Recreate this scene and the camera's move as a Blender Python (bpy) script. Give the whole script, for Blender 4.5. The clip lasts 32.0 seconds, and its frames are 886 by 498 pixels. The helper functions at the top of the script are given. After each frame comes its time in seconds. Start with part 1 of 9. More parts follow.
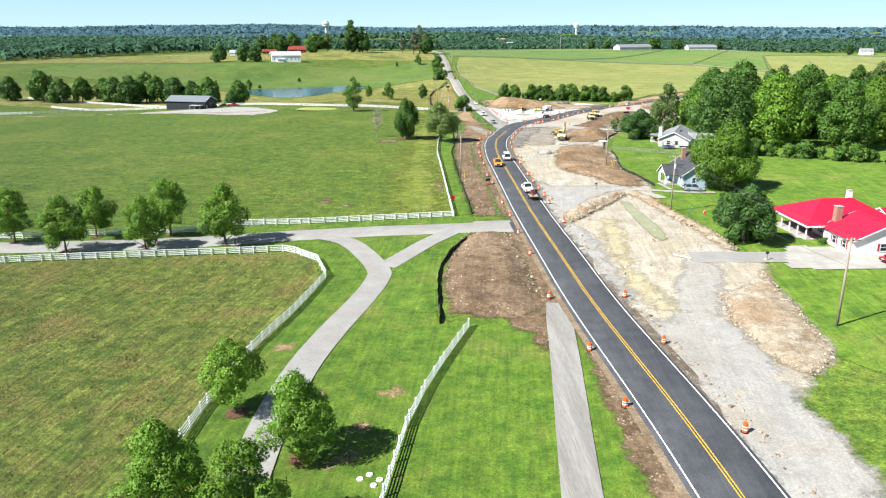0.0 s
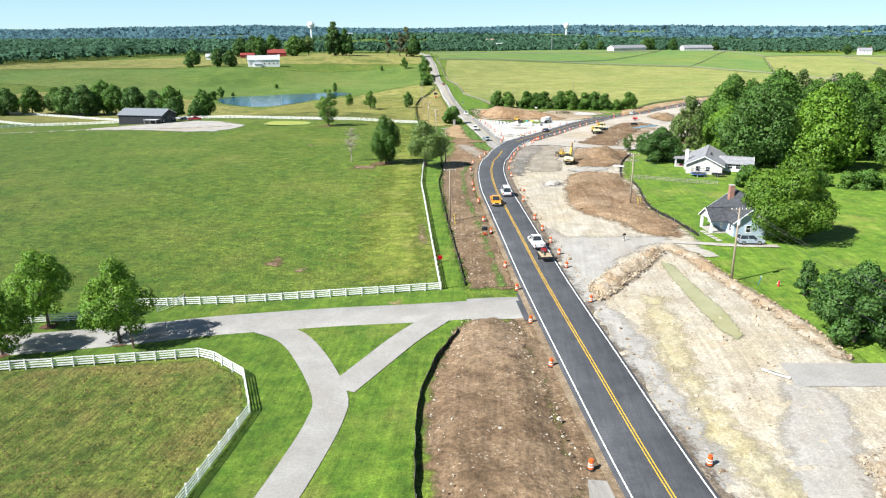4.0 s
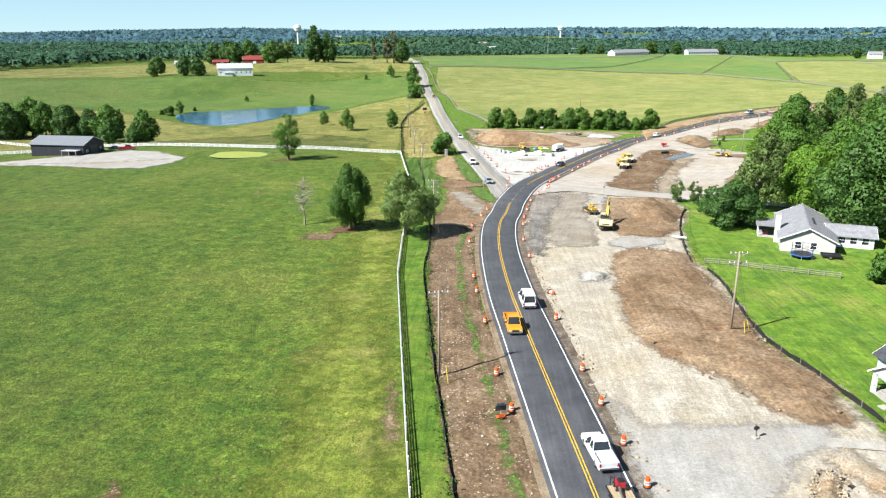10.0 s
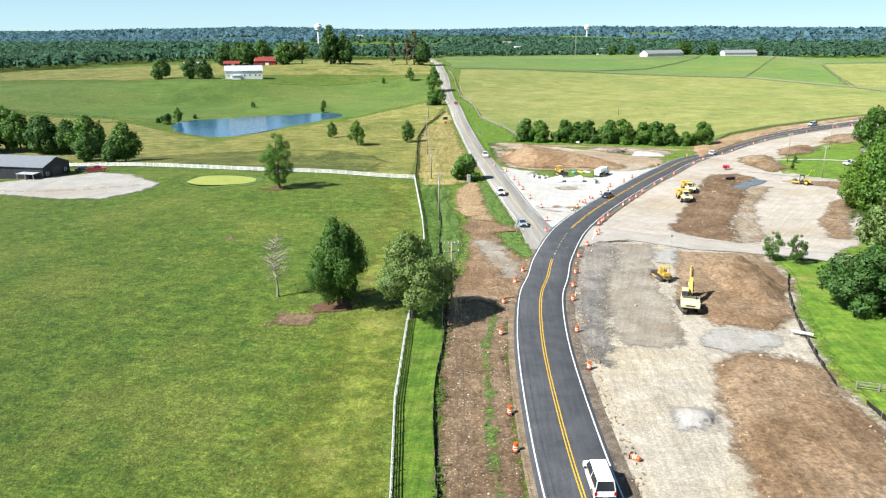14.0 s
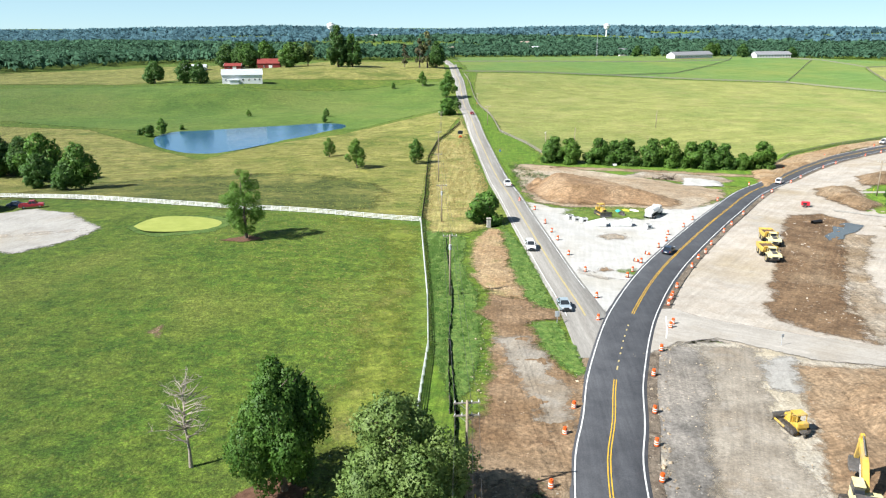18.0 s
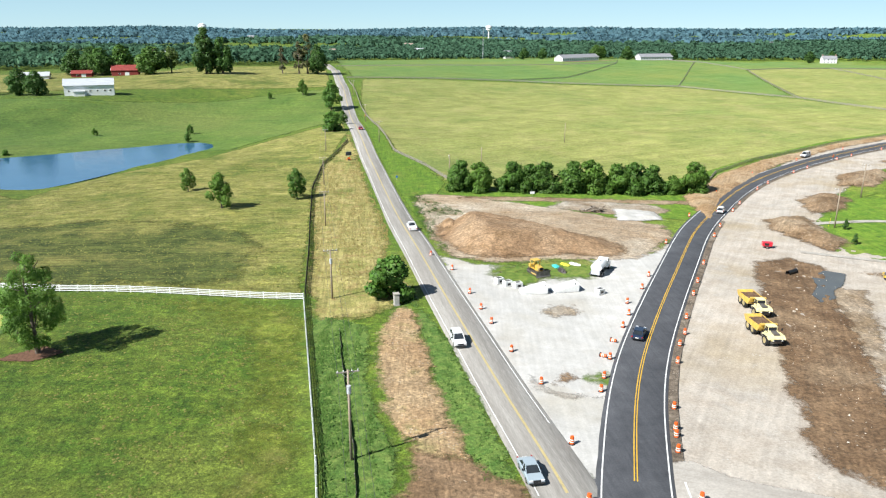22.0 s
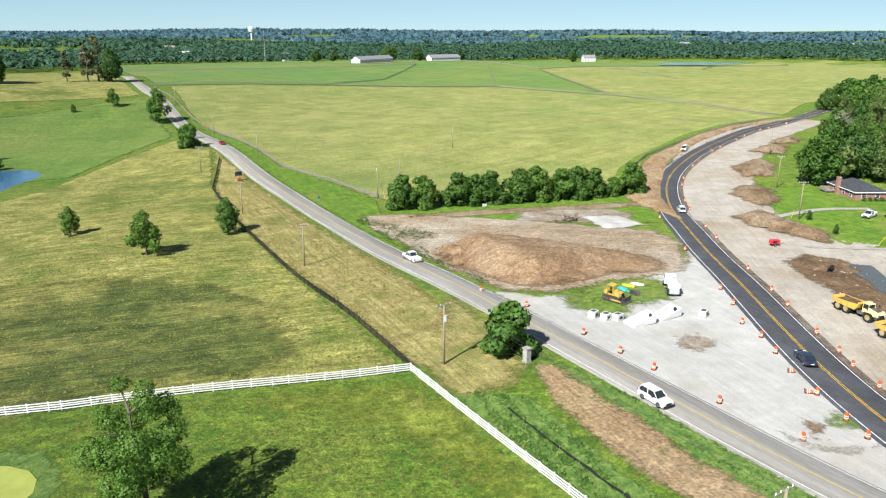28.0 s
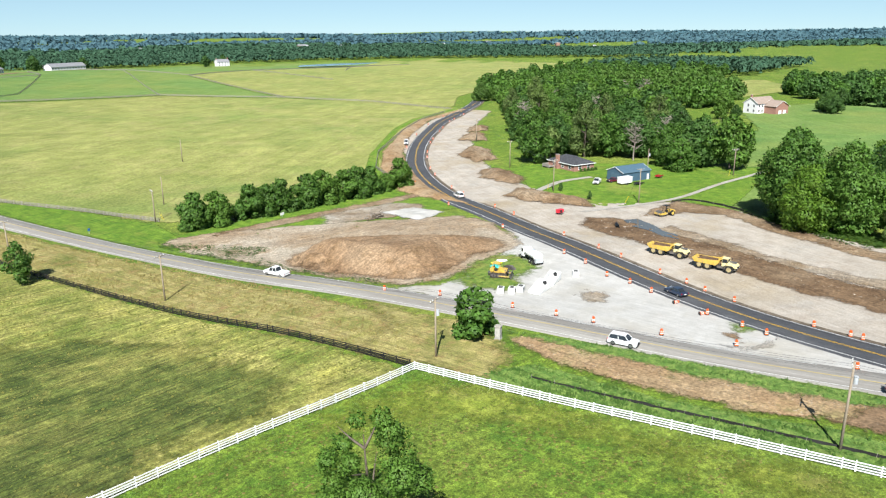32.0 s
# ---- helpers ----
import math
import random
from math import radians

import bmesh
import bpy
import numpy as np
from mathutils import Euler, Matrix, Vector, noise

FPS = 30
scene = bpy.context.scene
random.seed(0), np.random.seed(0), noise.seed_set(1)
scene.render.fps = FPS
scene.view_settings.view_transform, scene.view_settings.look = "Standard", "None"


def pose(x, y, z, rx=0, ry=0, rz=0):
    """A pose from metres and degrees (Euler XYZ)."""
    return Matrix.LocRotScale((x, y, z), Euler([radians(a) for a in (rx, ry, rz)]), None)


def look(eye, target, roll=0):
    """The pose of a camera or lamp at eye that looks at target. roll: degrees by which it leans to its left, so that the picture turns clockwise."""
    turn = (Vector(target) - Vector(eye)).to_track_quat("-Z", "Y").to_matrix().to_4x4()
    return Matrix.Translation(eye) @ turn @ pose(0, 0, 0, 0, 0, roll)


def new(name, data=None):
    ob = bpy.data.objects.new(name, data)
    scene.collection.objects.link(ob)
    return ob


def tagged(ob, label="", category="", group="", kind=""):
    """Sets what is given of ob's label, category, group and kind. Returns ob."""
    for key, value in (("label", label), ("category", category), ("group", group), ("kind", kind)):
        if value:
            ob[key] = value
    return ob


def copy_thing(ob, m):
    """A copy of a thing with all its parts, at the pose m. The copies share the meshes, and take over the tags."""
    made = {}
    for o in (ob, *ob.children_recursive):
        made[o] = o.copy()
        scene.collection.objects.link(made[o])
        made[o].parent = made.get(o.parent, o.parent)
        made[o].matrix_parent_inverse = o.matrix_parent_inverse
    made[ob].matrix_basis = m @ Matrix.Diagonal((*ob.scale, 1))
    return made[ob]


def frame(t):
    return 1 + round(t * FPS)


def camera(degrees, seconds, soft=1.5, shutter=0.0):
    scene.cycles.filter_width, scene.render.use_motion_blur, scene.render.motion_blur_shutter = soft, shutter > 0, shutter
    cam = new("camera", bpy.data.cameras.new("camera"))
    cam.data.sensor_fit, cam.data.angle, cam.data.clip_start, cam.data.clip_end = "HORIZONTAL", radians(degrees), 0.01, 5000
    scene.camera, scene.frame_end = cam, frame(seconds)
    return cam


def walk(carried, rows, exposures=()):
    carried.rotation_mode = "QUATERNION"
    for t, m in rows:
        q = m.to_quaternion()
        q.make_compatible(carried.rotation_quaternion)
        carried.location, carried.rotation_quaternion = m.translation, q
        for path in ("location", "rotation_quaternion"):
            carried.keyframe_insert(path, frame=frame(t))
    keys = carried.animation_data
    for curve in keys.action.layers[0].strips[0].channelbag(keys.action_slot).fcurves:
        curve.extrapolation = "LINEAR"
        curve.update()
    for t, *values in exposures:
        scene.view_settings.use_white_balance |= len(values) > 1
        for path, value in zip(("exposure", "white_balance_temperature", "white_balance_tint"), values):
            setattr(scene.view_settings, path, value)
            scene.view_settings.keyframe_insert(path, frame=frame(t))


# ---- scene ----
cam = camera(62.5, 32.0, soft=1.2)
METRES, EYE, TILT, LEAN, TURN = 359.5, 37.7, -0.45, 0.0, -3.0
ROWS = [
    (0.0, 0.0, 0.0, 0.0, 0.03, -16.54, -0.1),
    (0.5, 0.0002, 0.013, 0.0003, -0.08, -16.55, -0.07),
    (1.0, 0.0005, 0.0266, 0.0007, -0.2, -16.56, -0.02),
    (1.5, 0.0009, 0.0408, 0.001, -0.33, -16.55, 0.02),
    (2.0, 0.0013, 0.0553, 0.0016, -0.44, -16.56, 0.04),
    (2.5, 0.0017, 0.07, 0.0022, -0.55, -16.54, 0.08),
    (3.0, 0.0021, 0.0848, 0.0029, -0.65, -16.54, 0.1),
    (3.5, 0.0026, 0.0998, 0.0035, -0.74, -16.53, 0.14),
    (5.5, 0.0046, 0.1605, 0.0055, -1.08, -16.51, 0.2),
    (6.0, 0.0051, 0.1759, 0.006, -1.14, -16.49, 0.21),
    (6.5, 0.0054, 0.191, 0.0067, -1.2, -16.48, 0.21),
    (7.0, 0.0059, 0.206, 0.0074, -1.24, -16.45, 0.22),
    (7.5, 0.0064, 0.2209, 0.0081, -1.28, -16.44, 0.25),
    (8.0, 0.0068, 0.2357, 0.0089, -1.32, -16.43, 0.24),
    (8.5, 0.0073, 0.2505, 0.0094, -1.37, -16.41, 0.25),
    (9.0, 0.0077, 0.2652, 0.0099, -1.39, -16.4, 0.24),
    (9.5, 0.0081, 0.28, 0.0105, -1.43, -16.39, 0.24),
    (10.0, 0.0086, 0.2948, 0.0112, -1.46, -16.39, 0.24),
    (10.5, 0.009, 0.3098, 0.0118, -1.49, -16.38, 0.22),
    (11.0, 0.0095, 0.3248, 0.0123, -1.51, -16.38, 0.23),
    (11.5, 0.0099, 0.3399, 0.0126, -1.54, -16.38, 0.24),
    (12.0, 0.0103, 0.3552, 0.013, -1.56, -16.39, 0.24),
    (12.5, 0.0108, 0.3706, 0.0134, -1.58, -16.41, 0.23),
    (13.0, 0.0112, 0.3863, 0.0137, -1.54, -16.43, 0.23),
    (13.5, 0.0115, 0.4024, 0.014, -1.3, -16.45, 0.22),
    (14.0, 0.0118, 0.4185, 0.0145, 0.3, -16.47, 0.2),
    (14.5, 0.0124, 0.4349, 0.0149, 1.5, -16.49, 0.21),
    (16.5, 0.0127, 0.5, 0.0176, 1.57, -16.55, 0.1),
    (17.0, 0.0125, 0.5168, 0.0182, 1.54, -16.56, 0.09),
    (17.5, 0.0123, 0.5337, 0.0187, 1.52, -16.57, 0.11),
    (18.0, 0.012, 0.5507, 0.0194, 1.5, -16.57, 0.11),
    (18.5, 0.0116, 0.5677, 0.02, 1.48, -16.58, 0.09),
    (19.0, 0.0112, 0.5845, 0.0208, 1.46, -16.58, 0.11),
    (19.5, 0.0107, 0.6012, 0.0214, 1.43, -16.57, 0.1),
    (20.0, 0.0103, 0.6181, 0.0221, 1.41, -16.58, 0.1),
    (20.5, 0.0098, 0.6349, 0.0226, 1.25, -16.59, 0.1),
    (21.0, 0.0098, 0.6513, 0.0232, 0.21, -16.57, 0.1),
    (21.5, 0.0097, 0.6674, 0.0235, -3.03, -16.52, 0.09),
    (22.0, 0.009, 0.6826, 0.0239, -7.42, -16.52, 0.03),
    (22.5, 0.0072, 0.6967, 0.0241, -10.74, -16.5, -0.1),
    (23.0, 0.0035, 0.709, 0.0242, -13.12, -16.47, -0.17),
    (23.5, -0.0027, 0.7199, 0.0243, -15.29, -16.46, -0.22),
    (24.0, -0.0111, 0.7296, 0.0242, -17.11, -16.44, -0.24),
    (24.5, -0.0206, 0.7379, 0.024, -18.57, -16.43, -0.27),
    (26.5, -0.0733, 0.7684, 0.0232, -23.82, -16.45, -0.18),
    (27.0, -0.0889, 0.7763, 0.0228, -24.82, -16.43, -0.1),
    (27.5, -0.105, 0.7844, 0.0226, -25.69, -16.42, -0.02),
    (28.0, -0.121, 0.7925, 0.0225, -26.36, -16.41, 0.09),
    (28.5, -0.1365, 0.8006, 0.0226, -29.11, -16.42, 0.23),
    (29.0, -0.1524, 0.8092, 0.0224, -35.06, -16.43, 0.33),
    (29.5, -0.1686, 0.8187, 0.0224, -38.84, -16.45, 0.39),
    (30.0, -0.184, 0.8283, 0.0226, -40.02, -16.41, 0.44),
    (30.5, -0.1981, 0.8379, 0.0229, -43.53, -16.41, 0.5),
    (31.0, -0.2114, 0.8483, 0.0232, -48.94, -16.44, 0.59),
    (31.5, -0.2231, 0.8596, 0.024, -53.87, -16.44, 0.67),
    (32.0, -0.2323, 0.8708, 0.0255, -55.88, -16.42, 0.77),
]
walk(cam, [(t, pose(0, 0, EYE, TILT, LEAN, TURN) @ pose(METRES * x, METRES * y, METRES * z, 90 + pitch, roll, yaw)) for t, x, y, z, yaw, pitch, roll in ROWS],
     exposures=((0.0, 1.06), (6.0, 1.02), (14.0, 0.99), (20.0, 0.96), (22.5, 0.82), (27.0, 0.70), (32.0, 0.75)))


# ---------------------------------------------------------------- light
SUN_DIR = Vector((0.865, 0.405, -0.90)).normalized()   # the way the sunlight travels
sun_data = bpy.data.lights.new("sun", "SUN")
sun_data.energy, sun_data.angle, sun_data.color = 5.0, radians(0.53), (0.965, 0.965, 0.935)
sun = new("sun", sun_data)
sun.matrix_basis = look((0, 0, 300), Vector((0, 0, 300)) + SUN_DIR)
sky_world = bpy.data.worlds.new("sky")
sky_world.use_nodes = True
scene.world = sky_world
nt = sky_world.node_tree
sky = nt.nodes.new("ShaderNodeTexSky")
sky.sky_type, sky.sun_disc = "NISHITA", False
sky.sun_elevation = math.asin(-SUN_DIR.z)
sky.sun_rotation = math.atan2(-SUN_DIR.x, -SUN_DIR.y)
sky.altitude, sky.air_density, sky.dust_density, sky.ozone_density = 300, 0.45, 0.0, 3.0
clear_air = nt.nodes.new("ShaderNodeMix")
clear_air.data_type = "RGBA"
spot = nt.nodes.new("ShaderNodeTexCoord")
split = nt.nodes.new("ShaderNodeSeparateXYZ")
height = nt.nodes.new("ShaderNodeMapRange")
for k, v in enumerate((0.02, 0.55, 0.62, 0.06)):
    height.inputs[k + 1].default_value = v
nt.links.new(spot.outputs["Generated"], split.inputs[0])
nt.links.new(split.outputs[2], height.inputs[0])
nt.links.new(height.outputs[0], clear_air.inputs[0])
clear_air.inputs[7].default_value = (4.5, 6.9, 7.5, 1)
nt.links.new(sky.outputs[0], clear_air.inputs[6])
nt.links.new(clear_air.outputs[2], nt.nodes["Background"].inputs[0])
nt.nodes["Background"].inputs[1].default_value = 0.066


# ---------------------------------------------------------------- materials
RIMS = {}


def surface(name, dark, light, scale, rough=0.9, metal=0.0, bump=0.0, fine=0.0, blotch=None, blotch_scale=0.03,
            blotch_at=(0.45, 0.65), stretch=(1, 1, 1), turn=0.0, random=0.0, edge=None, spec=0.3, translucent=0.0, third=None, streak=None, pebbles=None, mottle=None, each=0.0):
    """A procedural surface: two colours mixed by noise at `scale`, blotches of a third colour at a larger scale, fine grain,
    relief, and for sheets on the ground a ragged rim where `edge` metres of the sheet's own margin thin out."""
    m = bpy.data.materials.new(name)
    m.use_nodes = True
    t = m.node_tree
    n, l = t.nodes, t.links
    b = n["Principled BSDF"]
    b.inputs["Roughness"].default_value, b.inputs["Metallic"].default_value = rough, metal
    b.inputs["Specular IOR Level"].default_value = spec
    b.inputs["Diffuse Roughness"].default_value = 1.0 if rough >= 0.9 and dark[1] > dark[0] else 0.0   # standing grass throws light back
    geo = n.new("ShaderNodeTexCoord")
    mp = n.new("ShaderNodeMapping")
    mp.inputs["Scale"].default_value = stretch
    mp.inputs["Rotation"].default_value = (0, 0, radians(turn))
    l.new(geo.outputs["Object"], mp.inputs[0])

    def noise_at(s, detail=5.0, r=0.6):
        q = n.new("ShaderNodeTexNoise")
        q.inputs["Scale"].default_value, q.inputs["Detail"].default_value, q.inputs["Roughness"].default_value = s, detail, r
        l.new(mp.outputs[0], q.inputs["Vector"])
        return q

    def ramp(src, lo, hi):
        r = n.new("ShaderNodeMapRange")
        r.inputs[1].default_value, r.inputs[2].default_value = lo, hi
        l.new(src, r.inputs[0])
        return r.outputs[0]

    def mixed(fac, a, c, mode="MIX"):
        x = n.new("ShaderNodeMix")
        x.data_type, x.blend_type = "RGBA", mode
        for sock, val in ((x.inputs[0], fac), (x.inputs[6], a), (x.inputs[7], c)):
            if isinstance(val, (int, float)):
                sock.default_value = val
            elif isinstance(val, tuple):
                sock.default_value = (*val, 1)
            else:
                l.new(val, sock)
        return x.outputs[2]

    base = noise_at(scale)
    col = mixed(ramp(base.outputs[0], 0.36, 0.64), dark, light)
    if blotch:
        col = mixed(ramp(noise_at(blotch_scale, 4).outputs[0], *blotch_at), col, blotch)
    if third:
        col = mixed(ramp(noise_at(blotch_scale * 3.7, 6, 0.7).outputs[0], 0.52, 0.68), col, third)
    if streak:
        angle, width, amount = streak
        sm = n.new("ShaderNodeMapping")
        sm.vector_type = "TEXTURE"
        sm.inputs["Rotation"].default_value = (0, 0, radians(angle))
        sm.inputs["Scale"].default_value = (width, width * 22, width * 5)
        l.new(geo.outputs["Object"], sm.inputs[0])
        sq = n.new("ShaderNodeTexNoise")
        sq.inputs["Scale"].default_value, sq.inputs["Detail"].default_value, sq.inputs["Roughness"].default_value = 1.0, 4.0, 0.6
        l.new(sm.outputs[0], sq.inputs["Vector"])
        sr = n.new("ShaderNodeMapRange")
        sr.inputs[1].default_value, sr.inputs[2].default_value = 0.35, 0.65
        sr.inputs[3].default_value, sr.inputs[4].default_value = 1 - amount, 1 + amount
        l.new(sq.outputs[0], sr.inputs[0])
        col = mixed(1.0, col, sr.outputs[0], "MULTIPLY")
    if mottle:
        for size, amount in mottle:
            mr = n.new("ShaderNodeMapRange")
            mr.inputs[1].default_value, mr.inputs[2].default_value = 0.3, 0.7
            mr.inputs[3].default_value, mr.inputs[4].default_value = 1 - amount, 1 + amount
            l.new(noise_at(1 / size, 7, 0.72).outputs[0], mr.inputs[0])
            col = mixed(1.0, col, mr.outputs[0], "MULTIPLY")
    if pebbles:
        stone, grid, share = pebbles
        vo = n.new("ShaderNodeTexVoronoi")
        vo.inputs["Scale"].default_value = grid
        l.new(mp.outputs[0], vo.inputs["Vector"])
        near = n.new("ShaderNodeMath")
        near.operation = "MULTIPLY"
        l.new(ramp(vo.outputs["Distance"], 0.34, 0.22), near.inputs[0])
        l.new(ramp(noise_at(grid * 0.16, 4, 0.7).outputs[0], 0.62 - share, 0.75 - share), near.inputs[1])
        col = mixed(near.outputs[0], col, stone)
    if fine:
        g = noise_at(scale * 14, 3)
        grey = n.new("ShaderNodeMapRange")
        grey.inputs[1].default_value, grey.inputs[2].default_value = 0.3, 0.7
        grey.inputs[3].default_value, grey.inputs[4].default_value = 1 - fine, 1 + fine * 0.6
        l.new(g.outputs[0], grey.inputs[0])
        col = mixed(1.0, col, grey.outputs[0], "MULTIPLY")
    if random:
        info = n.new("ShaderNodeNewGeometry" if random < 0 else "ShaderNodeObjectInfo")
        src = info.outputs["Random Per Island"] if random < 0 else info.outputs["Random"]
        hs = n.new("ShaderNodeMapRange")
        hs.inputs[3].default_value, hs.inputs[4].default_value = 1 - abs(random), 1 + abs(random)
        l.new(src, hs.inputs[0])
        col = mixed(1.0, col, hs.outputs[0], "MULTIPLY")
    if each:
        own = n.new("ShaderNodeObjectInfo")
        er = n.new("ShaderNodeMapRange")
        er.inputs[3].default_value, er.inputs[4].default_value = 1 - each, 1 + each
        l.new(own.outputs["Random"], er.inputs[0])
        col = mixed(1.0, col, er.outputs[0], "MULTIPLY")
        col = mixed(ramp(own.outputs["Random"], 0.6, 2.4), col, (0.18, 0.25, 0.03))
    l.new(col, b.inputs["Base Color"])
    if bump:
        bp = n.new("ShaderNodeBump")
        bp.inputs["Strength"].default_value = min(1.0, bump)
        bp.inputs["Distance"].default_value = max(0.05, 0.6 / scale * 0.2)
        l.new(noise_at(scale * 3, 6, 0.7).outputs[0], bp.inputs["Height"])
        l.new(bp.outputs[0], b.inputs["Normal"])
    out = n["Material Output"]
    shader = b.outputs[0]
    if translucent:
        tr = n.new("ShaderNodeBsdfTranslucent")
        l.new(col, tr.inputs[0])
        ms = n.new("ShaderNodeMixShader")
        ms.inputs[0].default_value = translucent
        l.new(shader, ms.inputs[1])
        l.new(tr.outputs[0], ms.inputs[2])
        shader = ms.outputs[0]
    if edge:
        RIMS[name] = edge
        at = n.new("ShaderNodeAttribute")
        at.attribute_name = "rim"
        q1, q2 = noise_at(0.9 / edge, 5, 0.65), noise_at(6.0 / edge, 4, 0.7)
        s = n.new("ShaderNodeMath")
        s.operation = "ADD"
        l.new(q1.outputs[0], s.inputs[0])
        half = n.new("ShaderNodeMath")
        half.operation = "MULTIPLY"
        half.inputs[1].default_value = 0.5
        l.new(q2.outputs[0], half.inputs[0])
        l.new(half.outputs[0], s.inputs[1])
        d = n.new("ShaderNodeMath")
        d.operation = "MULTIPLY_ADD"
        d.inputs[1].default_value = 0.65 / edge
        l.new(at.outputs["Fac"], d.inputs[0])
        l.new(s.outputs[0], d.inputs[2])
        a = ramp(d.outputs[0], 0.68, 0.92)
        clear = n.new("ShaderNodeBsdfTransparent")
        ms = n.new("ShaderNodeMixShader")
        l.new(a, ms.inputs[0])
        l.new(clear.outputs[0], ms.inputs[1])
        l.new(shader, ms.inputs[2])
        shader = ms.outputs[0]
    l.new(shader, out.inputs[0])
    return m


def plain(name, col, rough=0.5, metal=0.0, spec=0.5, wear=0.12, coat=0.0):
    m = surface(name, tuple(c * (1 - wear) for c in col), tuple(min(1, c * (1 + wear * 0.5)) for c in col), 1.7, rough, metal, fine=wear * 0.5, spec=spec)
    m.node_tree.nodes["Principled BSDF"].inputs["Coat Weight"].default_value = coat
    return m


PASTURE = surface("pasture", (0.059, 0.114, 0.011), (0.130, 0.186, 0.022), 0.42, 0.95, bump=1.0, fine=0.5, blotch=(0.166, 0.192, 0.034),
                  blotch_scale=0.03, blotch_at=(0.48, 0.74), third=(0.048, 0.100, 0.010), streak=(76, 0.5, 0.13), mottle=((9.0, 0.16), (2.0, 0.30), (0.7, 0.55), (0.3, 0.5)))
ROUGH = surface("rough_paddock", (0.072, 0.112, 0.014), (0.168, 0.194, 0.036), 0.5, 0.95, bump=1.0, fine=0.5, blotch=(0.190, 0.152, 0.046),
                blotch_scale=0.09, blotch_at=(0.50, 0.72), edge=1.2, third=(0.066, 0.116, 0.016), streak=(-10, 0.34, 0.34), mottle=((5.0, 0.14), (0.9, 0.4), (0.35, 0.45)))
LAWN = surface("mown_lawn", (0.062, 0.128, 0.010), (0.120, 0.190, 0.020), 0.45, 0.92, bump=0.6, fine=0.4, blotch=(0.176, 0.186, 0.040),
               blotch_scale=0.07, blotch_at=(0.54, 0.78), edge=1.0, third=(0.048, 0.112, 0.010), streak=(-8, 0.45, 0.18), mottle=((4.0, 0.14), (0.8, 0.28), (0.3, 0.3)))
HAY = surface("hay_field", (0.166, 0.186, 0.048), (0.238, 0.242, 0.076), 0.09, 0.95, bump=0.6, fine=0.35, blotch=(0.136, 0.180, 0.044),
              blotch_scale=0.011, blotch_at=(0.47, 0.7), edge=3.5, third=(0.245, 0.232, 0.084), streak=(-70, 2.2, 0.10), mottle=((14.0, 0.16), (3.0, 0.14)))
GREEN_FIELD = surface("green_field", (0.080, 0.150, 0.034), (0.124, 0.192, 0.048), 0.06, 0.95, bump=0.4, fine=0.3, blotch=(0.150, 0.186, 0.044),
                      blotch_scale=0.008, edge=5.0, third=(0.088, 0.150, 0.028), streak=(-60, 3.0, 0.08))
HILLGREEN = surface("hill_grass", (0.080, 0.146, 0.024), (0.124, 0.188, 0.034), 0.06, 0.95, bump=0.5, fine=0.3, blotch=(0.140, 0.182, 0.040), blotch_scale=0.01, edge=5.0, third=(0.084, 0.146, 0.026), streak=(84, 1.4, 0.1), mottle=((8.0, 0.14), (2.0, 0.16)))
MEADOW = surface("dry_meadow", (0.152, 0.168, 0.036), (0.300, 0.272, 0.086), 0.2, 0.95, bump=1.0, fine=0.45, blotch=(0.112, 0.144, 0.026),
                 blotch_scale=0.04, blotch_at=(0.5, 0.66), edge=2.5, third=(0.258, 0.244, 0.060), streak=(80, 0.6, 0.34), mottle=((4.0, 0.2), (1.0, 0.32), (0.4, 0.3)))
GOLD = surface("tall_dry_grass", (0.262, 0.245, 0.070), (0.41, 0.345, 0.135), 0.4, 0.95, bump=0.9, fine=0.45, blotch=(0.150, 0.180, 0.036),
               blotch_scale=0.09, blotch_at=(0.52, 0.70), edge=6.0, third=(0.32, 0.22, 0.09), streak=(-4, 0.5, 0.2), mottle=((1.2, 0.24), (0.4, 0.24)))
WEEDS = surface("weeds", (0.060, 0.124, 0.022), (0.132, 0.196, 0.042), 0.9, 0.95, bump=1.0, fine=0.5, blotch=(0.17, 0.185, 0.05), blotch_scale=0.15,
                blotch_at=(0.60, 0.80), edge=2.4, mottle=((1.2, 0.3), (0.4, 0.4)))

SPARSEWEEDS = surface("sparse_weeds", (0.064, 0.125, 0.018), (0.148, 0.195, 0.036), 0.9, 0.95, bump=1.0, fine=0.5, blotch=(0.22, 0.2, 0.06), blotch_scale=0.15, blotch_at=(0.5, 0.72), edge=7.0)
YELLOWGRASS = surface("yellowing_grass", (0.118, 0.160, 0.018), (0.200, 0.228, 0.036), 0.5, 0.95, bump=1.0, fine=0.5, blotch=(0.225, 0.210, 0.06), blotch_scale=0.08, blotch_at=(0.54, 0.76),
                      edge=16.0, third=(0.088, 0.136, 0.016), mottle=((4.0, 0.2), (0.7, 0.38), (0.3, 0.3)))
OLIVEGRASS = surface("olive_grass", (0.054, 0.078, 0.015), (0.118, 0.132, 0.030), 0.25, 0.95, bump=1.0, fine=0.5, blotch=(0.210, 0.200, 0.054), blotch_scale=0.06, blotch_at=(0.48, 0.66),
                     edge=14.0, third=(0.070, 0.096, 0.019), streak=(80, 0.5, 0.42), mottle=((4.0, 0.26), (0.8, 0.36), (0.35, 0.3)))


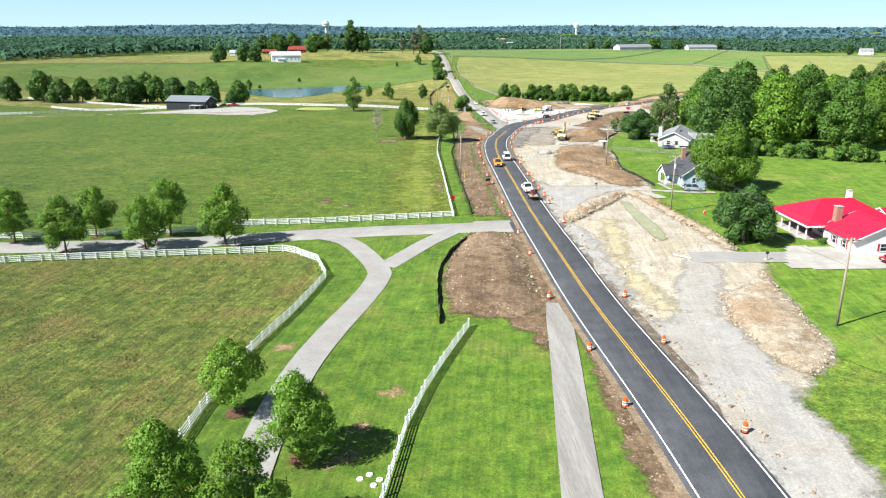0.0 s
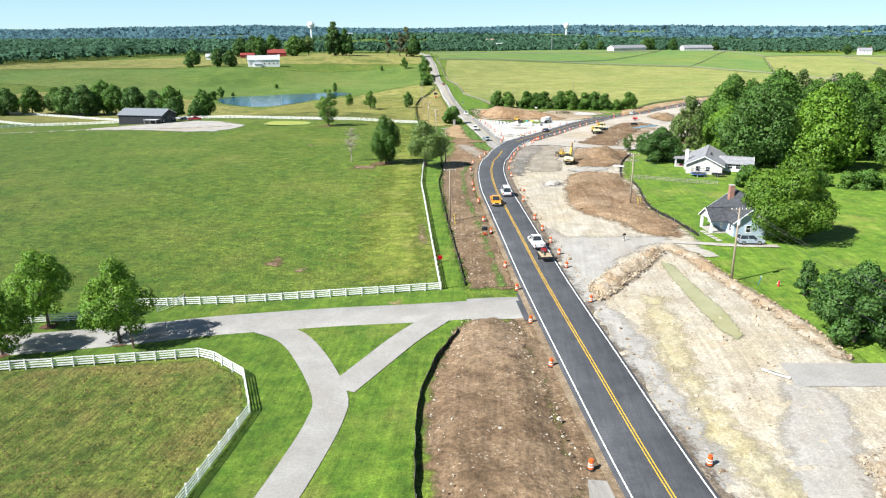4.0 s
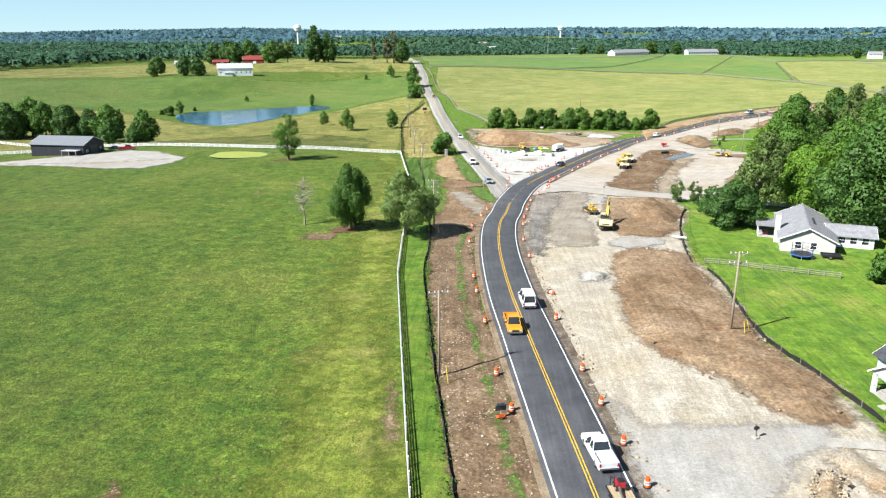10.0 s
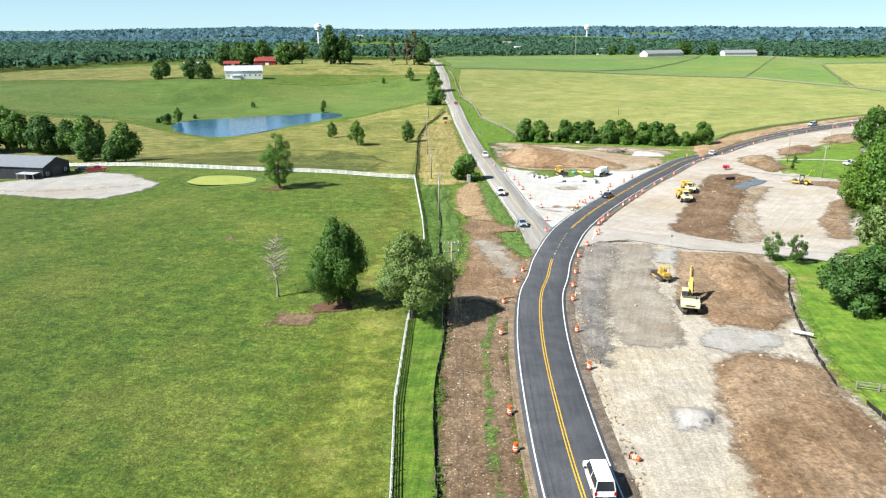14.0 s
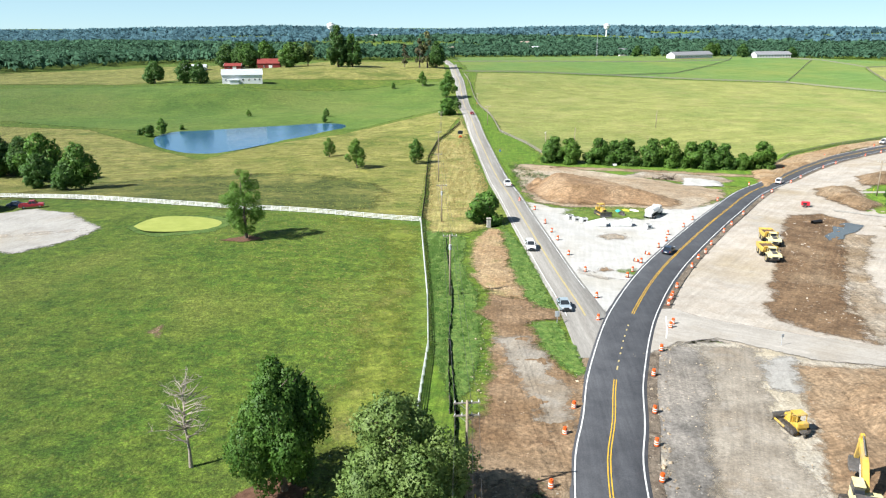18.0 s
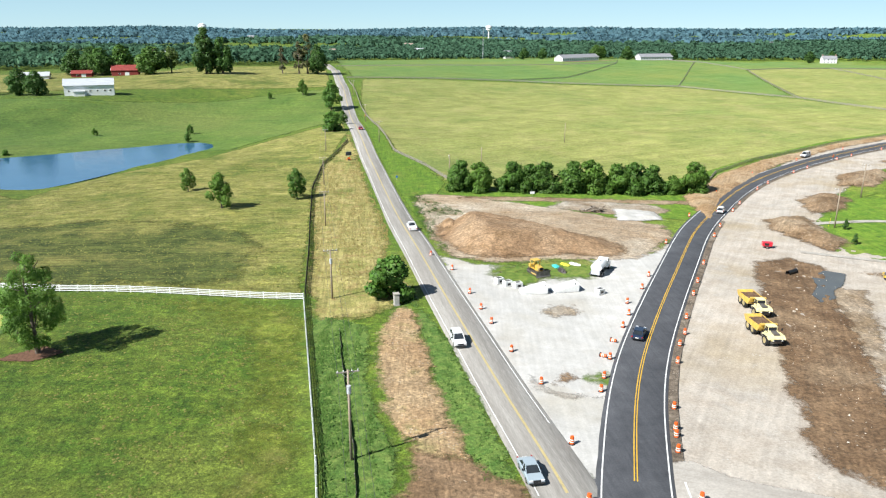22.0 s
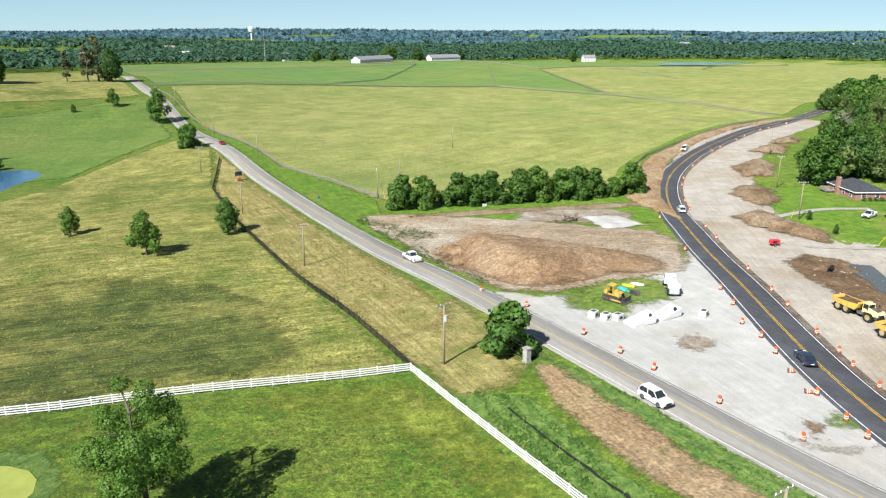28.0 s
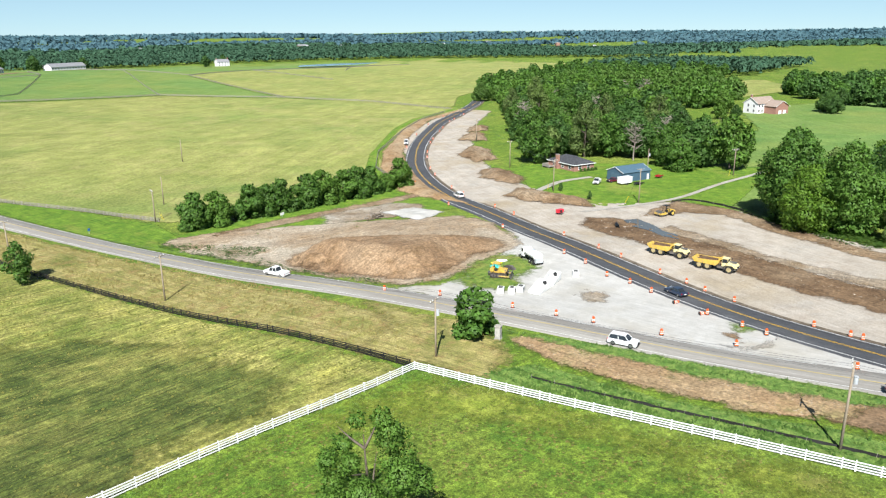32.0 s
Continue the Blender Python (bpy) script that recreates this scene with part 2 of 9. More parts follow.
def soil(name, dark, light, pale, deep, angle, edge, spots=(0.47, 0.72), stone=(0.50, 0.42, 0.32), share=0.12):
    return surface(name, dark, light, 0.16, 0.97, bump=0.6, fine=0.45, blotch=pale, blotch_scale=0.045, blotch_at=spots, edge=edge, third=deep,
                   streak=(angle, 0.5, 0.15), mottle=((6.0, 0.22), (1.2, 0.28)), pebbles=(stone, 2.6, share))


BROWN = soil("brown_soil", (0.190, 0.118, 0.062), (0.300, 0.200, 0.118), (0.365, 0.265, 0.17), (0.145, 0.086, 0.046), -8, 4.5, share=0.05)
BROWN_NE = soil("brown_bank_soil", (0.175, 0.110, 0.058), (0.295, 0.200, 0.118), (0.40, 0.31, 0.21), (0.135, 0.082, 0.044), -42, 4.5)
STRIPSOIL = soil("strip_soil", (0.128, 0.080, 0.044), (0.222, 0.148, 0.086), (0.28, 0.20, 0.125), (0.100, 0.062, 0.036), -4, 2.8, stone=(0.40, 0.32, 0.23), share=0.18)
PALESOIL = soil("tan_bare_soil", (0.225, 0.158, 0.096), (0.35, 0.275, 0.195), (0.45, 0.40, 0.33), (0.19, 0.135, 0.078), -10, 4.5, (0.45, 0.65))
VERGESOIL = soil("verge_soil", (0.360, 0.232, 0.122), (0.450, 0.320, 0.182), (0.41, 0.29, 0.16), (0.26, 0.21, 0.095), -10, 4.0)
HEAPSOIL = soil("spoil_soil", (0.230, 0.140, 0.075), (0.335, 0.220, 0.128), (0.40, 0.29, 0.185), (0.18, 0.110, 0.055), 70, 5.0, share=0.03)
FLATSOIL = soil("levelled_earth", (0.325, 0.235, 0.152), (0.430, 0.340, 0.240), (0.48, 0.41, 0.32), (0.27, 0.185, 0.105), 60, 5.0, (0.47, 0.66), share=0.04)
BANKSOIL = soil("orange_bank_soil", (0.300, 0.185, 0.090), (0.420, 0.290, 0.165), (0.46, 0.36, 0.24), (0.22, 0.130, 0.062), -35, 3.0, share=0.04)
DUST = surface("dusty_haul_path", (0.262, 0.224, 0.178), (0.322, 0.282, 0.230), 0.25, 0.97, bump=0.3, fine=0.25, blotch=(0.245, 0.190, 0.132), blotch_scale=0.07, blotch_at=(0.5, 0.72), edge=4.0, third=(0.305, 0.275, 0.236), streak=(-22, 0.4, 0.11), mottle=((4.0, 0.14), (0.8, 0.12)))
LANE = surface("worn_concrete_lane", (0.375, 0.340, 0.298), (0.435, 0.400, 0.355), 0.3, 0.93, bump=0.15, fine=0.15, blotch=(0.34, 0.295, 0.24), blotch_scale=0.09, blotch_at=(0.52, 0.72), edge=1.2, streak=(58, 0.6, 0.08), mottle=((3.0, 0.08), (0.6, 0.06)))
SHOULDER = surface("dark_stony_shoulder", (0.115, 0.088, 0.064), (0.215, 0.172, 0.130), 0.6, 0.97, bump=1.0, fine=0.5, blotch=(0.30, 0.25, 0.195), blotch_scale=0.12, blotch_at=(0.56, 0.72), mottle=((1.2, 0.34), (0.4, 0.34)), pebbles=((0.44, 0.38, 0.30), 2.8, 0.12))
EARTHEDGE = surface("earth_shoulder", (0.200, 0.140, 0.085), (0.300, 0.222, 0.145), 0.5, 0.97, bump=0.8, fine=0.4, blotch=(0.34, 0.27, 0.185), blotch_scale=0.1, blotch_at=(0.5, 0.7), mottle=((1.5, 0.24), (0.4, 0.24)))
DARKSOIL = soil("moist_soil", (0.138, 0.088, 0.050), (0.245, 0.165, 0.098), (0.33, 0.235, 0.15), (0.090, 0.055, 0.032), -6, 3.0, (0.48, 0.74), (0.45, 0.37, 0.28), 0.1)
FIELDSOIL = soil("field_soil", (0.135, 0.080, 0.042), (0.235, 0.150, 0.084), (0.34, 0.25, 0.16), (0.100, 0.060, 0.032), -32, 4.5, (0.5, 0.76), share=0.06)
TAN = surface("tan_subgrade", (0.372, 0.322, 0.250), (0.472, 0.422, 0.345), 0.28, 0.97, bump=0.6, fine=0.3, blotch=(0.425, 0.360, 0.255),
              blotch_scale=0.06, blotch_at=(0.46, 0.7), edge=4.0, third=(0.49, 0.450, 0.385), streak=(-8, 0.5, 0.12), mottle=((5.0, 0.13), (1.0, 0.14)), pebbles=((0.53, 0.48, 0.40), 2.4, 0.06))
YELLOWCLAY = surface("yellow_clay", (0.39, 0.33, 0.19), (0.47, 0.415, 0.275), 0.4, 0.97, bump=0.7, fine=0.3, edge=5.0, third=(0.47, 0.42, 0.31), streak=(-8, 0.5, 0.08), mottle=((3.0, 0.12), (0.8, 0.12)), pebbles=((0.58, 0.53, 0.44), 2.4, 0.12))
GRAVEL = surface("grey_gravel", (0.325, 0.305, 0.278), (0.395, 0.375, 0.345), 0.3, 0.95, bump=0.4, fine=0.22, blotch=(0.33, 0.290, 0.235),
                 blotch_scale=0.05, blotch_at=(0.5, 0.72), edge=3.6, third=(0.365, 0.345, 0.31), streak=(-12, 0.5, 0.07), mottle=((5.0, 0.1), (0.9, 0.08)))
PALEGRAVEL = surface("pale_gravel", (0.400, 0.345, 0.285), (0.480, 0.430, 0.370), 0.22, 0.95, bump=0.2, fine=0.2, blotch=(0.365, 0.295, 0.20),
                     blotch_scale=0.03, blotch_at=(0.48, 0.68), edge=3.5, third=(0.40, 0.365, 0.32), streak=(-38, 0.7, 0.08), mottle=((7.0, 0.12), (1.1, 0.08)), pebbles=((0.55, 0.52, 0.47), 2.2, 0.05))
LIMEGRAVEL = surface("crushed_limestone", (0.455, 0.438, 0.408), (0.515, 0.500, 0.474), 0.3, 0.95, bump=0.12, fine=0.12, blotch=(0.41, 0.376, 0.318),
                     blotch_scale=0.05, blotch_at=(0.52, 0.68), edge=2.6, third=(0.45, 0.428, 0.388), streak=(-12, 0.6, 0.06), mottle=((7.0, 0.12), (1.2, 0.05)))
DARKGRAVEL = surface("dark_millings", (0.160, 0.146, 0.130), (0.250, 0.228, 0.204), 0.2, 0.95, bump=0.5, fine=0.35, blotch=(0.285, 0.250, 0.210),
                     blotch_scale=0.05, blotch_at=(0.5, 0.72), edge=5.0, streak=(-14, 0.5, 0.14), mottle=((5.0, 0.2), (1.0, 0.2)), pebbles=((0.40, 0.37, 0.33), 2.6, 0.06))
RUBBLE = surface("rubble", (0.30, 0.225, 0.145), (0.48, 0.405, 0.305), 0.5, 0.97, bump=1.0, fine=0.5, blotch=(0.36, 0.245, 0.145), blotch_scale=0.07, blotch_at=(0.45, 0.66), edge=2.4, third=(0.52, 0.46, 0.38), mottle=((0.6, 0.2),))
ASPHALT = surface("new_asphalt", (0.060, 0.062, 0.069), (0.080, 0.082, 0.090), 0.5, 0.8, bump=0.2, fine=0.3, blotch=(0.098, 0.100, 0.108),
                  blotch_scale=0.12, blotch_at=(0.5, 0.7), spec=0.4, streak=(-6, 0.35, 0.12))
OLDROAD = surface("worn_pavement", (0.27, 0.25, 0.225), (0.36, 0.34, 0.31), 0.5, 0.9, bump=0.2, fine=0.25, blotch=(0.225, 0.21, 0.19),
                  blotch_scale=0.14, blotch_at=(0.5, 0.7), stretch=(2.2, 0.1, 1))
DRIVE = surface("driveway_pavement", (0.290, 0.276, 0.258), (0.342, 0.328, 0.308), 0.3, 0.9, bump=0.2, fine=0.16, blotch=(0.30, 0.278, 0.25), blotch_scale=0.14, blotch_at=(0.5, 0.7), mottle=((3.0, 0.06),))
CONCRETE = surface("concrete", (0.40, 0.375, 0.335), (0.49, 0.465, 0.42), 0.7, 0.85, bump=0.2, fine=0.2, blotch=(0.35, 0.325, 0.285), blotch_scale=0.2)
PATHGRAVEL = surface("lane_gravel", (0.37, 0.34, 0.295), (0.46, 0.43, 0.385), 0.6, 0.95, bump=0.5, fine=0.3, blotch=(0.33, 0.29, 0.23), blotch_scale=0.1, blotch_at=(0.5, 0.7), mottle=((1.2, 0.14),))
WHITELINE = surface("white_line", (0.66, 0.66, 0.64), (0.82, 0.82, 0.8), 2.0, 0.7, fine=0.2)
YELLOWLINE = surface("yellow_line", (0.62, 0.36, 0.03), (0.74, 0.45, 0.05), 2.0, 0.7, fine=0.2)
FADEDLINE = surface("faded_yellow_line", (0.44, 0.36, 0.18), (0.52, 0.42, 0.2), 1.0, 0.8, fine=0.25)
WATER = surface("pond_water", (0.030, 0.105, 0.200), (0.042, 0.130, 0.235), 0.06, 0.07, spec=0.6, bump=0.04)
PUDDLE = surface("puddle_water", (0.070, 0.060, 0.048), (0.10, 0.088, 0.070), 0.2, 0.06, spec=0.6, edge=0.8)
MURKY = surface("murky_puddle", (0.30, 0.285, 0.14), (0.37, 0.35, 0.20), 0.2, 0.25, spec=0.4, edge=1.0)
ALGAE = surface("algae", (0.28, 0.315, 0.065), (0.35, 0.375, 0.09), 0.4, 0.6, fine=0.1)
MULCH = surface("mulch", (0.10, 0.05, 0.03), (0.17, 0.09, 0.055), 2.0, 0.97, bump=0.8, fine=0.4, edge=0.9)
BARK = surface("bark", (0.10, 0.08, 0.06), (0.19, 0.155, 0.12), 3.0, 0.95, bump=0.8, fine=0.4)
DEADWOOD = surface("dead_wood", (0.26, 0.22, 0.18), (0.38, 0.33, 0.28), 3.0, 0.95, bump=0.6, fine=0.3)


def leaf_mat(name, dark, light, vary=-0.35, each=0.18):
    return surface(name, dark, light, 0.5, 0.6, random=vary, each=each, translucent=0.36, spec=0.35, fine=0.2)


LEAF_BRIGHT = leaf_mat("bright_leaves", (0.120, 0.255, 0.022), (0.200, 0.345, 0.040))
LEAF_MID = leaf_mat("mid_leaves", (0.074, 0.176, 0.024), (0.128, 0.248, 0.042))
LEAF_DARK = leaf_mat("dark_leaves", (0.056, 0.138, 0.028), (0.102, 0.204, 0.044))
LEAF_OLIVE = leaf_mat("olive_leaves", (0.125, 0.205, 0.050), (0.205, 0.285, 0.082))
LEAF_BROWN = leaf_mat("brownish_leaves", (0.125, 0.130, 0.062), (0.190, 0.178, 0.095))
# aerial haze is painted into these two leaf colours: bluer and paler with distance
LEAF_FAR_HAZED = surface("hazed_distant_leaves", (0.048, 0.114, 0.068), (0.086, 0.162, 0.098), 0.3, 0.8, random=-0.18, translucent=0.3, spec=0.02, mottle=((30.0, 0.3), (9.0, 0.2)))
LEAF_HORIZON_HAZED = surface("hazed_horizon_leaves", (0.086, 0.176, 0.215), (0.124, 0.222, 0.255), 0.06, 0.8, random=-0.12, translucent=0.4, spec=0.0, mottle=((90.0, 0.25), (30.0, 0.15)))


WHITEPAINT = plain("white_paint", (0.82, 0.82, 0.80), 0.55, wear=0.08)
BLACKPAINT = plain("black_paint", (0.02, 0.018, 0.017), 0.6, wear=0.3)
POLEWOOD = surface("pole_wood", (0.27, 0.215, 0.155), (0.37, 0.305, 0.23), 3.0, 0.9, bump=0.4, fine=0.3, stretch=(4, 4, 0.3))
GREYWOOD = surface("grey_wood", (0.22, 0.2, 0.17), (0.33, 0.3, 0.26), 3.0, 0.9, bump=0.4, fine=0.3)


# ---------------------------------------------------------------- mesh helpers
class Geo:
    """Collects vertices and faces for one mesh."""
    def __init__(self):
        self.v, self.f = [], []

    def add(self, verts, faces):
        k = len(self.v)
        self.v += [tuple(p) for p in verts]
        self.f += [tuple(i + k for i in q) for q in faces]
        return self

    def box(self, x0, x1, y0, y1, z0, z1, taper=0.0, m=None):
        tx, ty = taper * (x1 - x0), taper * (y1 - y0)
        p = [(x0, y0, z0), (x1, y0, z0), (x1, y1, z0), (x0, y1, z0),
             (x0 + tx, y0 + ty, z1), (x1 - tx, y0 + ty, z1), (x1 - tx, y1 - ty, z1), (x0 + tx, y1 - ty, z1)]
        if m:
            p = [m @ Vector(q) for q in p]
        return self.add(p, [(3, 2, 1, 0), (4, 5, 6, 7), (0, 1, 5, 4), (1, 2, 6, 5), (2, 3, 7, 6), (3, 0, 4, 7)])

    def tube(self, a, b, ra, rb, n=8, caps=True):
        a, b = Vector(a), Vector(b)
        q = (b - a).to_track_quat("Z", "Y")
        ring = [Vector((math.cos(2 * math.pi * i / n), math.sin(2 * math.pi * i / n), 0)) for i in range(n)]
        p = [a + q @ (r * ra) for r in ring] + [b + q @ (r * rb) for r in ring]
        f = [(i, (i + 1) % n, n + (i + 1) % n, n + i) for i in range(n)]
        if caps:
            f += [tuple(range(n - 1, -1, -1)), tuple(range(n, 2 * n))]
        return self.add(p, f)

    def prism(self, outline, y0, y1, inset=0.0, top=None):
        """A side outline (x, z) drawn across from y0 to y1; points above `top` lean inwards by inset."""
        n = len(outline)
        def shift(z):
            return inset if top is not None and z > top else 0.0
        p = [(x, y0 + shift(z), z) for x, z in outline] + [(x, y1 - shift(z), z) for x, z in outline]
        f = [(i, (i + 1) % n, n + (i + 1) % n, n + i) for i in range(n)]
        return self.add(p, f + [tuple(range(n - 1, -1, -1)), tuple(range(n, 2 * n))])

    def mesh(self, name, mat, bevel=0.0, smooth=False):
        me = bpy.data.meshes.new(name)
        me.from_pydata(self.v, [], self.f)
        if bevel:
            bm = bmesh.new()
            bm.from_mesh(me)
            bmesh.ops.recalc_face_normals(bm, faces=bm.faces)
            bmesh.ops.bevel(bm, geom=[e for e in bm.edges if len(e.link_faces) == 2 and e.calc_face_angle(0) > 0.5], offset=bevel, segments=2, affect="EDGES", clamp_overlap=True)
            bm.to_mesh(me)
            bm.free()
        elif len(self.f) < 4000:
            bm = bmesh.new()
            bm.from_mesh(me)
            bmesh.ops.recalc_face_normals(bm, faces=bm.faces)
            bm.to_mesh(me)
            bm.free()
        if smooth:
            me.polygons.foreach_set("use_smooth", [True] * len(me.polygons))
        me.materials.append(mat)
        return me


def part(name, shape, mat, parent=None, label="", bevel=0.0, smooth=False, at=None):
    """One mesh object from a Geo or a mesh, under a thing or a part."""
    me = shape.mesh(name, mat, bevel, smooth) if isinstance(shape, Geo) else shape
    ob = new(name, me)
    if parent:
        ob.parent = parent
    if at is not None:
        ob.matrix_basis = at
    if label:
        ob["label"] = label
    return ob


def thing(name, m, label, category, group=""):
    return tagged(placed(new(name), m), label, category, group)


def placed(ob, m):
    ob.matrix_basis = m
    return ob


# ---------------------------------------------------------------- terrain
SPOTS = np.array([
    (-90, 60, -1.5), (0, 40, 0), (60, 60, 1.5), (8.5, 88, .2), (-14, 116, -2.2), (-23, 130, -2), (4, 136, -1.1), (20.6, 98, -.5),
    (61, 114, 1.6), (53, 125, 1.2), (22, 143, -.3), (55, 145, .8), (54, 194, 1), (45, 169, .5), (75, 220, .5), (67, 162, .5),
    (0, 261, -.7), (33, 276, -1.6), (-63, 361, -1.9), (25, 364, -3), (-21, 345, -.8), (73, 376, -4.5), (90, 358, -4.3),
    (114, 385, -5.4), (150, 404, -5.7), (60, 475, -7.9), (130, 450, -7.9), (11, 465, -6.5), (-9, 455, -5.5), (32, 597, -3.3),
    (-126, 725, 5), (-95, 552, -10.6), (-62, 570, -10.6), (-38, 594, -10.4), (-76, 532, -10.4),
    (-92, 500, -8.6), (-58, 510, -8.4), (-40, 542, -8.2), (-20, 572, -7.6), (-132, 552, -8.6), (-104, 612, -8.0), (-64, 626, -7.6), (-6, 606, -6.8), (-118, 520, -8.4)], float)
FAR_SPOTS = np.array([(400, 1180, 6), (777, 1246, 0), (314, 595, -5), (128, 680, -4), (37, 800, 4), (37, 1020, 4), (-250, 740, 3), (-130, 900, 8), (-57, 840, 10), (10, 885, 8)], float)
SPOTS = np.vstack([SPOTS, FAR_SPOTS])


def hills(x, y):
    """Gently rolling land: spot heights blended by nearness, rising towards far ridges."""
    x, y = np.asarray(x, float), np.asarray(y, float)
    w = 1 / ((x[..., None] - SPOTS[:, 0]) ** 2 + (y[..., None] - SPOTS[:, 1]) ** 2 + 20 ** 2) ** 2
    z = (w * SPOTS[:, 2]).sum(-1) / w.sum(-1)
    d = np.hypot(x - 50, y - 200)
    far = np.clip((d - 1300) / 3000, 0, 1)
    roll = np.sin(x / 310 + 1.0) * np.cos(y / 420) * 9 + np.sin((x + y) / 170) * 3
    return z - np.clip((d - 900) / 500, 0, 1) * 12 + far * 40 + roll * np.clip((d - 1100) / 700, 0, 1)


def spread(lo, hi, step, outer, grow=1.22):
    mid = list(np.arange(lo, hi + 0.1, step))
    s, a = step, [lo]
    while a[-1] > -outer:
        s *= grow
        a.append(a[-1] - min(s, 160))
    s, b = step, [mid[-1]]
    while b[-1] < outer:
        s *= grow
        b.append(b[-1] + min(s, 160))
    return np.array(a[:0:-1] + mid + b[1:])


GX, GY = spread(-150, 250, 4.0, 4300), spread(30, 630, 4.0, 4500)
GZ = hills(*np.meshgrid(GX, GY))


def land(x, y):
    """Height of the ground sheet."""
    i = int(np.clip(np.searchsorted(GX, x) - 1, 0, len(GX) - 2))
    j = int(np.clip(np.searchsorted(GY, y) - 1, 0, len(GY) - 2))
    u, v = (x - GX[i]) / (GX[i + 1] - GX[i]), (y - GY[j]) / (GY[j + 1] - GY[j])
    return float((1 - v) * ((1 - u) * GZ[j, i] + u * GZ[j, i + 1]) + v * ((1 - u) * GZ[j + 1, i] + u * GZ[j + 1, i + 1]))


def lands(x, y):
    i = np.clip(np.searchsorted(GX, x) - 1, 0, len(GX) - 2)
    j = np.clip(np.searchsorted(GY, y) - 1, 0, len(GY) - 2)
    u, v = (x - GX[i]) / (GX[i + 1] - GX[i]), (y - GY[j]) / (GY[j + 1] - GY[j])
    return (1 - v) * ((1 - u) * GZ[j, i] + u * GZ[j, i + 1]) + v * ((1 - u) * GZ[j + 1, i] + u * GZ[j + 1, i + 1])


def grid_mesh(name, X, Y, Z, mat, keep=None, rim=None, smooth=True):
    ny, nx = X.shape
    idx = np.arange(nx * ny).reshape(ny, nx)
    f = np.stack([idx[:-1, :-1], idx[:-1, 1:], idx[1:, 1:], idx[1:, :-1]], -1).reshape(-1, 4)
    if keep is not None:
        f = f[keep.ravel()[f].any(1)]
    used, inv = np.unique(f, return_inverse=True)
    v = np.stack([X.ravel(), Y.ravel(), Z.ravel()], -1)[used]
    me = bpy.data.meshes.new(name)
    me.from_pydata(v.tolist(), [], inv.reshape(-1, 4).tolist())
    me.polygons.foreach_set("use_smooth", [smooth] * len(me.polygons))
    if rim is not None:
        a = me.attributes.new("rim", "FLOAT", "POINT")
        a.data.foreach_set("value", rim.ravel()[used].astype(np.float32))
    me.materials.append(mat)
    return me


def inside_distance(X, Y, poly):
    """Metres to the outline of poly, positive within it."""
    p = np.array(poly, float)
    q = np.roll(p, -1, 0)
    best = np.full(X.shape, 1e9)
    inside = np.zeros(X.shape, bool)
    for (ax, ay), (bx, by) in zip(p, q):
        dx, dy = bx - ax, by - ay
        t = np.clip(((X - ax) * dx + (Y - ay) * dy) / (dx * dx + dy * dy + 1e-9), 0, 1)
        best = np.minimum(best, np.hypot(X - ax - t * dx, Y - ay - t * dy))
        cross = ((ay > Y) != (by > Y)) & (X < (bx - ax) * (Y - ay) / (by - ay + 1e-12) + ax)
        inside ^= cross
    return np.where(inside, best, -best)


def lumps(X, Y, size, seed=0.0):
    out = np.zeros(X.size)
    for k, (x, y) in enumerate(zip(X.ravel(), Y.ravel())):
        out[k] = noise.fractal(Vector((x / size, y / size, seed)), 0.9, 2.1, 4)
    return out.reshape(X.shape)


def sheet(name, poly, mat, label, lift=0.06, cell=1.0, margin=1.6, height=0.0, slope=4.0, rough=0.0, category="ground", kind="structure", lump=3.0, fall=None):
    """A layer on the ground inside an outline; with height it swells into a bank or heap."""
    p = np.array(poly, float)
    margin = max(margin, 0.6 * RIMS.get(mat.name, 0))
    lo, hi = p.min(0) - margin - cell, p.max(0) + margin + cell
    X, Y = np.meshgrid(np.arange(lo[0], hi[0] + cell, cell), np.arange(lo[1], hi[1] + cell, cell))
    d = inside_distance(X, Y, p)
    Z = lands(X, Y) + lift
    if height:
        s = np.clip(d / slope, 0, 1)
        s = s * s * (3 - 2 * s)
        if fall:                           # (from, to, share): the crest sinks along x
            s = s * (1 - (1 - fall[2]) * np.clip((X - fall[0]) / (fall[1] - fall[0]), 0, 1))
        Z = Z + height * s
    if rough:
        Z = Z + rough * np.clip(d / 1.5, 0, 1) * (lumps(X, Y, lump) + 0.25)
    ob = new(name, grid_mesh(name, X, Y, Z, mat, d > -margin, d))
    return tagged(ob, label, category, kind=kind)


def smooth_line(pts, step=2.0):
    """A smooth line through points, evenly stepped."""
    p = np.array(pts, float)
    p = np.vstack([2 * p[0] - p[1], p, 2 * p[-1] - p[-2]])
    out = []
    for i in range(1, len(p) - 2):
        n = max(2, int(np.linalg.norm(p[i + 1] - p[i]) / step))
        for k in range(n):
            t = k / n
            a, b, c, d = p[i - 1], p[i], p[i + 1], p[i + 2]
            out.append(0.5 * (2 * b + (c - a) * t + (2 * a - 5 * b + 4 * c - d) * t * t + (3 * b - a - 3 * c + d) * t ** 3))
    return np.array(out + [p[-2]])


def across(line):
    t = np.gradient(line, axis=0)
    t /= np.linalg.norm(t, axis=1)[:, None]
    return np.stack([t[:, 1], -t[:, 0]], -1)      # to the right of the way


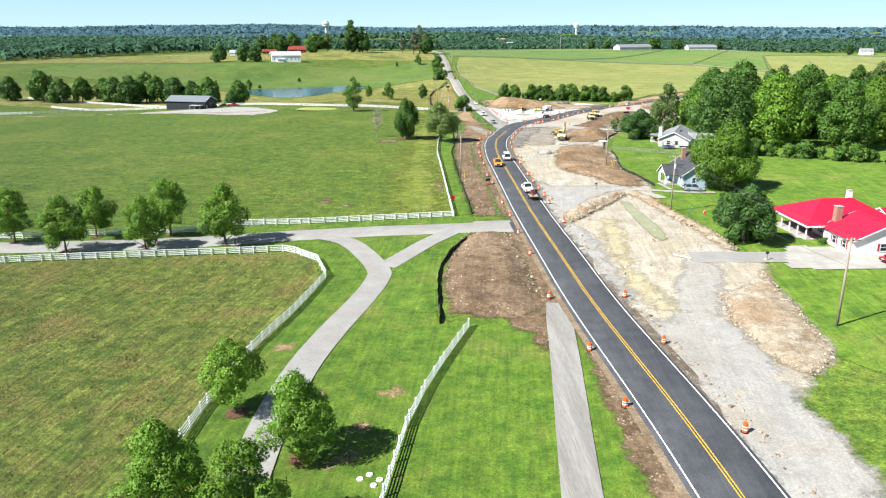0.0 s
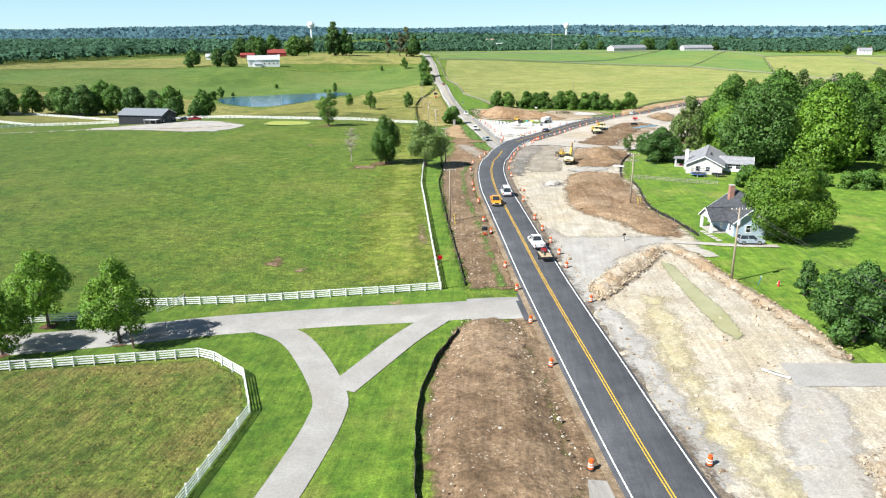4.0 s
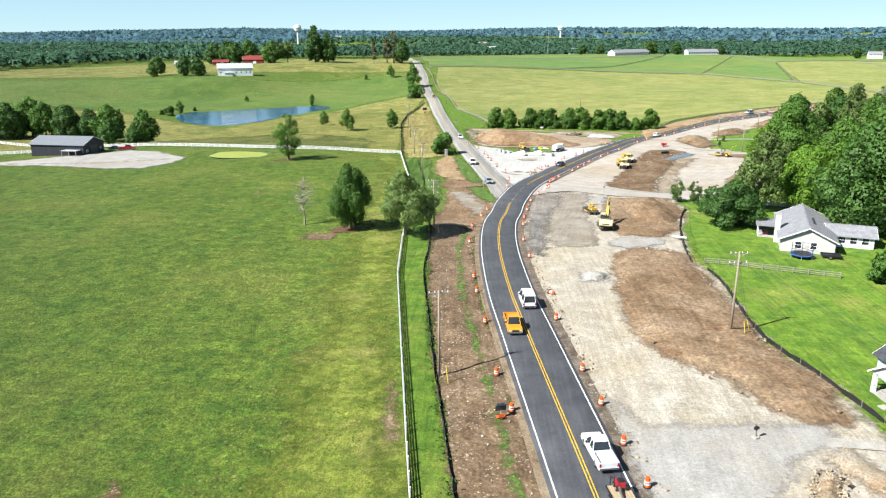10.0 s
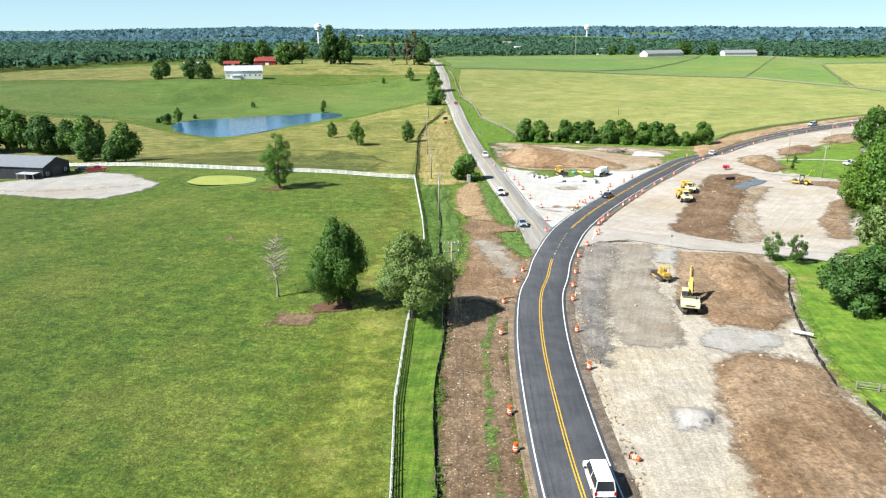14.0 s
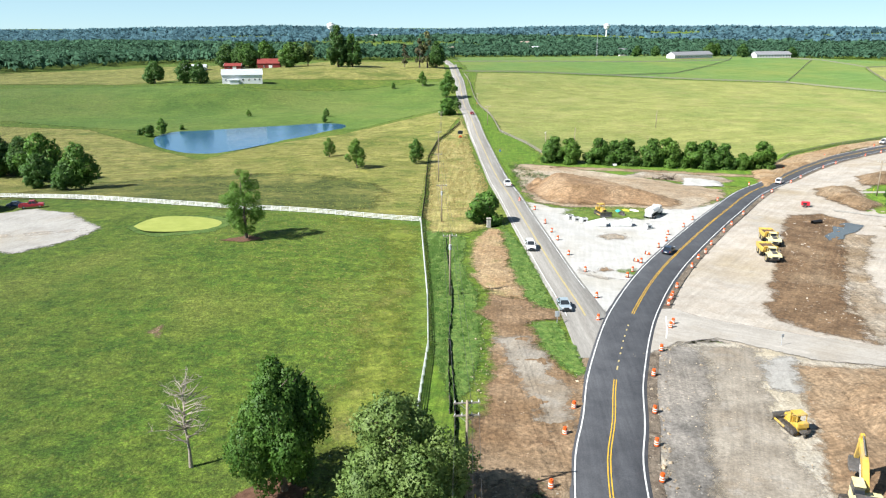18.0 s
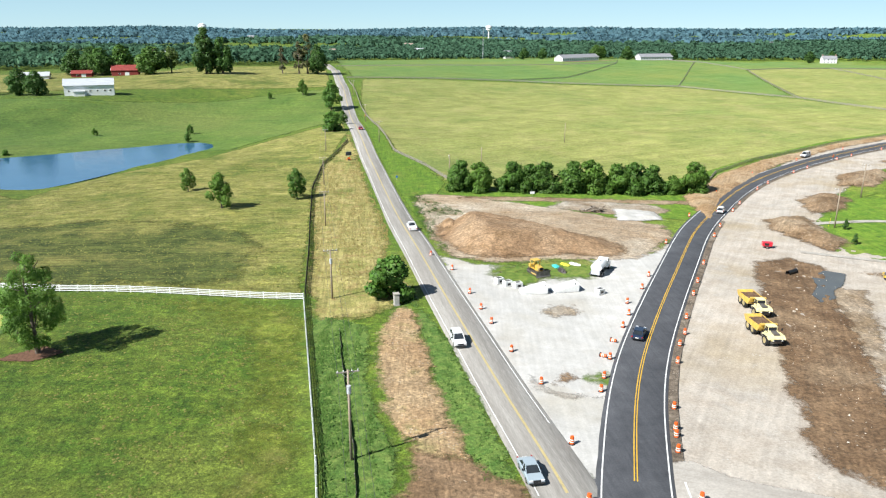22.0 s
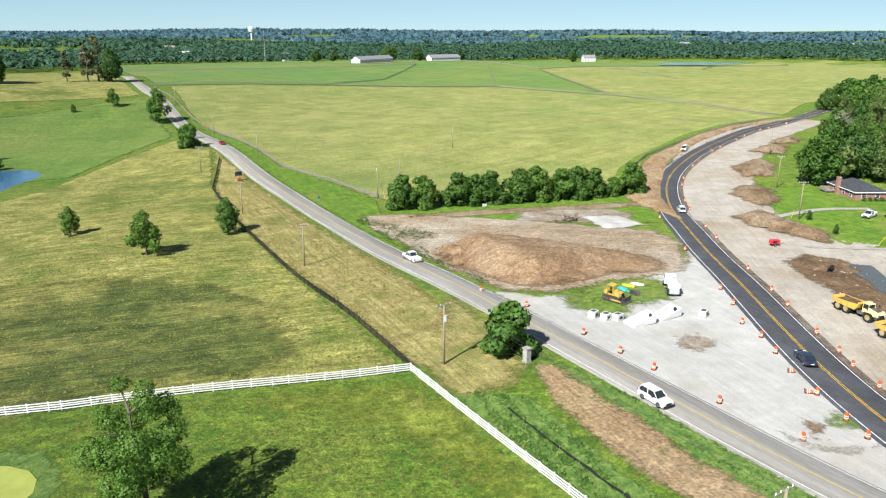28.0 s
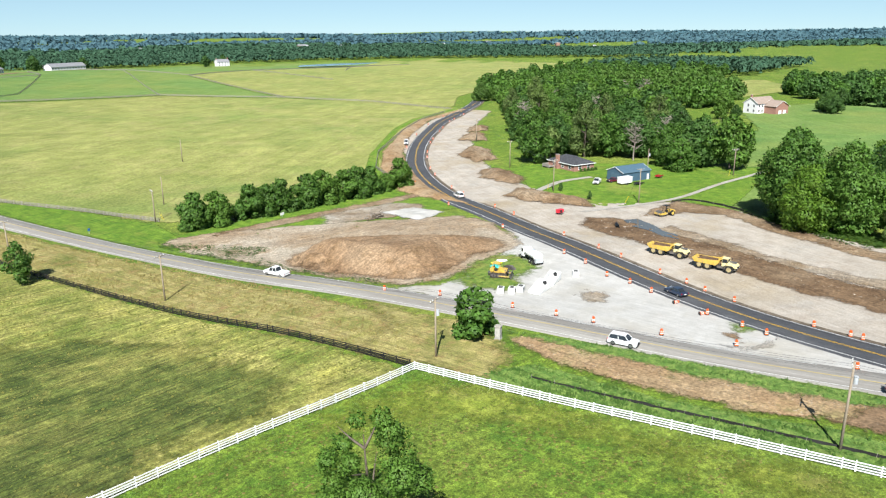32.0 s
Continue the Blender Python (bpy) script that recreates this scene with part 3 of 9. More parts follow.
def ribbon(name, line, left, right, mat, lift, label, category="road", parent=None, thick=0.0, dash=None, kind="structure"):
    """A strip along a line from `left` to `right` metres to its right."""
    nrm = across(line)
    cols = max(2, int(abs(right - left) / 2.5) + 1)
    offs = np.linspace(left, right, cols)
    P = line[:, None, :] + nrm[:, None, :] * offs[None, :, None]
    X, Y = P[..., 0], P[..., 1]
    base = lands(line[:, 0] , line[:, 1])
    Z = lands(X, Y) * 0.5 + base[:, None] * 0.5 + lift
    g = Geo()
    n = len(line)
    v = np.stack([X, Y, Z], -1)
    faces = []
    run = np.concatenate([[0], np.cumsum(np.linalg.norm(np.diff(line, axis=0), axis=1))])
    for i in range(n - 1):
        if dash and (run[i] % (dash[0] + dash[1])) > dash[0]:
            continue
        for k in range(cols - 1):
            faces.append((i * cols + k, i * cols + k + 1, (i + 1) * cols + k + 1, (i + 1) * cols + k))
    if thick:
        low = v.reshape(-1, 3).copy()
        low[:, 2] -= thick
        low[::cols, :2] -= nrm * thick * 1.5
        low[cols - 1::cols, :2] += nrm * thick * 1.5
        m = n * cols
        for i in range(n - 1):
            faces += [(i * cols, (i + 1) * cols, m + (i + 1) * cols, m + i * cols),
                      ((i + 1) * cols - 1, m + (i + 1) * cols - 1, m + (i + 2) * cols - 1, (i + 2) * cols - 1)]
        allv = np.vstack([v.reshape(-1, 3), low])
    else:
        allv = v.reshape(-1, 3)
    me = bpy.data.meshes.new(name)
    me.from_pydata(allv.tolist(), [], faces)
    me.polygons.foreach_set("use_smooth", [True] * len(me.polygons))
    me.materials.append(mat)
    ob = new(name, me)
    if parent:
        ob.parent = parent
        if label:
            ob["label"] = label
        return ob
    return tagged(ob, label, category, kind=kind)


ground = new("ground", grid_mesh("ground", *np.meshgrid(GX, GY), GZ, PASTURE))
tagged(ground, "rolling green pasture land reaching to the horizon", "ground", kind="structure")


# ---------------------------------------------------------------- fields and lawns
sheet("hay_field", [(50, 610), (52, 548), (60, 524), (63, 492), (70, 482), (150, 470), (190, 506), (250, 533), (310, 552), (352, 552), (368, 640), (355, 715), (312, 800),
                    (180, 830), (60, 830), (50, 720)], HAY, "ripe yellow-green hay field beside the road", 0.12, 6.0, 3.0)
sheet("green_paddock", [(52, 838), (180, 838), (312, 806), (360, 722), (460, 945), (560, 962), (760, 960), (1000, 1100), (800, 1300), (380, 1420), (60, 1420)],
      GREEN_FIELD, "bright green fenced horse paddocks on the far rise", 0.2, 14.0, 8.0)
sheet("far_meadow", [(362, 716), (358, 566), (430, 604), (640, 642), (1100, 622), (1150, 1080), (1000, 1100), (760, 960), (560, 962), (460, 945)], HAY, "pale yellow-green meadow beyond the hay field", 0.16, 14.0, 8.0)
sheet("pond_meadow", [(-150, 405), (-98, 403), (-30, 381), (13, 371), (15, 430), (16, 480), (21, 529), (34, 590), (34, 640), (-10, 585), (-25, 560), (-60, 530), (-76, 492), (-120, 540), (-160, 585), (-260, 600), (-290, 470)],
      MEADOW, "dry golden-green meadow below the pond", 0.1, 3.0, 2.0)
sheet("hill_pasture", [(-320, 640), (-160, 590), (-118, 575), (-60, 592), (-20, 575), (30, 650), (34, 760), (-100, 700), (-200, 720), (-320, 700)],
      HILLGREEN, "green grazed hillside above the pond", 0.12, 8.0, 5.0)
sheet("dry_hilltop", [(-420, 760), (-200, 735), (-178, 760), (-60, 760), (34, 770), (34, 1050), (-80, 1030), (-100, 900), (-250, 900), (-420, 900)],
      MEADOW, "pale dry grass on the hilltop behind the barn", 0.2, 10.0, 5.0)
sheet("verge_grass", [(14.5, 374), (20, 372), (28, 374), (34, 420), (35.5, 560), (35, 600), (31, 568), (21, 529), (16.5, 480), (15.5, 430)],
      GOLD, "tall golden grass between the black fence and the old road", 0.12, 1.5, 1.2)
sheet("roadside_lawn", [(44.5, 440), (62, 490), (58, 528), (50.5, 550), (50, 610), (45, 700), (44, 560)], LAWN, "mown bright green verge of the old road", 0.13, 2.0, 1.0)
sheet("hedge_verge", [(50, 476), (98, 471), (143, 462), (141, 440), (122, 418), (107, 433), (89, 431), (76, 448), (60, 467)], LAWN, "rough green grass in front of the hedge trees", 0.11, 1.5, 1.2)
sheet("paddock", [(-110, 40), (-24, 40), (-21.8, 64.5), (-19.2, 83), (-13.6, 113), (-16, 122.5), (-21, 128), (-43, 126.5), (-63, 124), (-110, 118)],
      ROUGH, "olive rough-grazed paddock with brown seed heads", 0.08, 1.6, 0.8)
sheet("drive_lawn", [(-23, 40), (-21.2, 64), (-18.6, 83), (-13, 113), (-15.4, 123), (-21, 129), (-43, 127.5), (-110, 119), (-110, 146), (-60, 145), (-36, 149), (10, 149.5), (14, 149), (14, 140),
                     (9, 124), (4.5, 103), (4.2, 90), (14, 93), (22, 88), (24, 60), (24, 40)], LAWN, "mown lawn with stripes along the driveway", 0.05, 1.6, 0.7)
sheet("fence_lawn", [(10.4, 149), (14, 149), (13.6, 192), (14.6, 219), (17, 250), (18, 275), (15.5, 300), (13, 270), (10.2, 228)], LAWN, "narrow mown strip beside the white fence", 0.09, 1.0, 0.5)
sheet("house_lawn", [(57, 60), (49, 76), (54, 98), (58, 108), (57, 128), (57, 146), (55.5, 158), (60, 171), (60, 181), (58.5, 191), (63, 214), (66, 232), (72, 250), (81, 272), (84, 290), (100, 275), (135, 262),
                     (170, 240), (170, 200), (170, 110), (130, 40), (60, 40)], LAWN, "wide mown lawn around the houses", 0.06, 2.0, 1.0)
sheet("brick_house_lawn", [(134, 388), (150, 415), (165, 425), (178, 440), (200, 430), (216, 380), (225, 350), (150, 352), (154, 372), (142, 377)], LAWN, "mown lawn at the brick house", 0.09, 2.0, 1.0)
sheet("north_pasture", [(216, 385), (205, 360), (150, 353), (140, 343), (190, 315), (420, 250), (520, 330), (430, 400), (330, 372)], GREEN_FIELD, "green pasture sloping to the brick villa", 0.06, 6.0, 3.0)
sheet("pale_far_field", [(480, 420), (600, 470), (720, 430), (600, 380)], HAY, "pale mown field beyond the woods", 0.3, 12.0, 5.0)

# ---------------------------------------------------------------- earthworks
sheet("subgrade", [(31, 40), (40, 52), (40.2, 65), (42.7, 68), (50, 75), (53, 88), (54, 97), (57.5, 107), (56, 115), (56.7, 127), (55.8, 145), (55.2, 158), (58, 165), (59.5, 171), (59.8, 181), (58, 191), (63, 214), (64, 231),
                   (70, 249), (79, 268), (82, 285), (66, 296), (49, 296), (40, 286), (33, 262), (30, 240), (28, 215), (27.5, 190), (27, 100)], TAN, "graded pale tan subgrade beside the new road", 0.07, 1.2, 1.0, rough=0.12)
sheet("old_lane", [(31, 40), (40, 52), (40.5, 66), (43, 76), (42.5, 88), (46, 98), (51, 108), (46, 113), (38.5, 98), (35, 88), (31.5, 92), (30.8, 60)], GRAVEL, "scraped grey old carriageway", 0.13, 1.0, 0.6, rough=0.05)
sheet("side_gravel", [(31, 90), (33.5, 100), (34.5, 125), (33, 142), (40, 156), (47, 164), (54, 166), (54, 171), (46, 172), (36, 172), (32, 180), (30.6, 150)], GRAVEL, "crushed grey gravel margin of the road", 0.16, 1.0, 0.8, rough=0.05)
sheet("yellow_clay", [(33.2, 108), (33.6, 101), (33.6, 91), (38, 91.5), (38.3, 98), (36.8, 105), (38, 118), (41, 130), (42.4, 139), (39, 141), (36, 128), (34.5, 116)], YELLOWCLAY, "patchy yellow clay in the cutting", 0.14, 0.8, 1.0, rough=0.1)
sheet("rubble_bank", [(45, 97), (53, 100.5), (55.5, 106), (54, 96), (52.9, 88), (49.8, 75.2), (44.5, 69.9), (42.1, 74), (42.6, 88)], RUBBLE, "bank of broken tan stone and reddish earth", 0.15, 0.6, 0.8, height=0.4, slope=3, rough=0.3, lump=1.3)
sheet("rubble_edge", [(53.6, 167), (55.6, 158), (55.6, 145), (57.2, 128), (56.4, 115.5), (54, 116), (54, 128), (52.5, 145), (52, 158), (49.5, 164)], RUBBLE, "ragged brown earth edge of the cutting", 0.15, 0.7, 0.8, height=0.5, slope=1.5, rough=0.4, lump=1.5)
sheet("rock_ridge", [(32.5, 139), (36, 142), (43.4, 151), (50.4, 161), (49, 163.6), (43, 156.5), (37, 151.5), (32.2, 145)], RUBBLE, "ridge of broken limestone across the cutting", 0.15, 0.5, 0.6, height=0.8, slope=1.8, rough=0.7, lump=0.9)
sheet("murky_puddle", [(47.4, 156), (48.9, 153.8), (48.4, 140.2), (48.2, 131.4), (46.9, 123.8), (45.4, 122.6), (44.8, 125.7), (45.2, 134.5), (46, 145.5)], MURKY, "shallow greenish muddy puddle in the cutting", 0.26, 0.7, 0.4, category="puddle")
sheet("brown_fill", [(49.5, 232), (54, 237), (59, 236), (64, 231), (62.5, 224), (61, 209), (58, 191), (59.6, 178), (57.8, 171.5), (53, 170), (49.5, 173.6), (48, 181.8), (42.5, 188), (41.8, 196), (42.4, 204), (45.5, 218)], BROWN,
      "freshly spread brown fill soil with tracks", 0.2, 0.8, 1.0, height=0.5, slope=4, rough=0.28, lump=2.5)
sheet("gravel_heap", [(40, 217.5), (44.8, 217), (46, 221), (41, 223)], GRAVEL, "low heap of grey gravel", 0.18, 0.4, 0.5, height=0.9, slope=2.2)
sheet("dark_millings", [(39.5, 288), (46, 292), (51.5, 294.6), (55.5, 294.4), (51, 280), (46.5, 268.6), (43.6, 258), (40.5, 245), (37.5, 234), (34.6, 238), (38, 257), (40.5, 272)], DARKGRAVEL, "dark asphalt millings on the ground beside the road", 0.16, 0.8, 1.5, rough=0.06)
sheet("haul_path", [(54.8, 294.6), (63.1, 292.5), (61.5, 288.6), (57.6, 278.7), (55.2, 265.9), (53.2, 257.7), (50, 240), (41, 240), (43.1, 258.2), (45.9, 268.6), (50.2, 279)], DUST, "dusty pale haul path rolled smooth by the machines", 0.18, 0.8, 1.5, rough=0.05)
sheet("stone_patch", [(60.6, 288.8), (65.8, 289.5), (64.2, 283.2), (61.5, 279.3), (58.3, 280.2)], GRAVEL, "blue-grey crushed stone patch", 0.22, 0.6, 0.8, rough=0.08)
sheet("dug_soil", [(65.2, 287), (76.8, 286.2), (80.6, 284), (78, 268), (70, 250), (64, 243.5), (57, 246), (54.8, 257.5), (56.4, 265.8), (61, 275.7)], BROWN, "churned brown soil where the machines dig", 0.2, 0.8, 1.2, height=0.4, slope=4, rough=0.25, lump=2.5)
sheet("soil_heap", [(66, 282), (78, 281), (75, 262), (70, 252), (64, 254), (63, 268)], BROWN, "heap of loose brown soil", 0.22, 0.7, 0.8, height=1.7, slope=5, rough=0.5, lump=2.5)
sheet("light_fill", [(55, 246), (63, 243), (62, 238), (54, 236), (51, 240)], GRAVEL, "grey stone spill", 0.24, 0.8, 1.0, rough=0.1)
sheet("near_mound", [(13, 136), (17, 136.6), (19.7, 132.6), (20.2, 116), (19.4, 102), (19.6, 96), (17, 92), (13.2, 90.3), (6.5, 93), (5.4, 101), (5.8, 110.5), (8, 123.7), (10.5, 132)], DARKSOIL,
      "brown spread topsoil mound with scattered pale stones", 0.12, 0.7, 0.8, height=0.8, slope=4, rough=0.2, lump=2.0)
sheet("road_shoulder", [(19, 137), (23.4, 137), (23.4, 60), (23.4, 40), (19.5, 40), (20.5, 70), (22, 84), (19, 92), (18, 92), (19.6, 116)], STRIPSOIL, "bare tan shoulder soil", 0.1, 0.8, 0.7, rough=0.04)
sheet("mound_apron", [(14, 92), (18, 93), (21.6, 97.5), (19.4, 88), (17.8, 80), (16, 80), (15.6, 86), (13, 89)], STRIPSOIL, "thin spread of brown soil at the mound's foot", 0.1, 0.7, 0.7)
sheet("west_fill", [(14.6, 148), (22.2, 146.5), (22.6, 180), (22.8, 214), (25, 240), (29, 262), (33, 278), (20, 275), (18.4, 262), (16.4, 244), (14.6, 219), (13.8, 192), (13.9, 165)], STRIPSOIL,
      "bare brown soil strip between silt fence and road", 0.12, 0.9, 0.8, rough=0.18)
sheet("west_track", [(19.3, 148), (20, 148), (20.2, 180), (20.4, 214), (22.6, 242), (26.6, 262), (26, 262), (21.9, 243), (19.6, 215), (19.4, 180)], WEEDS, "thin line of green weeds along the bare strip", 0.22, 0.5, 0.5, rough=0.12)
sheet("west_soil_north", [(20.2, 260), (20.2, 269), (21.4, 280), (23.7, 289.5), (24.6, 297), (24.3, 304), (23.2, 309), (26.3, 318), (31.4, 314.7), (36.4, 308), (36, 304), (31.2, 303.6), (30.9, 296), (32.2, 289.3), (34.8, 284.4), (35.6, 280), (33.6, 272), (30, 260)], BROWN, "bare tan and brown ground by the junction", 0.28, 0.7, 1.0, rough=0.1)
sheet("dusty_ground", [(25.3, 297), (29.5, 297), (32, 287.6), (33.4, 280), (31, 270.3), (28, 271.6), (27.1, 279.7), (25.3, 289.5)], DUST, "pale dusty ground by the junction", 0.32, 0.7, 1.0, rough=0.05)
sheet("west_soil_patch", [(26.3, 316.5), (23.7, 324), (24, 333), (23.6, 341), (25.5, 352), (27.5, 359), (30.8, 365.5), (32.4, 358), (31.6, 350), (31.8, 342), (31.6, 336), (31.4, 328), (31.6, 314.7)], VERGESOIL, "bare orange-tan soil in the verge", 0.36, 0.7, 1.0, rough=0.06)
sheet("weed_strip", [(17.5, 362), (23.6, 357), (24, 351), (22.4, 341), (22.8, 333), (22.8, 324), (24.4, 318), (22.8, 309), (23.6, 303), (23.2, 297), (22, 289), (20.2, 281), (18, 276), (15.5, 292), (15.5, 311), (15.5, 332), (14.6, 362)], WEEDS, "lush green weeds along the silt fence", 0.14, 0.7, 0.8, rough=0.25, lump=1.2)
sheet("weed_verge", [(33.2, 368), (36.2, 350), (36.6, 332), (36.4, 314.8), (35.6, 308.6), (32.2, 309.6), (31, 321), (31.3, 335), (32, 343.7), (32.3, 358)], WEEDS, "weedy verge of the old road", 0.2, 0.7, 0.6, rough=0.2, lump=1.2)
sheet("weed_verge", [(31, 304.2), (35.2, 303.4), (36.4, 293), (36.6, 286), (34.8, 284.4), (32.4, 289.3), (31, 296)], WEEDS, "island of weeds at the junction", 0.22, 0.6, 0.6, rough=0.2, lump=1.2)

sheet("junction_gravel", [(43.2, 396), (50.2, 389), (60, 386), (76, 388), (92, 392), (100, 400), (100, 390), (88, 374), (66, 342), (50, 312), (45.5, 305), (43, 311), (42, 330), (42, 366)], LIMEGRAVEL,
      "pale crushed stone triangle between the two roads", 0.12, 0.9, 0.8, rough=0.04)
sheet("triangle_grass", [(50, 381), (54, 387), (64, 391), (74, 389), (78, 382), (70, 376), (62, 377), (55, 373)], SPARSEWEEDS, "patch of weeds round the parked machines", 0.2, 0.8, 0.8, rough=0.12)
sheet("earth_flat", [(48.4, 471.7), (55.7, 474), (70.8, 462.9), (83.9, 448.5), (95.2, 433.9), (106.7, 417), (104.8, 407.8), (95.4, 394.8), (85.5, 387.9), (73.4, 388), (62.5, 389), (51, 391), (44.6, 396), (44.2, 415.6), (46.6, 442.6)],
      FLATSOIL, "levelled tan earth round the spoil heap", 0.16, 1.0, 1.0, rough=0.12)
sheet("spoil_heap", [(45.6, 409), (46, 420), (50, 430), (57, 433), (66, 428), (76, 417), (85, 404), (89, 396), (82, 390), (70, 392.5), (60, 392), (53, 393), (48.2, 398)], HEAPSOIL,
      "long brown spoil heap, highest at one end, with eroded flanks", 0.25, 0.6, 0.8, height=4.4, slope=10, rough=0.32, lump=3.0, fall=(56, 88, 0.35))
sheet("soil_spur", [(46, 420), (49, 430), (54, 428), (54, 418), (50, 412)], HEAPSOIL, "small reddish dirt pile at the heap's end", 0.5, 0.6, 0.8, height=2.2, slope=3.5, rough=0.5, lump=2.0)
sheet("stone_spread", [(97, 424), (103.3, 442.3), (113.8, 436.5), (110.7, 424.1)], LIMEGRAVEL, "spread of pale broken stone", 0.24, 0.8, 1.0, height=0.6, slope=3, rough=0.3)
sheet("north_bank", [(143, 449), (158, 464), (192, 494), (234, 518), (289, 541), (352, 551), (352, 556), (290, 548), (247, 532), (217, 517), (193, 505.5), (163, 485), (146, 468), (133, 456), (120, 416), (128, 428)], BANKSOIL,
      "bare orange-brown road bank below the hay field", 0.18, 1.2, 1.0, height=0.8, slope=4, rough=0.2)
sheet("bank_grass", [(133, 458), (146, 469), (163, 486), (193, 507), (217, 519), (247, 534), (290, 550), (352, 558), (352, 562), (290, 554), (247, 538), (212, 520), (184, 506), (163, 492), (146, 476), (134, 466)], LAWN,
      "green grass strip between the bank and the field fence", 0.17, 1.2, 1.0)
sheet("east_subgrade", [(50, 309), (64.5, 339), (91, 379), (113, 411), (141, 446), (170, 475), (206, 505), (247, 527), (303, 545), (352, 550), (352, 534), (300, 515), (262, 500), (222, 476), (196, 458), (165, 432), (150, 412), (138, 391), (152, 368),
                        (148, 350), (132, 334), (122, 314), (106, 292), (90, 281), (76, 286), (62, 293), (52, 298)], PALEGRAVEL, "broad pale stone base beside the curve", 0.08, 1.4, 1.0, rough=0.06)
sheet("cross_lane", [(56.3, 310), (59.8, 305.3), (67.1, 301.2), (74.1, 297.6), (82, 293.8), (96, 285), (112, 272), (111, 266), (94, 277), (77.4, 286.5), (69.2, 288.5), (63.3, 292.9), (58.2, 296.7), (51.7, 295), (46, 291), (49.5, 309.8)], LANE, "narrow worn concrete lane across the site", 0.24, 0.8, 0.4)
sheet("brown_field", [(70.6, 308), (86.4, 338.3), (103.7, 370.7), (111, 383), (121, 384), (124, 376), (116.3, 365), (105.4, 345.9), (95, 326), (90, 317.6), (84, 303), (81.3, 295), (75.2, 300.2)], FIELDSOIL, "dark brown stripped field", 0.16, 0.9, 1.2, rough=0.2)
sheet("tan_field", [(89, 316), (104, 346), (115, 366), (121, 361), (104, 335), (96, 316), (92, 304), (87, 296), (82, 294.8)], PALESOIL, "tan scraped ground along the stripped field", 0.14, 1.0, 1.2, rough=0.12)
sheet("brown_field", [(128, 372), (136, 372), (153, 369), (149, 352), (132, 334), (120, 318), (108, 298), (103, 300), (112, 318), (126, 338), (140, 352), (138, 362)], BROWN_NE, "brown soil bank along the woods", 0.18, 1.2, 1.2, rough=0.25)
sheet("puddle", [(121.7, 374.6), (125.0, 371.6), (119.4, 365.2), (114.6, 362.0), (112.0, 357.8), (107.4, 356.0), (108.6, 360.4), (113.5, 365.4), (116.0, 370.2)], PUDDLE, "rain puddle in the stripped field", 0.26, 0.6, 0.4, category="puddle")
for outline in ([(162, 440), (176, 448), (179, 438), (166, 424), (153, 421)], [(136, 418), (149, 419), (145, 404), (143, 392), (134, 387), (132, 395), (131, 406)],
                [(200, 472), (222, 478), (219, 466), (199, 452), (189, 456)], [(232, 490), (250, 497), (262, 492), (240, 478)], [(258, 500), (276, 508), (284, 500), (268, 493)]):
    sheet("dirt_heap", outline, BROWN_NE, "low brown dirt heap beside the stone base", 0.22, 0.9, 0.8, height=1.4, slope=5, rough=0.4, lump=3.0)

sheet("asphalt_patch", [(20.9, 134.6), (22.8, 134.2), (23.2, 143.4), (21.6, 144.2)], ASPHALT, "fresh dark asphalt patch at the driveway's mouth", 0.24, 0.5, 0.2)
sheet("gravel_stain", [(57.4, 363.2), (61.5, 362.0), (61.1, 358.3), (57.0, 357.5), (54.9, 359.9)], PALESOIL, "brown stain on the crushed stone", 0.2, 0.5, 0.4)
sheet("gravel_stain", [(50.7, 334.7), (51.6, 333.1), (49.5, 331.9), (48.3, 332.9)], BROWN, "dark brown stain on the crushed stone", 0.24, 0.4, 0.3)
sheet("gravel_spill", [(45.3, 335.0), (47.3, 329.8), (53.0, 327.0), (48.8, 326.9), (45.0, 330.3), (43.9, 333.5)], GRAVEL, "low grey spill on the crushed stone", 0.2, 0.5, 0.5, height=0.3, slope=1.5)
sheet("gravel_weeds", [(55.5, 334.8), (57.8, 331.1), (53.6, 330.2), (52.8, 332.9)], SPARSEWEEDS, "sparse weeds on the crushed stone", 0.2, 0.5, 0.4)
sheet("verge_corner", [(14.6, 362), (18, 360), (24, 361), (30, 366), (33, 372), (34, 396), (27, 384), (15, 384)], GOLD, "golden and brown grass at the fence corner", 0.19, 1.0, 1.0)
sheet("hedge_bare", [(84, 446), (92, 455), (104, 452), (118, 446), (120, 437), (108, 430), (96, 436)], PALESOIL, "patchy bare soil in front of the hedge", 0.15, 1.0, 1.0)
sheet("hedge_bare", [(60, 470), (74, 466), (96, 459), (122, 452), (136, 450), (133, 444), (96, 452), (62, 464)], BROWN_NE, "worn brown strip below the hedge trees", 0.145, 1.0, 1.0)
for outline in ([(-16.2, 83), (-14.4, 83), (-14.6, 84.8), (-16, 84.6)], [(-10.6, 70), (-9, 70.4), (-9.4, 72)], [(-5.6, 62.6), (-3.6, 62.8), (-3.4, 65), (-5, 64.6)], [(-2.6, 70.6), (-0.6, 71), (-1, 73)], [(-7.4, 57), (-5, 57.4), (-5.6, 59)], [(0, 143), (3, 143.4), (2.6, 144.4)], [(-8, 141.8), (-6, 142), (-6.4, 143)]):
    sheet("bare_patch", outline, VERGESOIL, "dry brown patch in the lawn", 0.09, 0.5, 0.5)
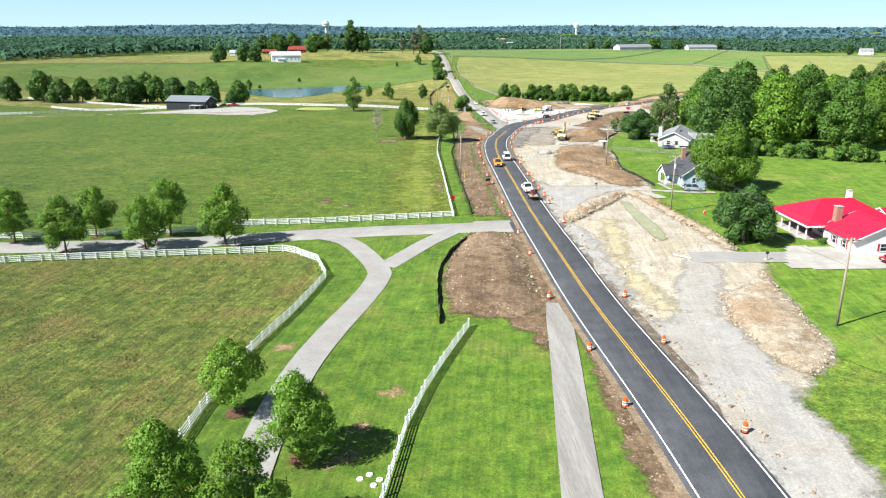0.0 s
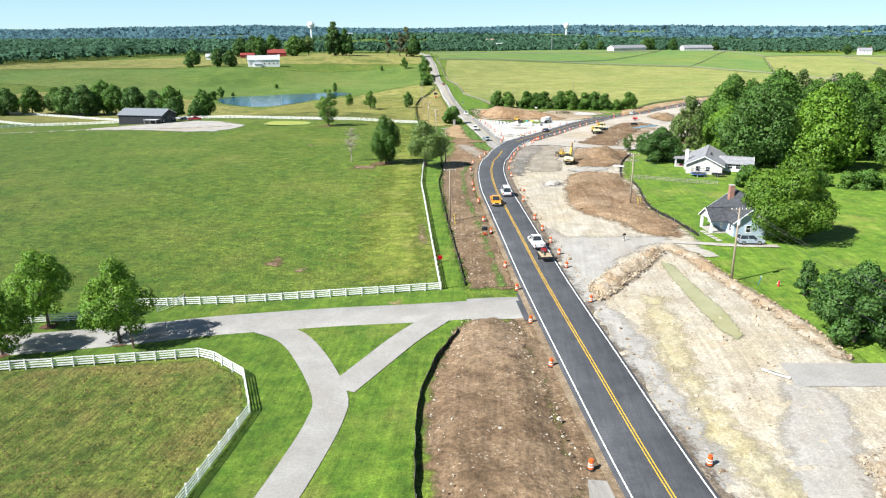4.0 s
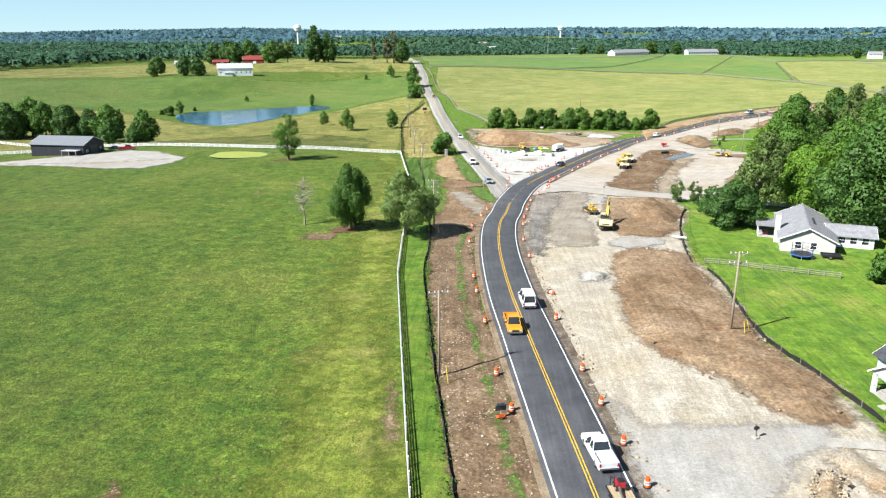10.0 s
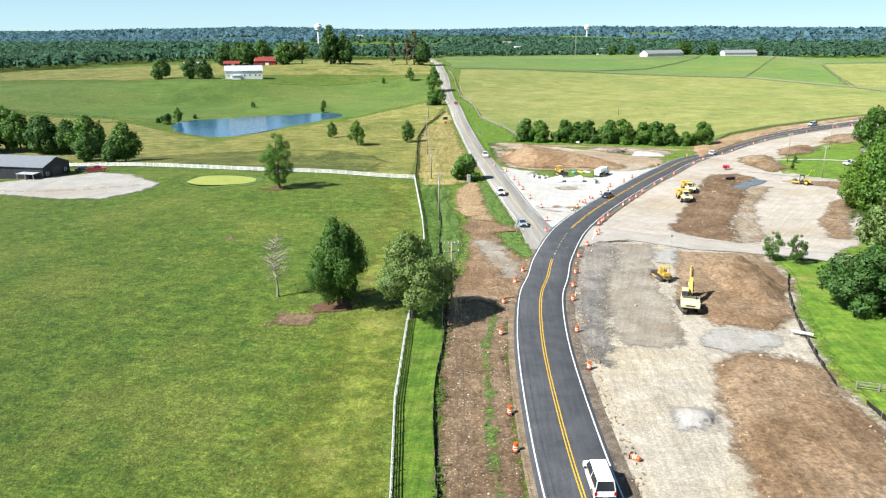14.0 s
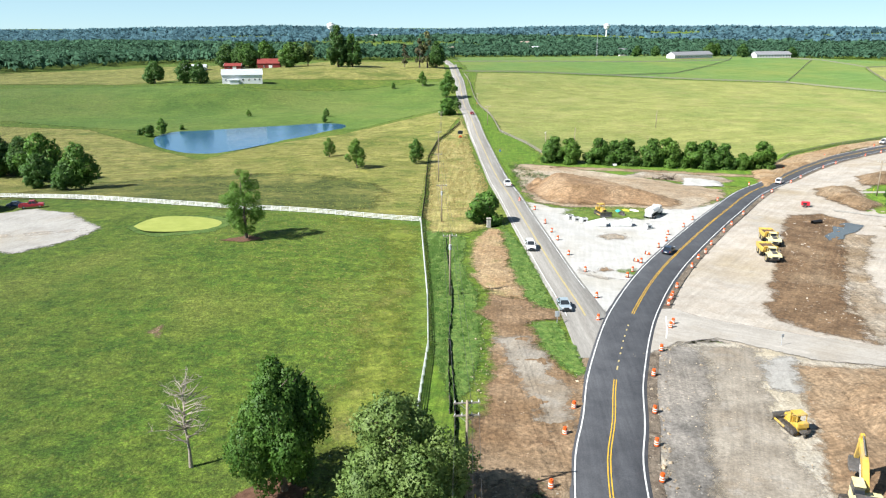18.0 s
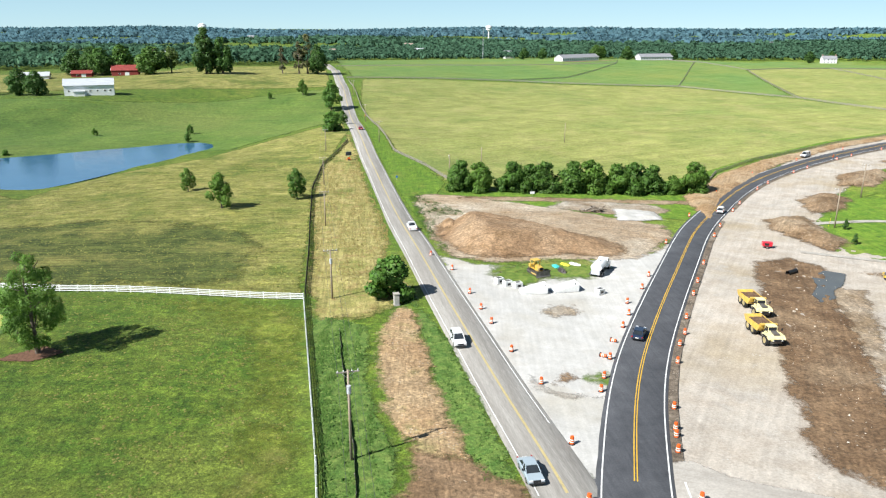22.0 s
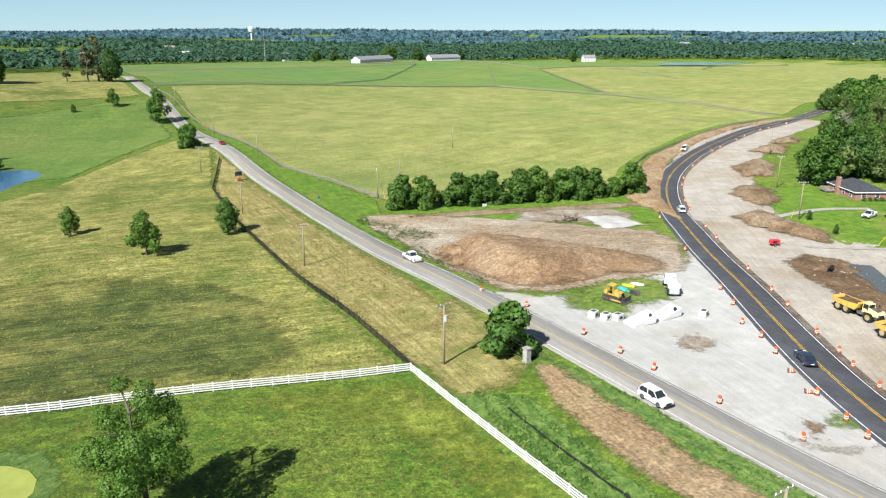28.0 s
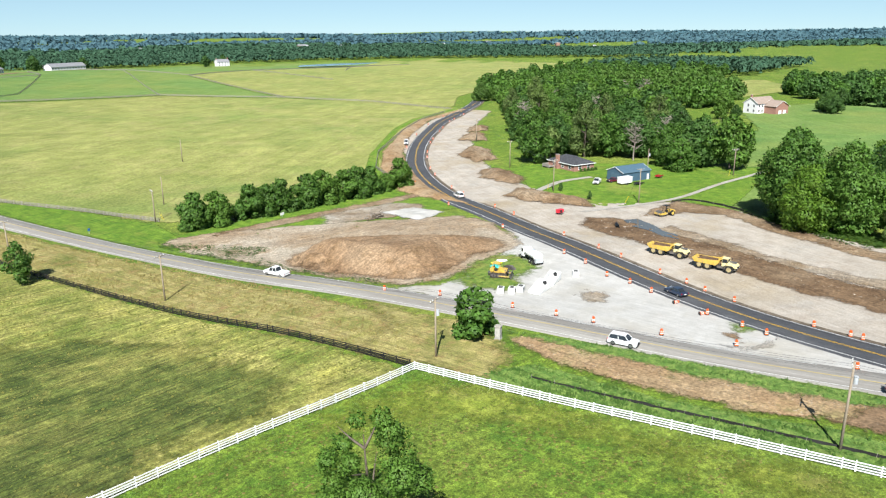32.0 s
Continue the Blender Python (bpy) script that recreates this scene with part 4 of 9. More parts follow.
sheet("corner_grass", [(-6, 369), (2, 371), (10, 366), (12, 344), (11.8, 326), (8.4, 326), (7.6, 344), (5, 360)], YELLOWGRASS, "lighter yellow-green grass in the pasture corner", 0.03, 2.0, 2.0)
sheet("fence_side_grass", [(9.4, 150), (9.4, 228), (11.6, 280), (11.8, 325), (8, 326), (4, 290), (0, 230), (-3, 190), (-4, 152)], YELLOWGRASS, "yellowing grass and buttercups along the fence", 0.035, 2.0, 2.0)
sheet("olive_swath", [(-110, 404), (-64, 392), (-30, 382.5), (-6, 380), (4, 392), (6, 410), (-2, 432), (-20, 444), (-60, 452), (-110, 440)], OLIVEGRASS, "darker olive swath across the meadow", 0.14, 2.0, 2.0)
for outline in ([(-20, 165), (-17.5, 164), (-16.5, 167), (-18.5, 169)], [(-15, 160.5), (-12.5, 160), (-12.6, 162)], [(-10, 252), (-3, 251), (-2, 256), (-8, 257.5)], [(7.4, 172), (8.8, 172), (9, 186), (7.8, 186)], [(-28, 300), (-25, 299), (-26, 303)]):
    sheet("bare_patch", outline, STRIPSOIL, "small bare brown patch in the pasture", 0.05, 0.6, 0.6)
sheet("barn_dirt", [(300, 1085), (330, 1078), (395, 1112), (380, 1120)], BROWN, "trampled brown dirt beside the horse barns", 0.35, 4.0, 2.0)
sheet("barn_dirt", [(425, 1132), (440, 1128), (500, 1136), (490, 1143)], BROWN, "trampled brown dirt beside the horse barns", 0.35, 4.0, 2.0)
sheet("pond_rim", [(-56, 364), (-51, 374), (-42, 375), (-32, 371), (-30.5, 363), (-33.5, 356), (-46, 354.5)], WEEDS, "dark green rushes round the small pond", 0.05, 0.7, 0.8)

# ---------------------------------------------------------------- water
def pool(name, outline, z, mat, label):
    line = smooth_line(outline + [outline[0]], 2.0)[:-1]
    bm = bmesh.new()
    face = bm.faces.new([bm.verts.new((x, y, z)) for x, y in line])
    bmesh.ops.triangulate(bm, faces=[face])
    me = bpy.data.meshes.new(name)
    bm.to_mesh(me)
    bm.free()
    me.materials.append(mat)
    return tagged(new(name, me), label, "pond", kind="structure")


POND = [(-118, 566), (-115, 551), (-104, 528), (-82, 509), (-70, 516), (-57, 537), (-43, 562), (-29, 585), (-20.5, 599), (-28, 607), (-44, 609), (-63, 602), (-94, 590), (-112, 581)]
pool("pond", POND, -9.0, WATER, "still dark blue farm pond reflecting the sky")
pool("algae_pond", [(-53, 363), (-52, 368), (-49.5, 371.6), (-42.4, 371.7), (-35.5, 368.6), (-33, 364.5), (-35, 360), (-42, 357.9), (-49, 358.8)], max(land(-44, 372), land(-34, 364), land(-53, 365)) + 0.12, ALGAE, "small pond covered by yellow-green algae")
pool("far_pond", [(700, 1010), (740, 1035), (800, 1020), (850, 985), (800, 975), (740, 985)], land(770, 1000) + 3.0, WATER, "distant blue pond among the paddocks")

# ---------------------------------------------------------------- roads
ROAD = smooth_line([(27.3, 30), (27.2, 62), (26.4, 100), (26.5, 147), (26.8, 171), (27.2, 195), (27.8, 215), (30.1, 241), (33.4, 262), (36.6, 273), (40.3, 286), (49.2, 309), (64.5, 339.2), (91, 379.4),
                    (113, 411), (141.5, 446), (168, 471), (198, 491), (227, 506.5), (253, 518), (284, 531), (313, 540), (346, 551), (378, 562), (412, 576)], 2.0)
ribbon("new_road", ROAD, -3.85, 3.85, ASPHALT, 0.34, "fresh dark asphalt two-lane road curving to the right", thick=0.35)
ribbon("shoulder", ROAD, 3.7, 5.3, SHOULDER, 0.22, "dark stony shoulder along the new asphalt", "ground")
ribbon("shoulder", ROAD[ROAD[:, 1] < 300], -4.9, -3.7, EARTHEDGE, 0.2, "stony earth shoulder along the new asphalt", "ground")
ribbon("edge_line", ROAD, -3.62, -3.46, WHITELINE, 0.365, "crisp white edge line on asphalt", "road marking")
ribbon("edge_line", ROAD, 3.46, 3.62, WHITELINE, 0.365, "crisp white edge line on asphalt", "road marking")
run = np.concatenate([[0], np.cumsum(np.linalg.norm(np.diff(ROAD, axis=0), axis=1))])
south, north = ROAD[ROAD[:, 1] < 284], ROAD[ROAD[:, 1] > 306]
for seg in (south, north):
    ribbon("centre_line", seg, -0.22, -0.09, YELLOWLINE, 0.365, "double yellow centre line, left stripe", "road marking")
    ribbon("centre_line", seg, 0.09, 0.22, YELLOWLINE, 0.365, "double yellow centre line, right stripe", "road marking")
gap = ROAD[(ROAD[:, 1] >= 284) & (ROAD[:, 1] <= 306)]
gap = smooth_line(gap[::3], 0.6)
ribbon("centre_line", gap, -0.1, 0.1, FADEDLINE, 0.365, "short yellow dashes through the junction", "road marking", dash=(0.7, 1.6))
OLD = smooth_line([(39.8, 290), (40.4, 310), (40, 340), (39.2, 380), (39.4, 430), (40, 510), (39.6, 600), (41.2, 740), (41.8, 860), (41.8, 1000), (40, 1100)], 3.0)
ribbon("old_road", OLD, -3.4, 3.4, OLDROAD, 0.26, "worn light grey rural road running straight away", thick=0.25)
ribbon("old_edge_line", OLD[OLD[:, 1] > 306], -3.1, -2.98, WHITELINE, 0.285, "worn white edge line", "road marking")
ribbon("old_edge_line", OLD[OLD[:, 1] > 318], 2.98, 3.1, WHITELINE, 0.285, "worn white edge line", "road marking")
ribbon("old_centre_line", OLD[OLD[:, 1] > 304], -0.16, 0.16, FADEDLINE, 0.285, "faded yellow centre line", "road marking")
ribbon("lane_line", smooth_line([(50.4, 296.6), (51.6, 300), (53.4, 306)], 1.0), -0.1, 0.1, WHITELINE, 0.275, "leftover white line on the old pavement", "road marking")
ribbon("lane_line", smooth_line([(47.6, 296.6), (49, 300), (50.4, 303)], 1.0), -0.12, 0.12, FADEDLINE, 0.275, "leftover yellow line on the old pavement", "road marking")
DRIVE_MAIN = smooth_line([(22.4, 139), (17, 139.5), (5, 139.6), (-8, 139.8), (-22, 139.2), (-34, 136.8), (-50, 134.2), (-69, 132.6), (-110, 130)], 2.0)
ribbon("driveway", DRIVE_MAIN, -3.3, 3.3, DRIVE, 0.14, "light grey paved farm driveway", "driveway", thick=0.1)
ribbon("driveway", DRIVE_MAIN[:5], -4.0, 4.0, DRIVE, 0.19, "pale concrete driveway apron", "driveway", thick=0.1)
ribbon("driveway", smooth_line([(9.2, 137.5), (4.6, 131.5), (0.3, 124.5), (-3.6, 118)], 1.5), -1.9, 1.9, DRIVE, 0.16, "light grey branch of the driveway", "driveway")
ribbon("driveway", smooth_line([(-17, 138.5), (-11.6, 134), (-8, 127), (-4.8, 117), (-4.8, 111), (-7, 100), (-9.5, 90), (-12, 79), (-13.4, 69), (-14, 60), (-14.4, 40)], 1.5), -2.0, 2.0, DRIVE, 0.18, "light grey branch of the driveway past the paddock", "driveway")
ribbon("side_path", smooth_line([(21.6, 96.5), (20.4, 90), (18.9, 80), (17.0, 68), (15.7, 60), (12.6, 40)], 1.5), -1.75, 1.75, OLDROAD, 0.16, "narrow pale path beside the road", "path")
ribbon("house_drive", smooth_line([(47, 113.2), (53, 112.3), (59.5, 111.7), (67, 110.8), (76.7, 107.3), (100, 98)], 1.5), -2.7, 2.9, DRIVE, 0.15, "wide pale concrete drive of the red-roofed house", "driveway")
sheet("house_apron", [(60.5, 106), (66, 117), (72.5, 116), (79, 112), (76, 105)], CONCRETE, "wide pale concrete turning apron", 0.17, 0.8, 0.2)
ribbon("house_drive", smooth_line([(52, 167.5), (58, 166), (64, 164.2), (72, 163)], 1.2), -0.9, 0.9, PATHGRAVEL, 0.19, "narrow gravel drive of the blue house", "driveway")
ribbon("house_drive", smooth_line([(55, 163), (57, 160.5), (57.4, 157.5)], 1.0), -1.3, 1.3, PATHGRAVEL, 0.19, "short gravel spur in the grass", "driveway")
ribbon("house_drive", smooth_line([(143, 411), (155, 411), (166, 410), (178, 404)], 1.5), -1.2, 1.2, PATHGRAVEL, 0.19, "gravel drive of the brick house", "driveway")
ribbon("farm_track", smooth_line([(126, 388), (136, 381), (146, 374.5), (160, 368), (185, 362), (216, 352), (260, 340)], 2.0), -0.9, 0.9, PATHGRAVEL, 0.2, "pale farm track along the lawn", "path")
ribbon("farm_lane", smooth_line([(-63, 362), (-90, 356), (-127, 361), (-165, 363), (-230, 372)], 3.0), -1.6, 1.6, PALEGRAVEL, 0.15, "pale farm lane to the barn yard", "path")
sheet("barn_yard", [(-61, 364), (-63, 353), (-70, 344), (-82, 345), (-100, 352), (-126, 359), (-126, 366), (-110, 372), (-98, 378), (-86, 384), (-74, 378)], GRAVEL, "pale gravel yard at the dark barn", 0.12, 1.2, 0.8)


# ---------------------------------------------------------------- fences
def fence(name, line, spacing, boards, mat, label, height=1.35, post=0.14, board_h=0.15, group=""):
    """A board fence: every post and every board is a part."""
    p = np.array(line, float)
    seg = np.linalg.norm(np.diff(p, axis=0), axis=1)
    run = np.concatenate([[0], np.cumsum(seg)])
    n = max(1, round(run[-1] / spacing))
    at = np.linspace(0, run[-1], n + 1)
    x, y = np.interp(at, run, p[:, 0]), np.interp(at, run, p[:, 1])
    for c in p[1:-1]:                     # keep the corners
        k = int(np.argmin(np.hypot(x - c[0], y - c[1])))
        x[k], y[k] = c
    base = land(x[0], y[0])
    top = tagged(placed(new(name), pose(x[0], y[0], base)), label, "fence", group)
    pm = Geo().box(-post / 2, post / 2, -post / 2, post / 2, -0.3, height).mesh("post", mat)
    bd = Geo().box(0, 1, -0.02, 0.02, -board_h / 2, board_h / 2).mesh("board", mat)
    inv = top.matrix_basis.inverted()
    z = [land(a, b) for a, b in zip(x, y)]
    levels = np.linspace(0.28, height - 0.12, boards)
    for k in range(n + 1):
        part("post", pm, None, top, at=inv @ pose(x[k], y[k], z[k], 0, 0, math.degrees(math.atan2(y[min(k + 1, n)] - y[max(k - 1, 0)], x[min(k + 1, n)] - x[max(k - 1, 0)]))))
        if k == n:
            break
        a, b = Vector((x[k], y[k], z[k])), Vector((x[k + 1], y[k + 1], z[k + 1]))
        d = b - a
        way = math.degrees(math.atan2(d.y, d.x))
        side = pose(0, 0, 0, 0, 0, way) @ Vector((0, post / 2 + 0.03, 0))
        for h in levels:
            part("board", bd, None, top, at=inv @ pose(a.x + side.x, a.y + side.y, a.z + h + random.uniform(-0.02, 0.02), 0, -math.degrees(math.atan2(d.z, math.hypot(d.x, d.y))), way) @ Matrix.Diagonal((d.length, 1, 1, 1)))
    return top


fence("paddock_fence", [(-110, 116), (-63.3, 124.2), (-43, 126.8), (-22.5, 128.9), (-20.2, 127.6), (-15.6, 122.6), (-13.3, 114), (-16.4, 96), (-19.2, 83.5), (-21.3, 68), (-22.3, 55), (-23, 38)], 2.44, 4, WHITEPAINT,
      "white four-board paddock fence along the driveway")
fence("pasture_fence", [(-110, 137), (-71.4, 138.3), (-62, 140), (-39.7, 142.6), (-36, 147.2), (-20, 147.2), (10, 148.2)], 2.44, 4, WHITEPAINT, "white four-board fence along the pasture's south side")
fence("roadside_fence", [(10, 148.4), (9.9, 174), (9.9, 196), (10, 226.4), (11.4, 250), (13.4, 272), (15, 294), (15, 316), (14.2, 350), (13.7, 371)], 2.44, 4, WHITEPAINT, "long white board fence between pasture and road")
fence("meadow_fence", [(13.7, 371), (-5, 374.9), (-30, 380.6), (-64, 391.5), (-98, 404)], 2.44, 4, WHITEPAINT, "white board fence below the meadow")
fence("lawn_fence", [(8, 88.2), (4.2, 78), (1.8, 71), (-0.3, 63.4), (-2.2, 52.5), (-5, 38)], 2.44, 4, WHITEPAINT, "white board fence across the mown lawn")
fence("black_fence", [(14, 372), (14.8, 400), (15.2, 431), (16.4, 480), (21, 529), (33, 570)], 2.44, 4, BLACKPAINT, "black-painted board fence along the meadow", height=1.3)


# ---------------------------------------------------------------- trees
def soft_normals(me, normals):
    """Leaf sprays shade with the clump that they belong to."""
    normals = normals / np.linalg.norm(normals, axis=1)[:, None]
    me.polygons.foreach_set("use_smooth", np.ones(len(me.polygons), bool))
    me.normals_split_custom_set_from_vertices(normals.tolist())


CROWN_DATA = {}


def foliage(seed, lobes, count, size, mat, name="crown", single=False):
    """A crown of many small bent leaf sprays round several lobes (x, y, z, rx, ry, rz)."""
    r = np.random.default_rng(seed)
    vol = np.array([l[3] * l[4] + l[4] * l[5] + l[3] * l[5] for l in lobes])
    tries = count * 2
    pick = r.choice(len(lobes), tries, p=vol / vol.sum())
    A = np.array(lobes)
    L = A[pick]
    d = r.normal(size=(tries, 3))
    d /= np.linalg.norm(d, axis=1)[:, None]
    rad = 1 - np.abs(r.normal(0, 0.17, tries))
    at = L[:, :3] + d * L[:, 3:] * rad[:, None]
    buried = np.zeros(tries, bool)
    for i, l in enumerate(A):              # leaves deep inside a neighbouring lobe stay out
        buried |= (pick != i) & ((((at - l[:3]) / l[3:]) ** 2).sum(1) < 0.5)
    order = np.argsort(buried, kind="stable")[:count]
    pick, L, d, rad = pick[order], L[order], d[order], rad[order]
    lump = 1 + 0.24 * np.sin(d[:, 0] * 5 + pick) * np.sin(d[:, 1] * 6 + 1.3 * pick) + 0.10 * np.sin(d[:, 2] * 9 + 2 * pick)
    c = L[:, :3] + d * L[:, 3:] * (rad * lump)[:, None]
    nrm = d * 0.9 + r.normal(size=(count, 3)) * 0.65 + np.array([0, 0, 0.35])
    nrm /= np.linalg.norm(nrm, axis=1)[:, None]
    ref = r.normal(size=(count, 3))
    u = np.cross(nrm, ref)
    u /= np.linalg.norm(u, axis=1)[:, None]
    w = np.cross(nrm, u)
    s = (size * r.uniform(0.6, 1.35, count))[:, None]
    bend = nrm * s * 0.25
    v = np.stack([c - u * s * 0.5 - bend, c - w * s * 0.38, c + u * s * 0.5 - bend, c + w * s * 0.38], 1).reshape(-1, 3)
    k = 4
    i = np.arange(count)[:, None] * 4
    f = np.concatenate([i + np.array([[0, 1, 3]]), i + np.array([[1, 2, 3]])], 0)
    if single:
        k = 3
        v = v.reshape(-1, 4, 3)[:, (0, 1, 2)]
        v[:, 1] = c - w * s * 0.75
        v = v.reshape(-1, 3)
        f = np.arange(count * 3).reshape(-1, 3)
    me = bpy.data.meshes.new(name)
    me.from_pydata(v.tolist(), [], f.tolist())
    me.materials.append(mat)
    CROWN_DATA[me] = (v, f, np.repeat(d * 0.8 + nrm * 0.5 + np.array([0, 0, 0.2]), k, 0))
    soft_normals(me, CROWN_DATA[me][2])
    return me


def limbs(seed, h, base, spread_r, thick, count=7, n=6):
    """A tapered trunk with a slight lean, and limbs reaching into the crown."""
    r = random.Random(seed)
    g = Geo()
    pts = [Vector((0, 0, -0.2))]
    for k in range(1, 6):
        pts.append(Vector((r.uniform(-.04, .04) * h * k / 5, r.uniform(-.04, .04) * h * k / 5, h * 0.82 * k / 5)))
    for k in range(5):
        ra, rb = thick * (1 - k / 5.6) * (1.25 if k == 0 else 1), thick * (1 - (k + 1) / 5.6)
        g.tube(pts[k], pts[k + 1], ra, rb, n, caps=False)
    for k in range(count):
        t = r.uniform(base / h, 0.75)
        i = min(4, int(t / 0.82 * 5))
        a = pts[i].lerp(pts[i + 1], 0.5)
        ang = 2.4 * k + r.uniform(-.4, .4)
        reach = spread_r * r.uniform(0.5, 0.74)
        mid = a + Vector((math.cos(ang) * reach * 0.5, math.sin(ang) * reach * 0.5, reach * r.uniform(0.2, 0.45)))
        end = mid + Vector((math.cos(ang + r.uniform(-.4, .4)) * reach * 0.5, math.sin(ang) * reach * 0.5, reach * r.uniform(0.25, 0.6)))
        g.tube(a, mid, thick * 0.42, thick * 0.27, 5, caps=False)
        g.tube(mid, end, thick * 0.27, thick * 0.08, 4, caps=False)
    return g


def crown_lobes(seed, h, base, rad, count=9, tall=1.0, top=0.5, open_crown=False):
    """Lobes of a crown: a small core and many uneven clumps round it, widest a third of the way up."""
    r = random.Random(seed)
    out = [(0, 0, base + (h - base) * 0.5, rad * 0.5, rad * 0.5, (h - base) * 0.38)]
    for k in range(int(count * 2.0)):
        u = r.uniform(0.04, 0.96)
        z = base + (h - base) * u
        f = math.sin(math.pi * min(0.97, 0.1 + 0.9 * u) ** (0.55 + top * 0.35))
        ang = 2.4 * k + r.uniform(-.7, .7)
        d = rad * f * r.uniform(0.45, 0.9)
        q = rad * r.uniform(0.2, 0.4) * (0.6 + 0.5 * f)
        q *= 0.78 if open_crown else 1.0
        out.append((math.cos(ang) * d, math.sin(ang) * d, z, q, q, q * r.uniform(0.7, 1.1) * tall))
    return out[1:] if open_crown else out


TREE_KINDS = {}


def tree_kind(key, h, base, rad, thick, leaves, size, mat, lobes=9, top=0.5, tall=1.0, branches=7, name="tree", bark=None, single=False, open_crown=False):
    seed = sum(ord(c) for c in key)
    trunk = limbs(seed, h, base, rad, thick, branches).mesh("trunk", bark or BARK, smooth=True)
    crown = foliage(seed + 1, crown_lobes(seed + 2, h, base, rad, lobes, tall, top, open_crown), leaves, size, mat, single=single)
    TREE_KINDS[key] = (trunk, crown, name)


def tree(key, x, y, label, scale=1.0, turn=0.0, group="", z=None, squash=1.0):
    trunk, crown, name = TREE_KINDS[key]
    m = pose(x, y, land(x, y) if z is None else z, 0, 0, turn) @ Matrix.Diagonal((scale, scale, scale * squash, 1))
    top = tagged(placed(new(name), m), label, "tree" if "shrub" not in name else "shrub", group)
    part("trunk", trunk, None, top)
    part("crown", crown, None, top)
    return top


tree_kind("maple", 8.9, 1.3, 3.5, 0.17, 13000, 0.22, LEAF_BRIGHT, 16, 0.9, single=True)
tree_kind("maple2", 9.2, 1.4, 3.2, 0.17, 12000, 0.22, LEAF_BRIGHT, 15, 0.8, single=True)
tree_kind("round", 10.0, 0.9, 4.6, 0.33, 30000, 0.25, LEAF_MID, 22, 1.5, single=True)
tree_kind("locust", 10.5, 1.6, 4.6, 0.36, 24000, 0.24, LEAF_OLIVE, 18, 0.8, single=True)
tree_kind("sparse", 11.0, 1.2, 3.5, 0.24, 24000, 0.15, LEAF_MID, 21, 1.3, 1.0, 9, single=True, open_crown=True)
tree_kind("dense", 10.0, 0.5, 4.8, 0.3, 20000, 0.34, LEAF_DARK, 24, 0.9, single=True)
tree_kind("lime", 17.5, 1.6, 8.8, 0.5, 34000, 0.42, LEAF_BRIGHT, 44, 1.0, single=True)
tree_kind("oval", 9.5, 1.0, 3.4, 0.2, 3600, 0.42, LEAF_MID, 12, 0.45)
tree_kind("conifer", 7.0, 0.4, 1.9, 0.16, 2200, 0.36, LEAF_DARK, 8, 0.1)
tree_kind("shrub", 4.6, 0.1, 2.8, 0.12, 2600, 0.42, LEAF_MID, 10, 0.6, name="shrub")
tree_kind("hedge", 10.6, -0.8, 5.0, 0.25, 7500, 0.6, LEAF_MID, 22, 0.8, single=True)
tree_kind("wood_a", 15.5, 1.5, 6.6, 0.36, 4500, 0.84, LEAF_MID, 26, 0.8, single=True)
tree_kind("wood_b", 14.0, 1.0, 6.6, 0.36, 4500, 0.84, LEAF_DARK, 26, 0.8, single=True)
tree_kind("wood_c", 13.0, 0.8, 6.0, 0.32, 4000, 0.8, LEAF_MID, 24, 0.7, single=True)
tree_kind("wood_d", 13.0, 2.0, 4.8, 0.32, 2600, 0.75, LEAF_OLIVE, 14, 0.7, single=True)
tree_kind("giant_dark", 27.0, 2.0, 12.0, 0.7, 21000, 0.78, LEAF_DARK, 60, 0.8, single=True)
tree_kind("giant_mid", 26.0, 2.0, 10.0, 0.65, 20000, 0.74, LEAF_MID, 56, 0.8, single=True)
tree_kind("giant_lime", 23.0, 1.5, 9.5, 0.6, 18000, 0.7, LEAF_BRIGHT, 50, 0.7, single=True)
tree_kind("feathery", 20.0, 1.5, 6.0, 0.45, 7000, 0.6, LEAF_OLIVE, 34, 0.6, 1.2, 14, single=True, open_crown=True)
tree_kind("thin", 20.0, 3.0, 4.0, 0.45, 1500, 0.85, LEAF_BROWN, 14, 0.6, 1.3, 12, single=True, open_crown=True)
tree_kind("poplar", 20.0, 1.2, 5.4, 0.5, 5200, 0.85, LEAF_DARK, 20, 0.7, 1.3, single=True)


for x, y, k, s in ((-73.4, 135.6, "maple2", 1.0), (-61.3, 129.2, "maple", 1.0), (-59.8, 139, "maple2", 0.95), (-48, 131.2, "maple", 0.95), (-46, 140.2, "maple2", 1.08), (-34, 133.9, "maple", 1.12),
                   (-17.6, 67.4, "maple2", 0.95), (-9.9, 58.6, "maple", 1.0), (-19.4, 50.5, "maple", 1.02), (-12.6, 47.5, "maple2", 1.0)):
    tree(k, x, y, "young bright green maple in a mulch ring by the drive", s * (1.17 if y > 100 else 0.98), (x * 37) % 360, "drive maples")
    sheet("mulch_ring", [(x + 1.2 * math.cos(a), y + 1.2 * math.sin(a)) for a in np.arange(0, 6.2, 0.9)], MULCH, "ring of reddish bark mulch round a tree", 0.14, 0.4, 0.5, category="mulch")
tree("round", 0.6, 259.8, "full round green shade tree in the pasture", 0.98, 20, squash=1.42)
sheet("mulch_ring", [(-3, 256.5), (2, 257), (3, 260), (-1, 262), (-4.5, 259)], MULCH, "bare dark soil under the shade tree", 0.12, 0.6, 0.6, category="soil")
tree("locust", 12.2, 254, "pale-leaved tree at the white fence", 1.25, 140)
tree("sparse", -24, 350.5, "thin old pasture tree with gaps in its crown", 1.45, 70)
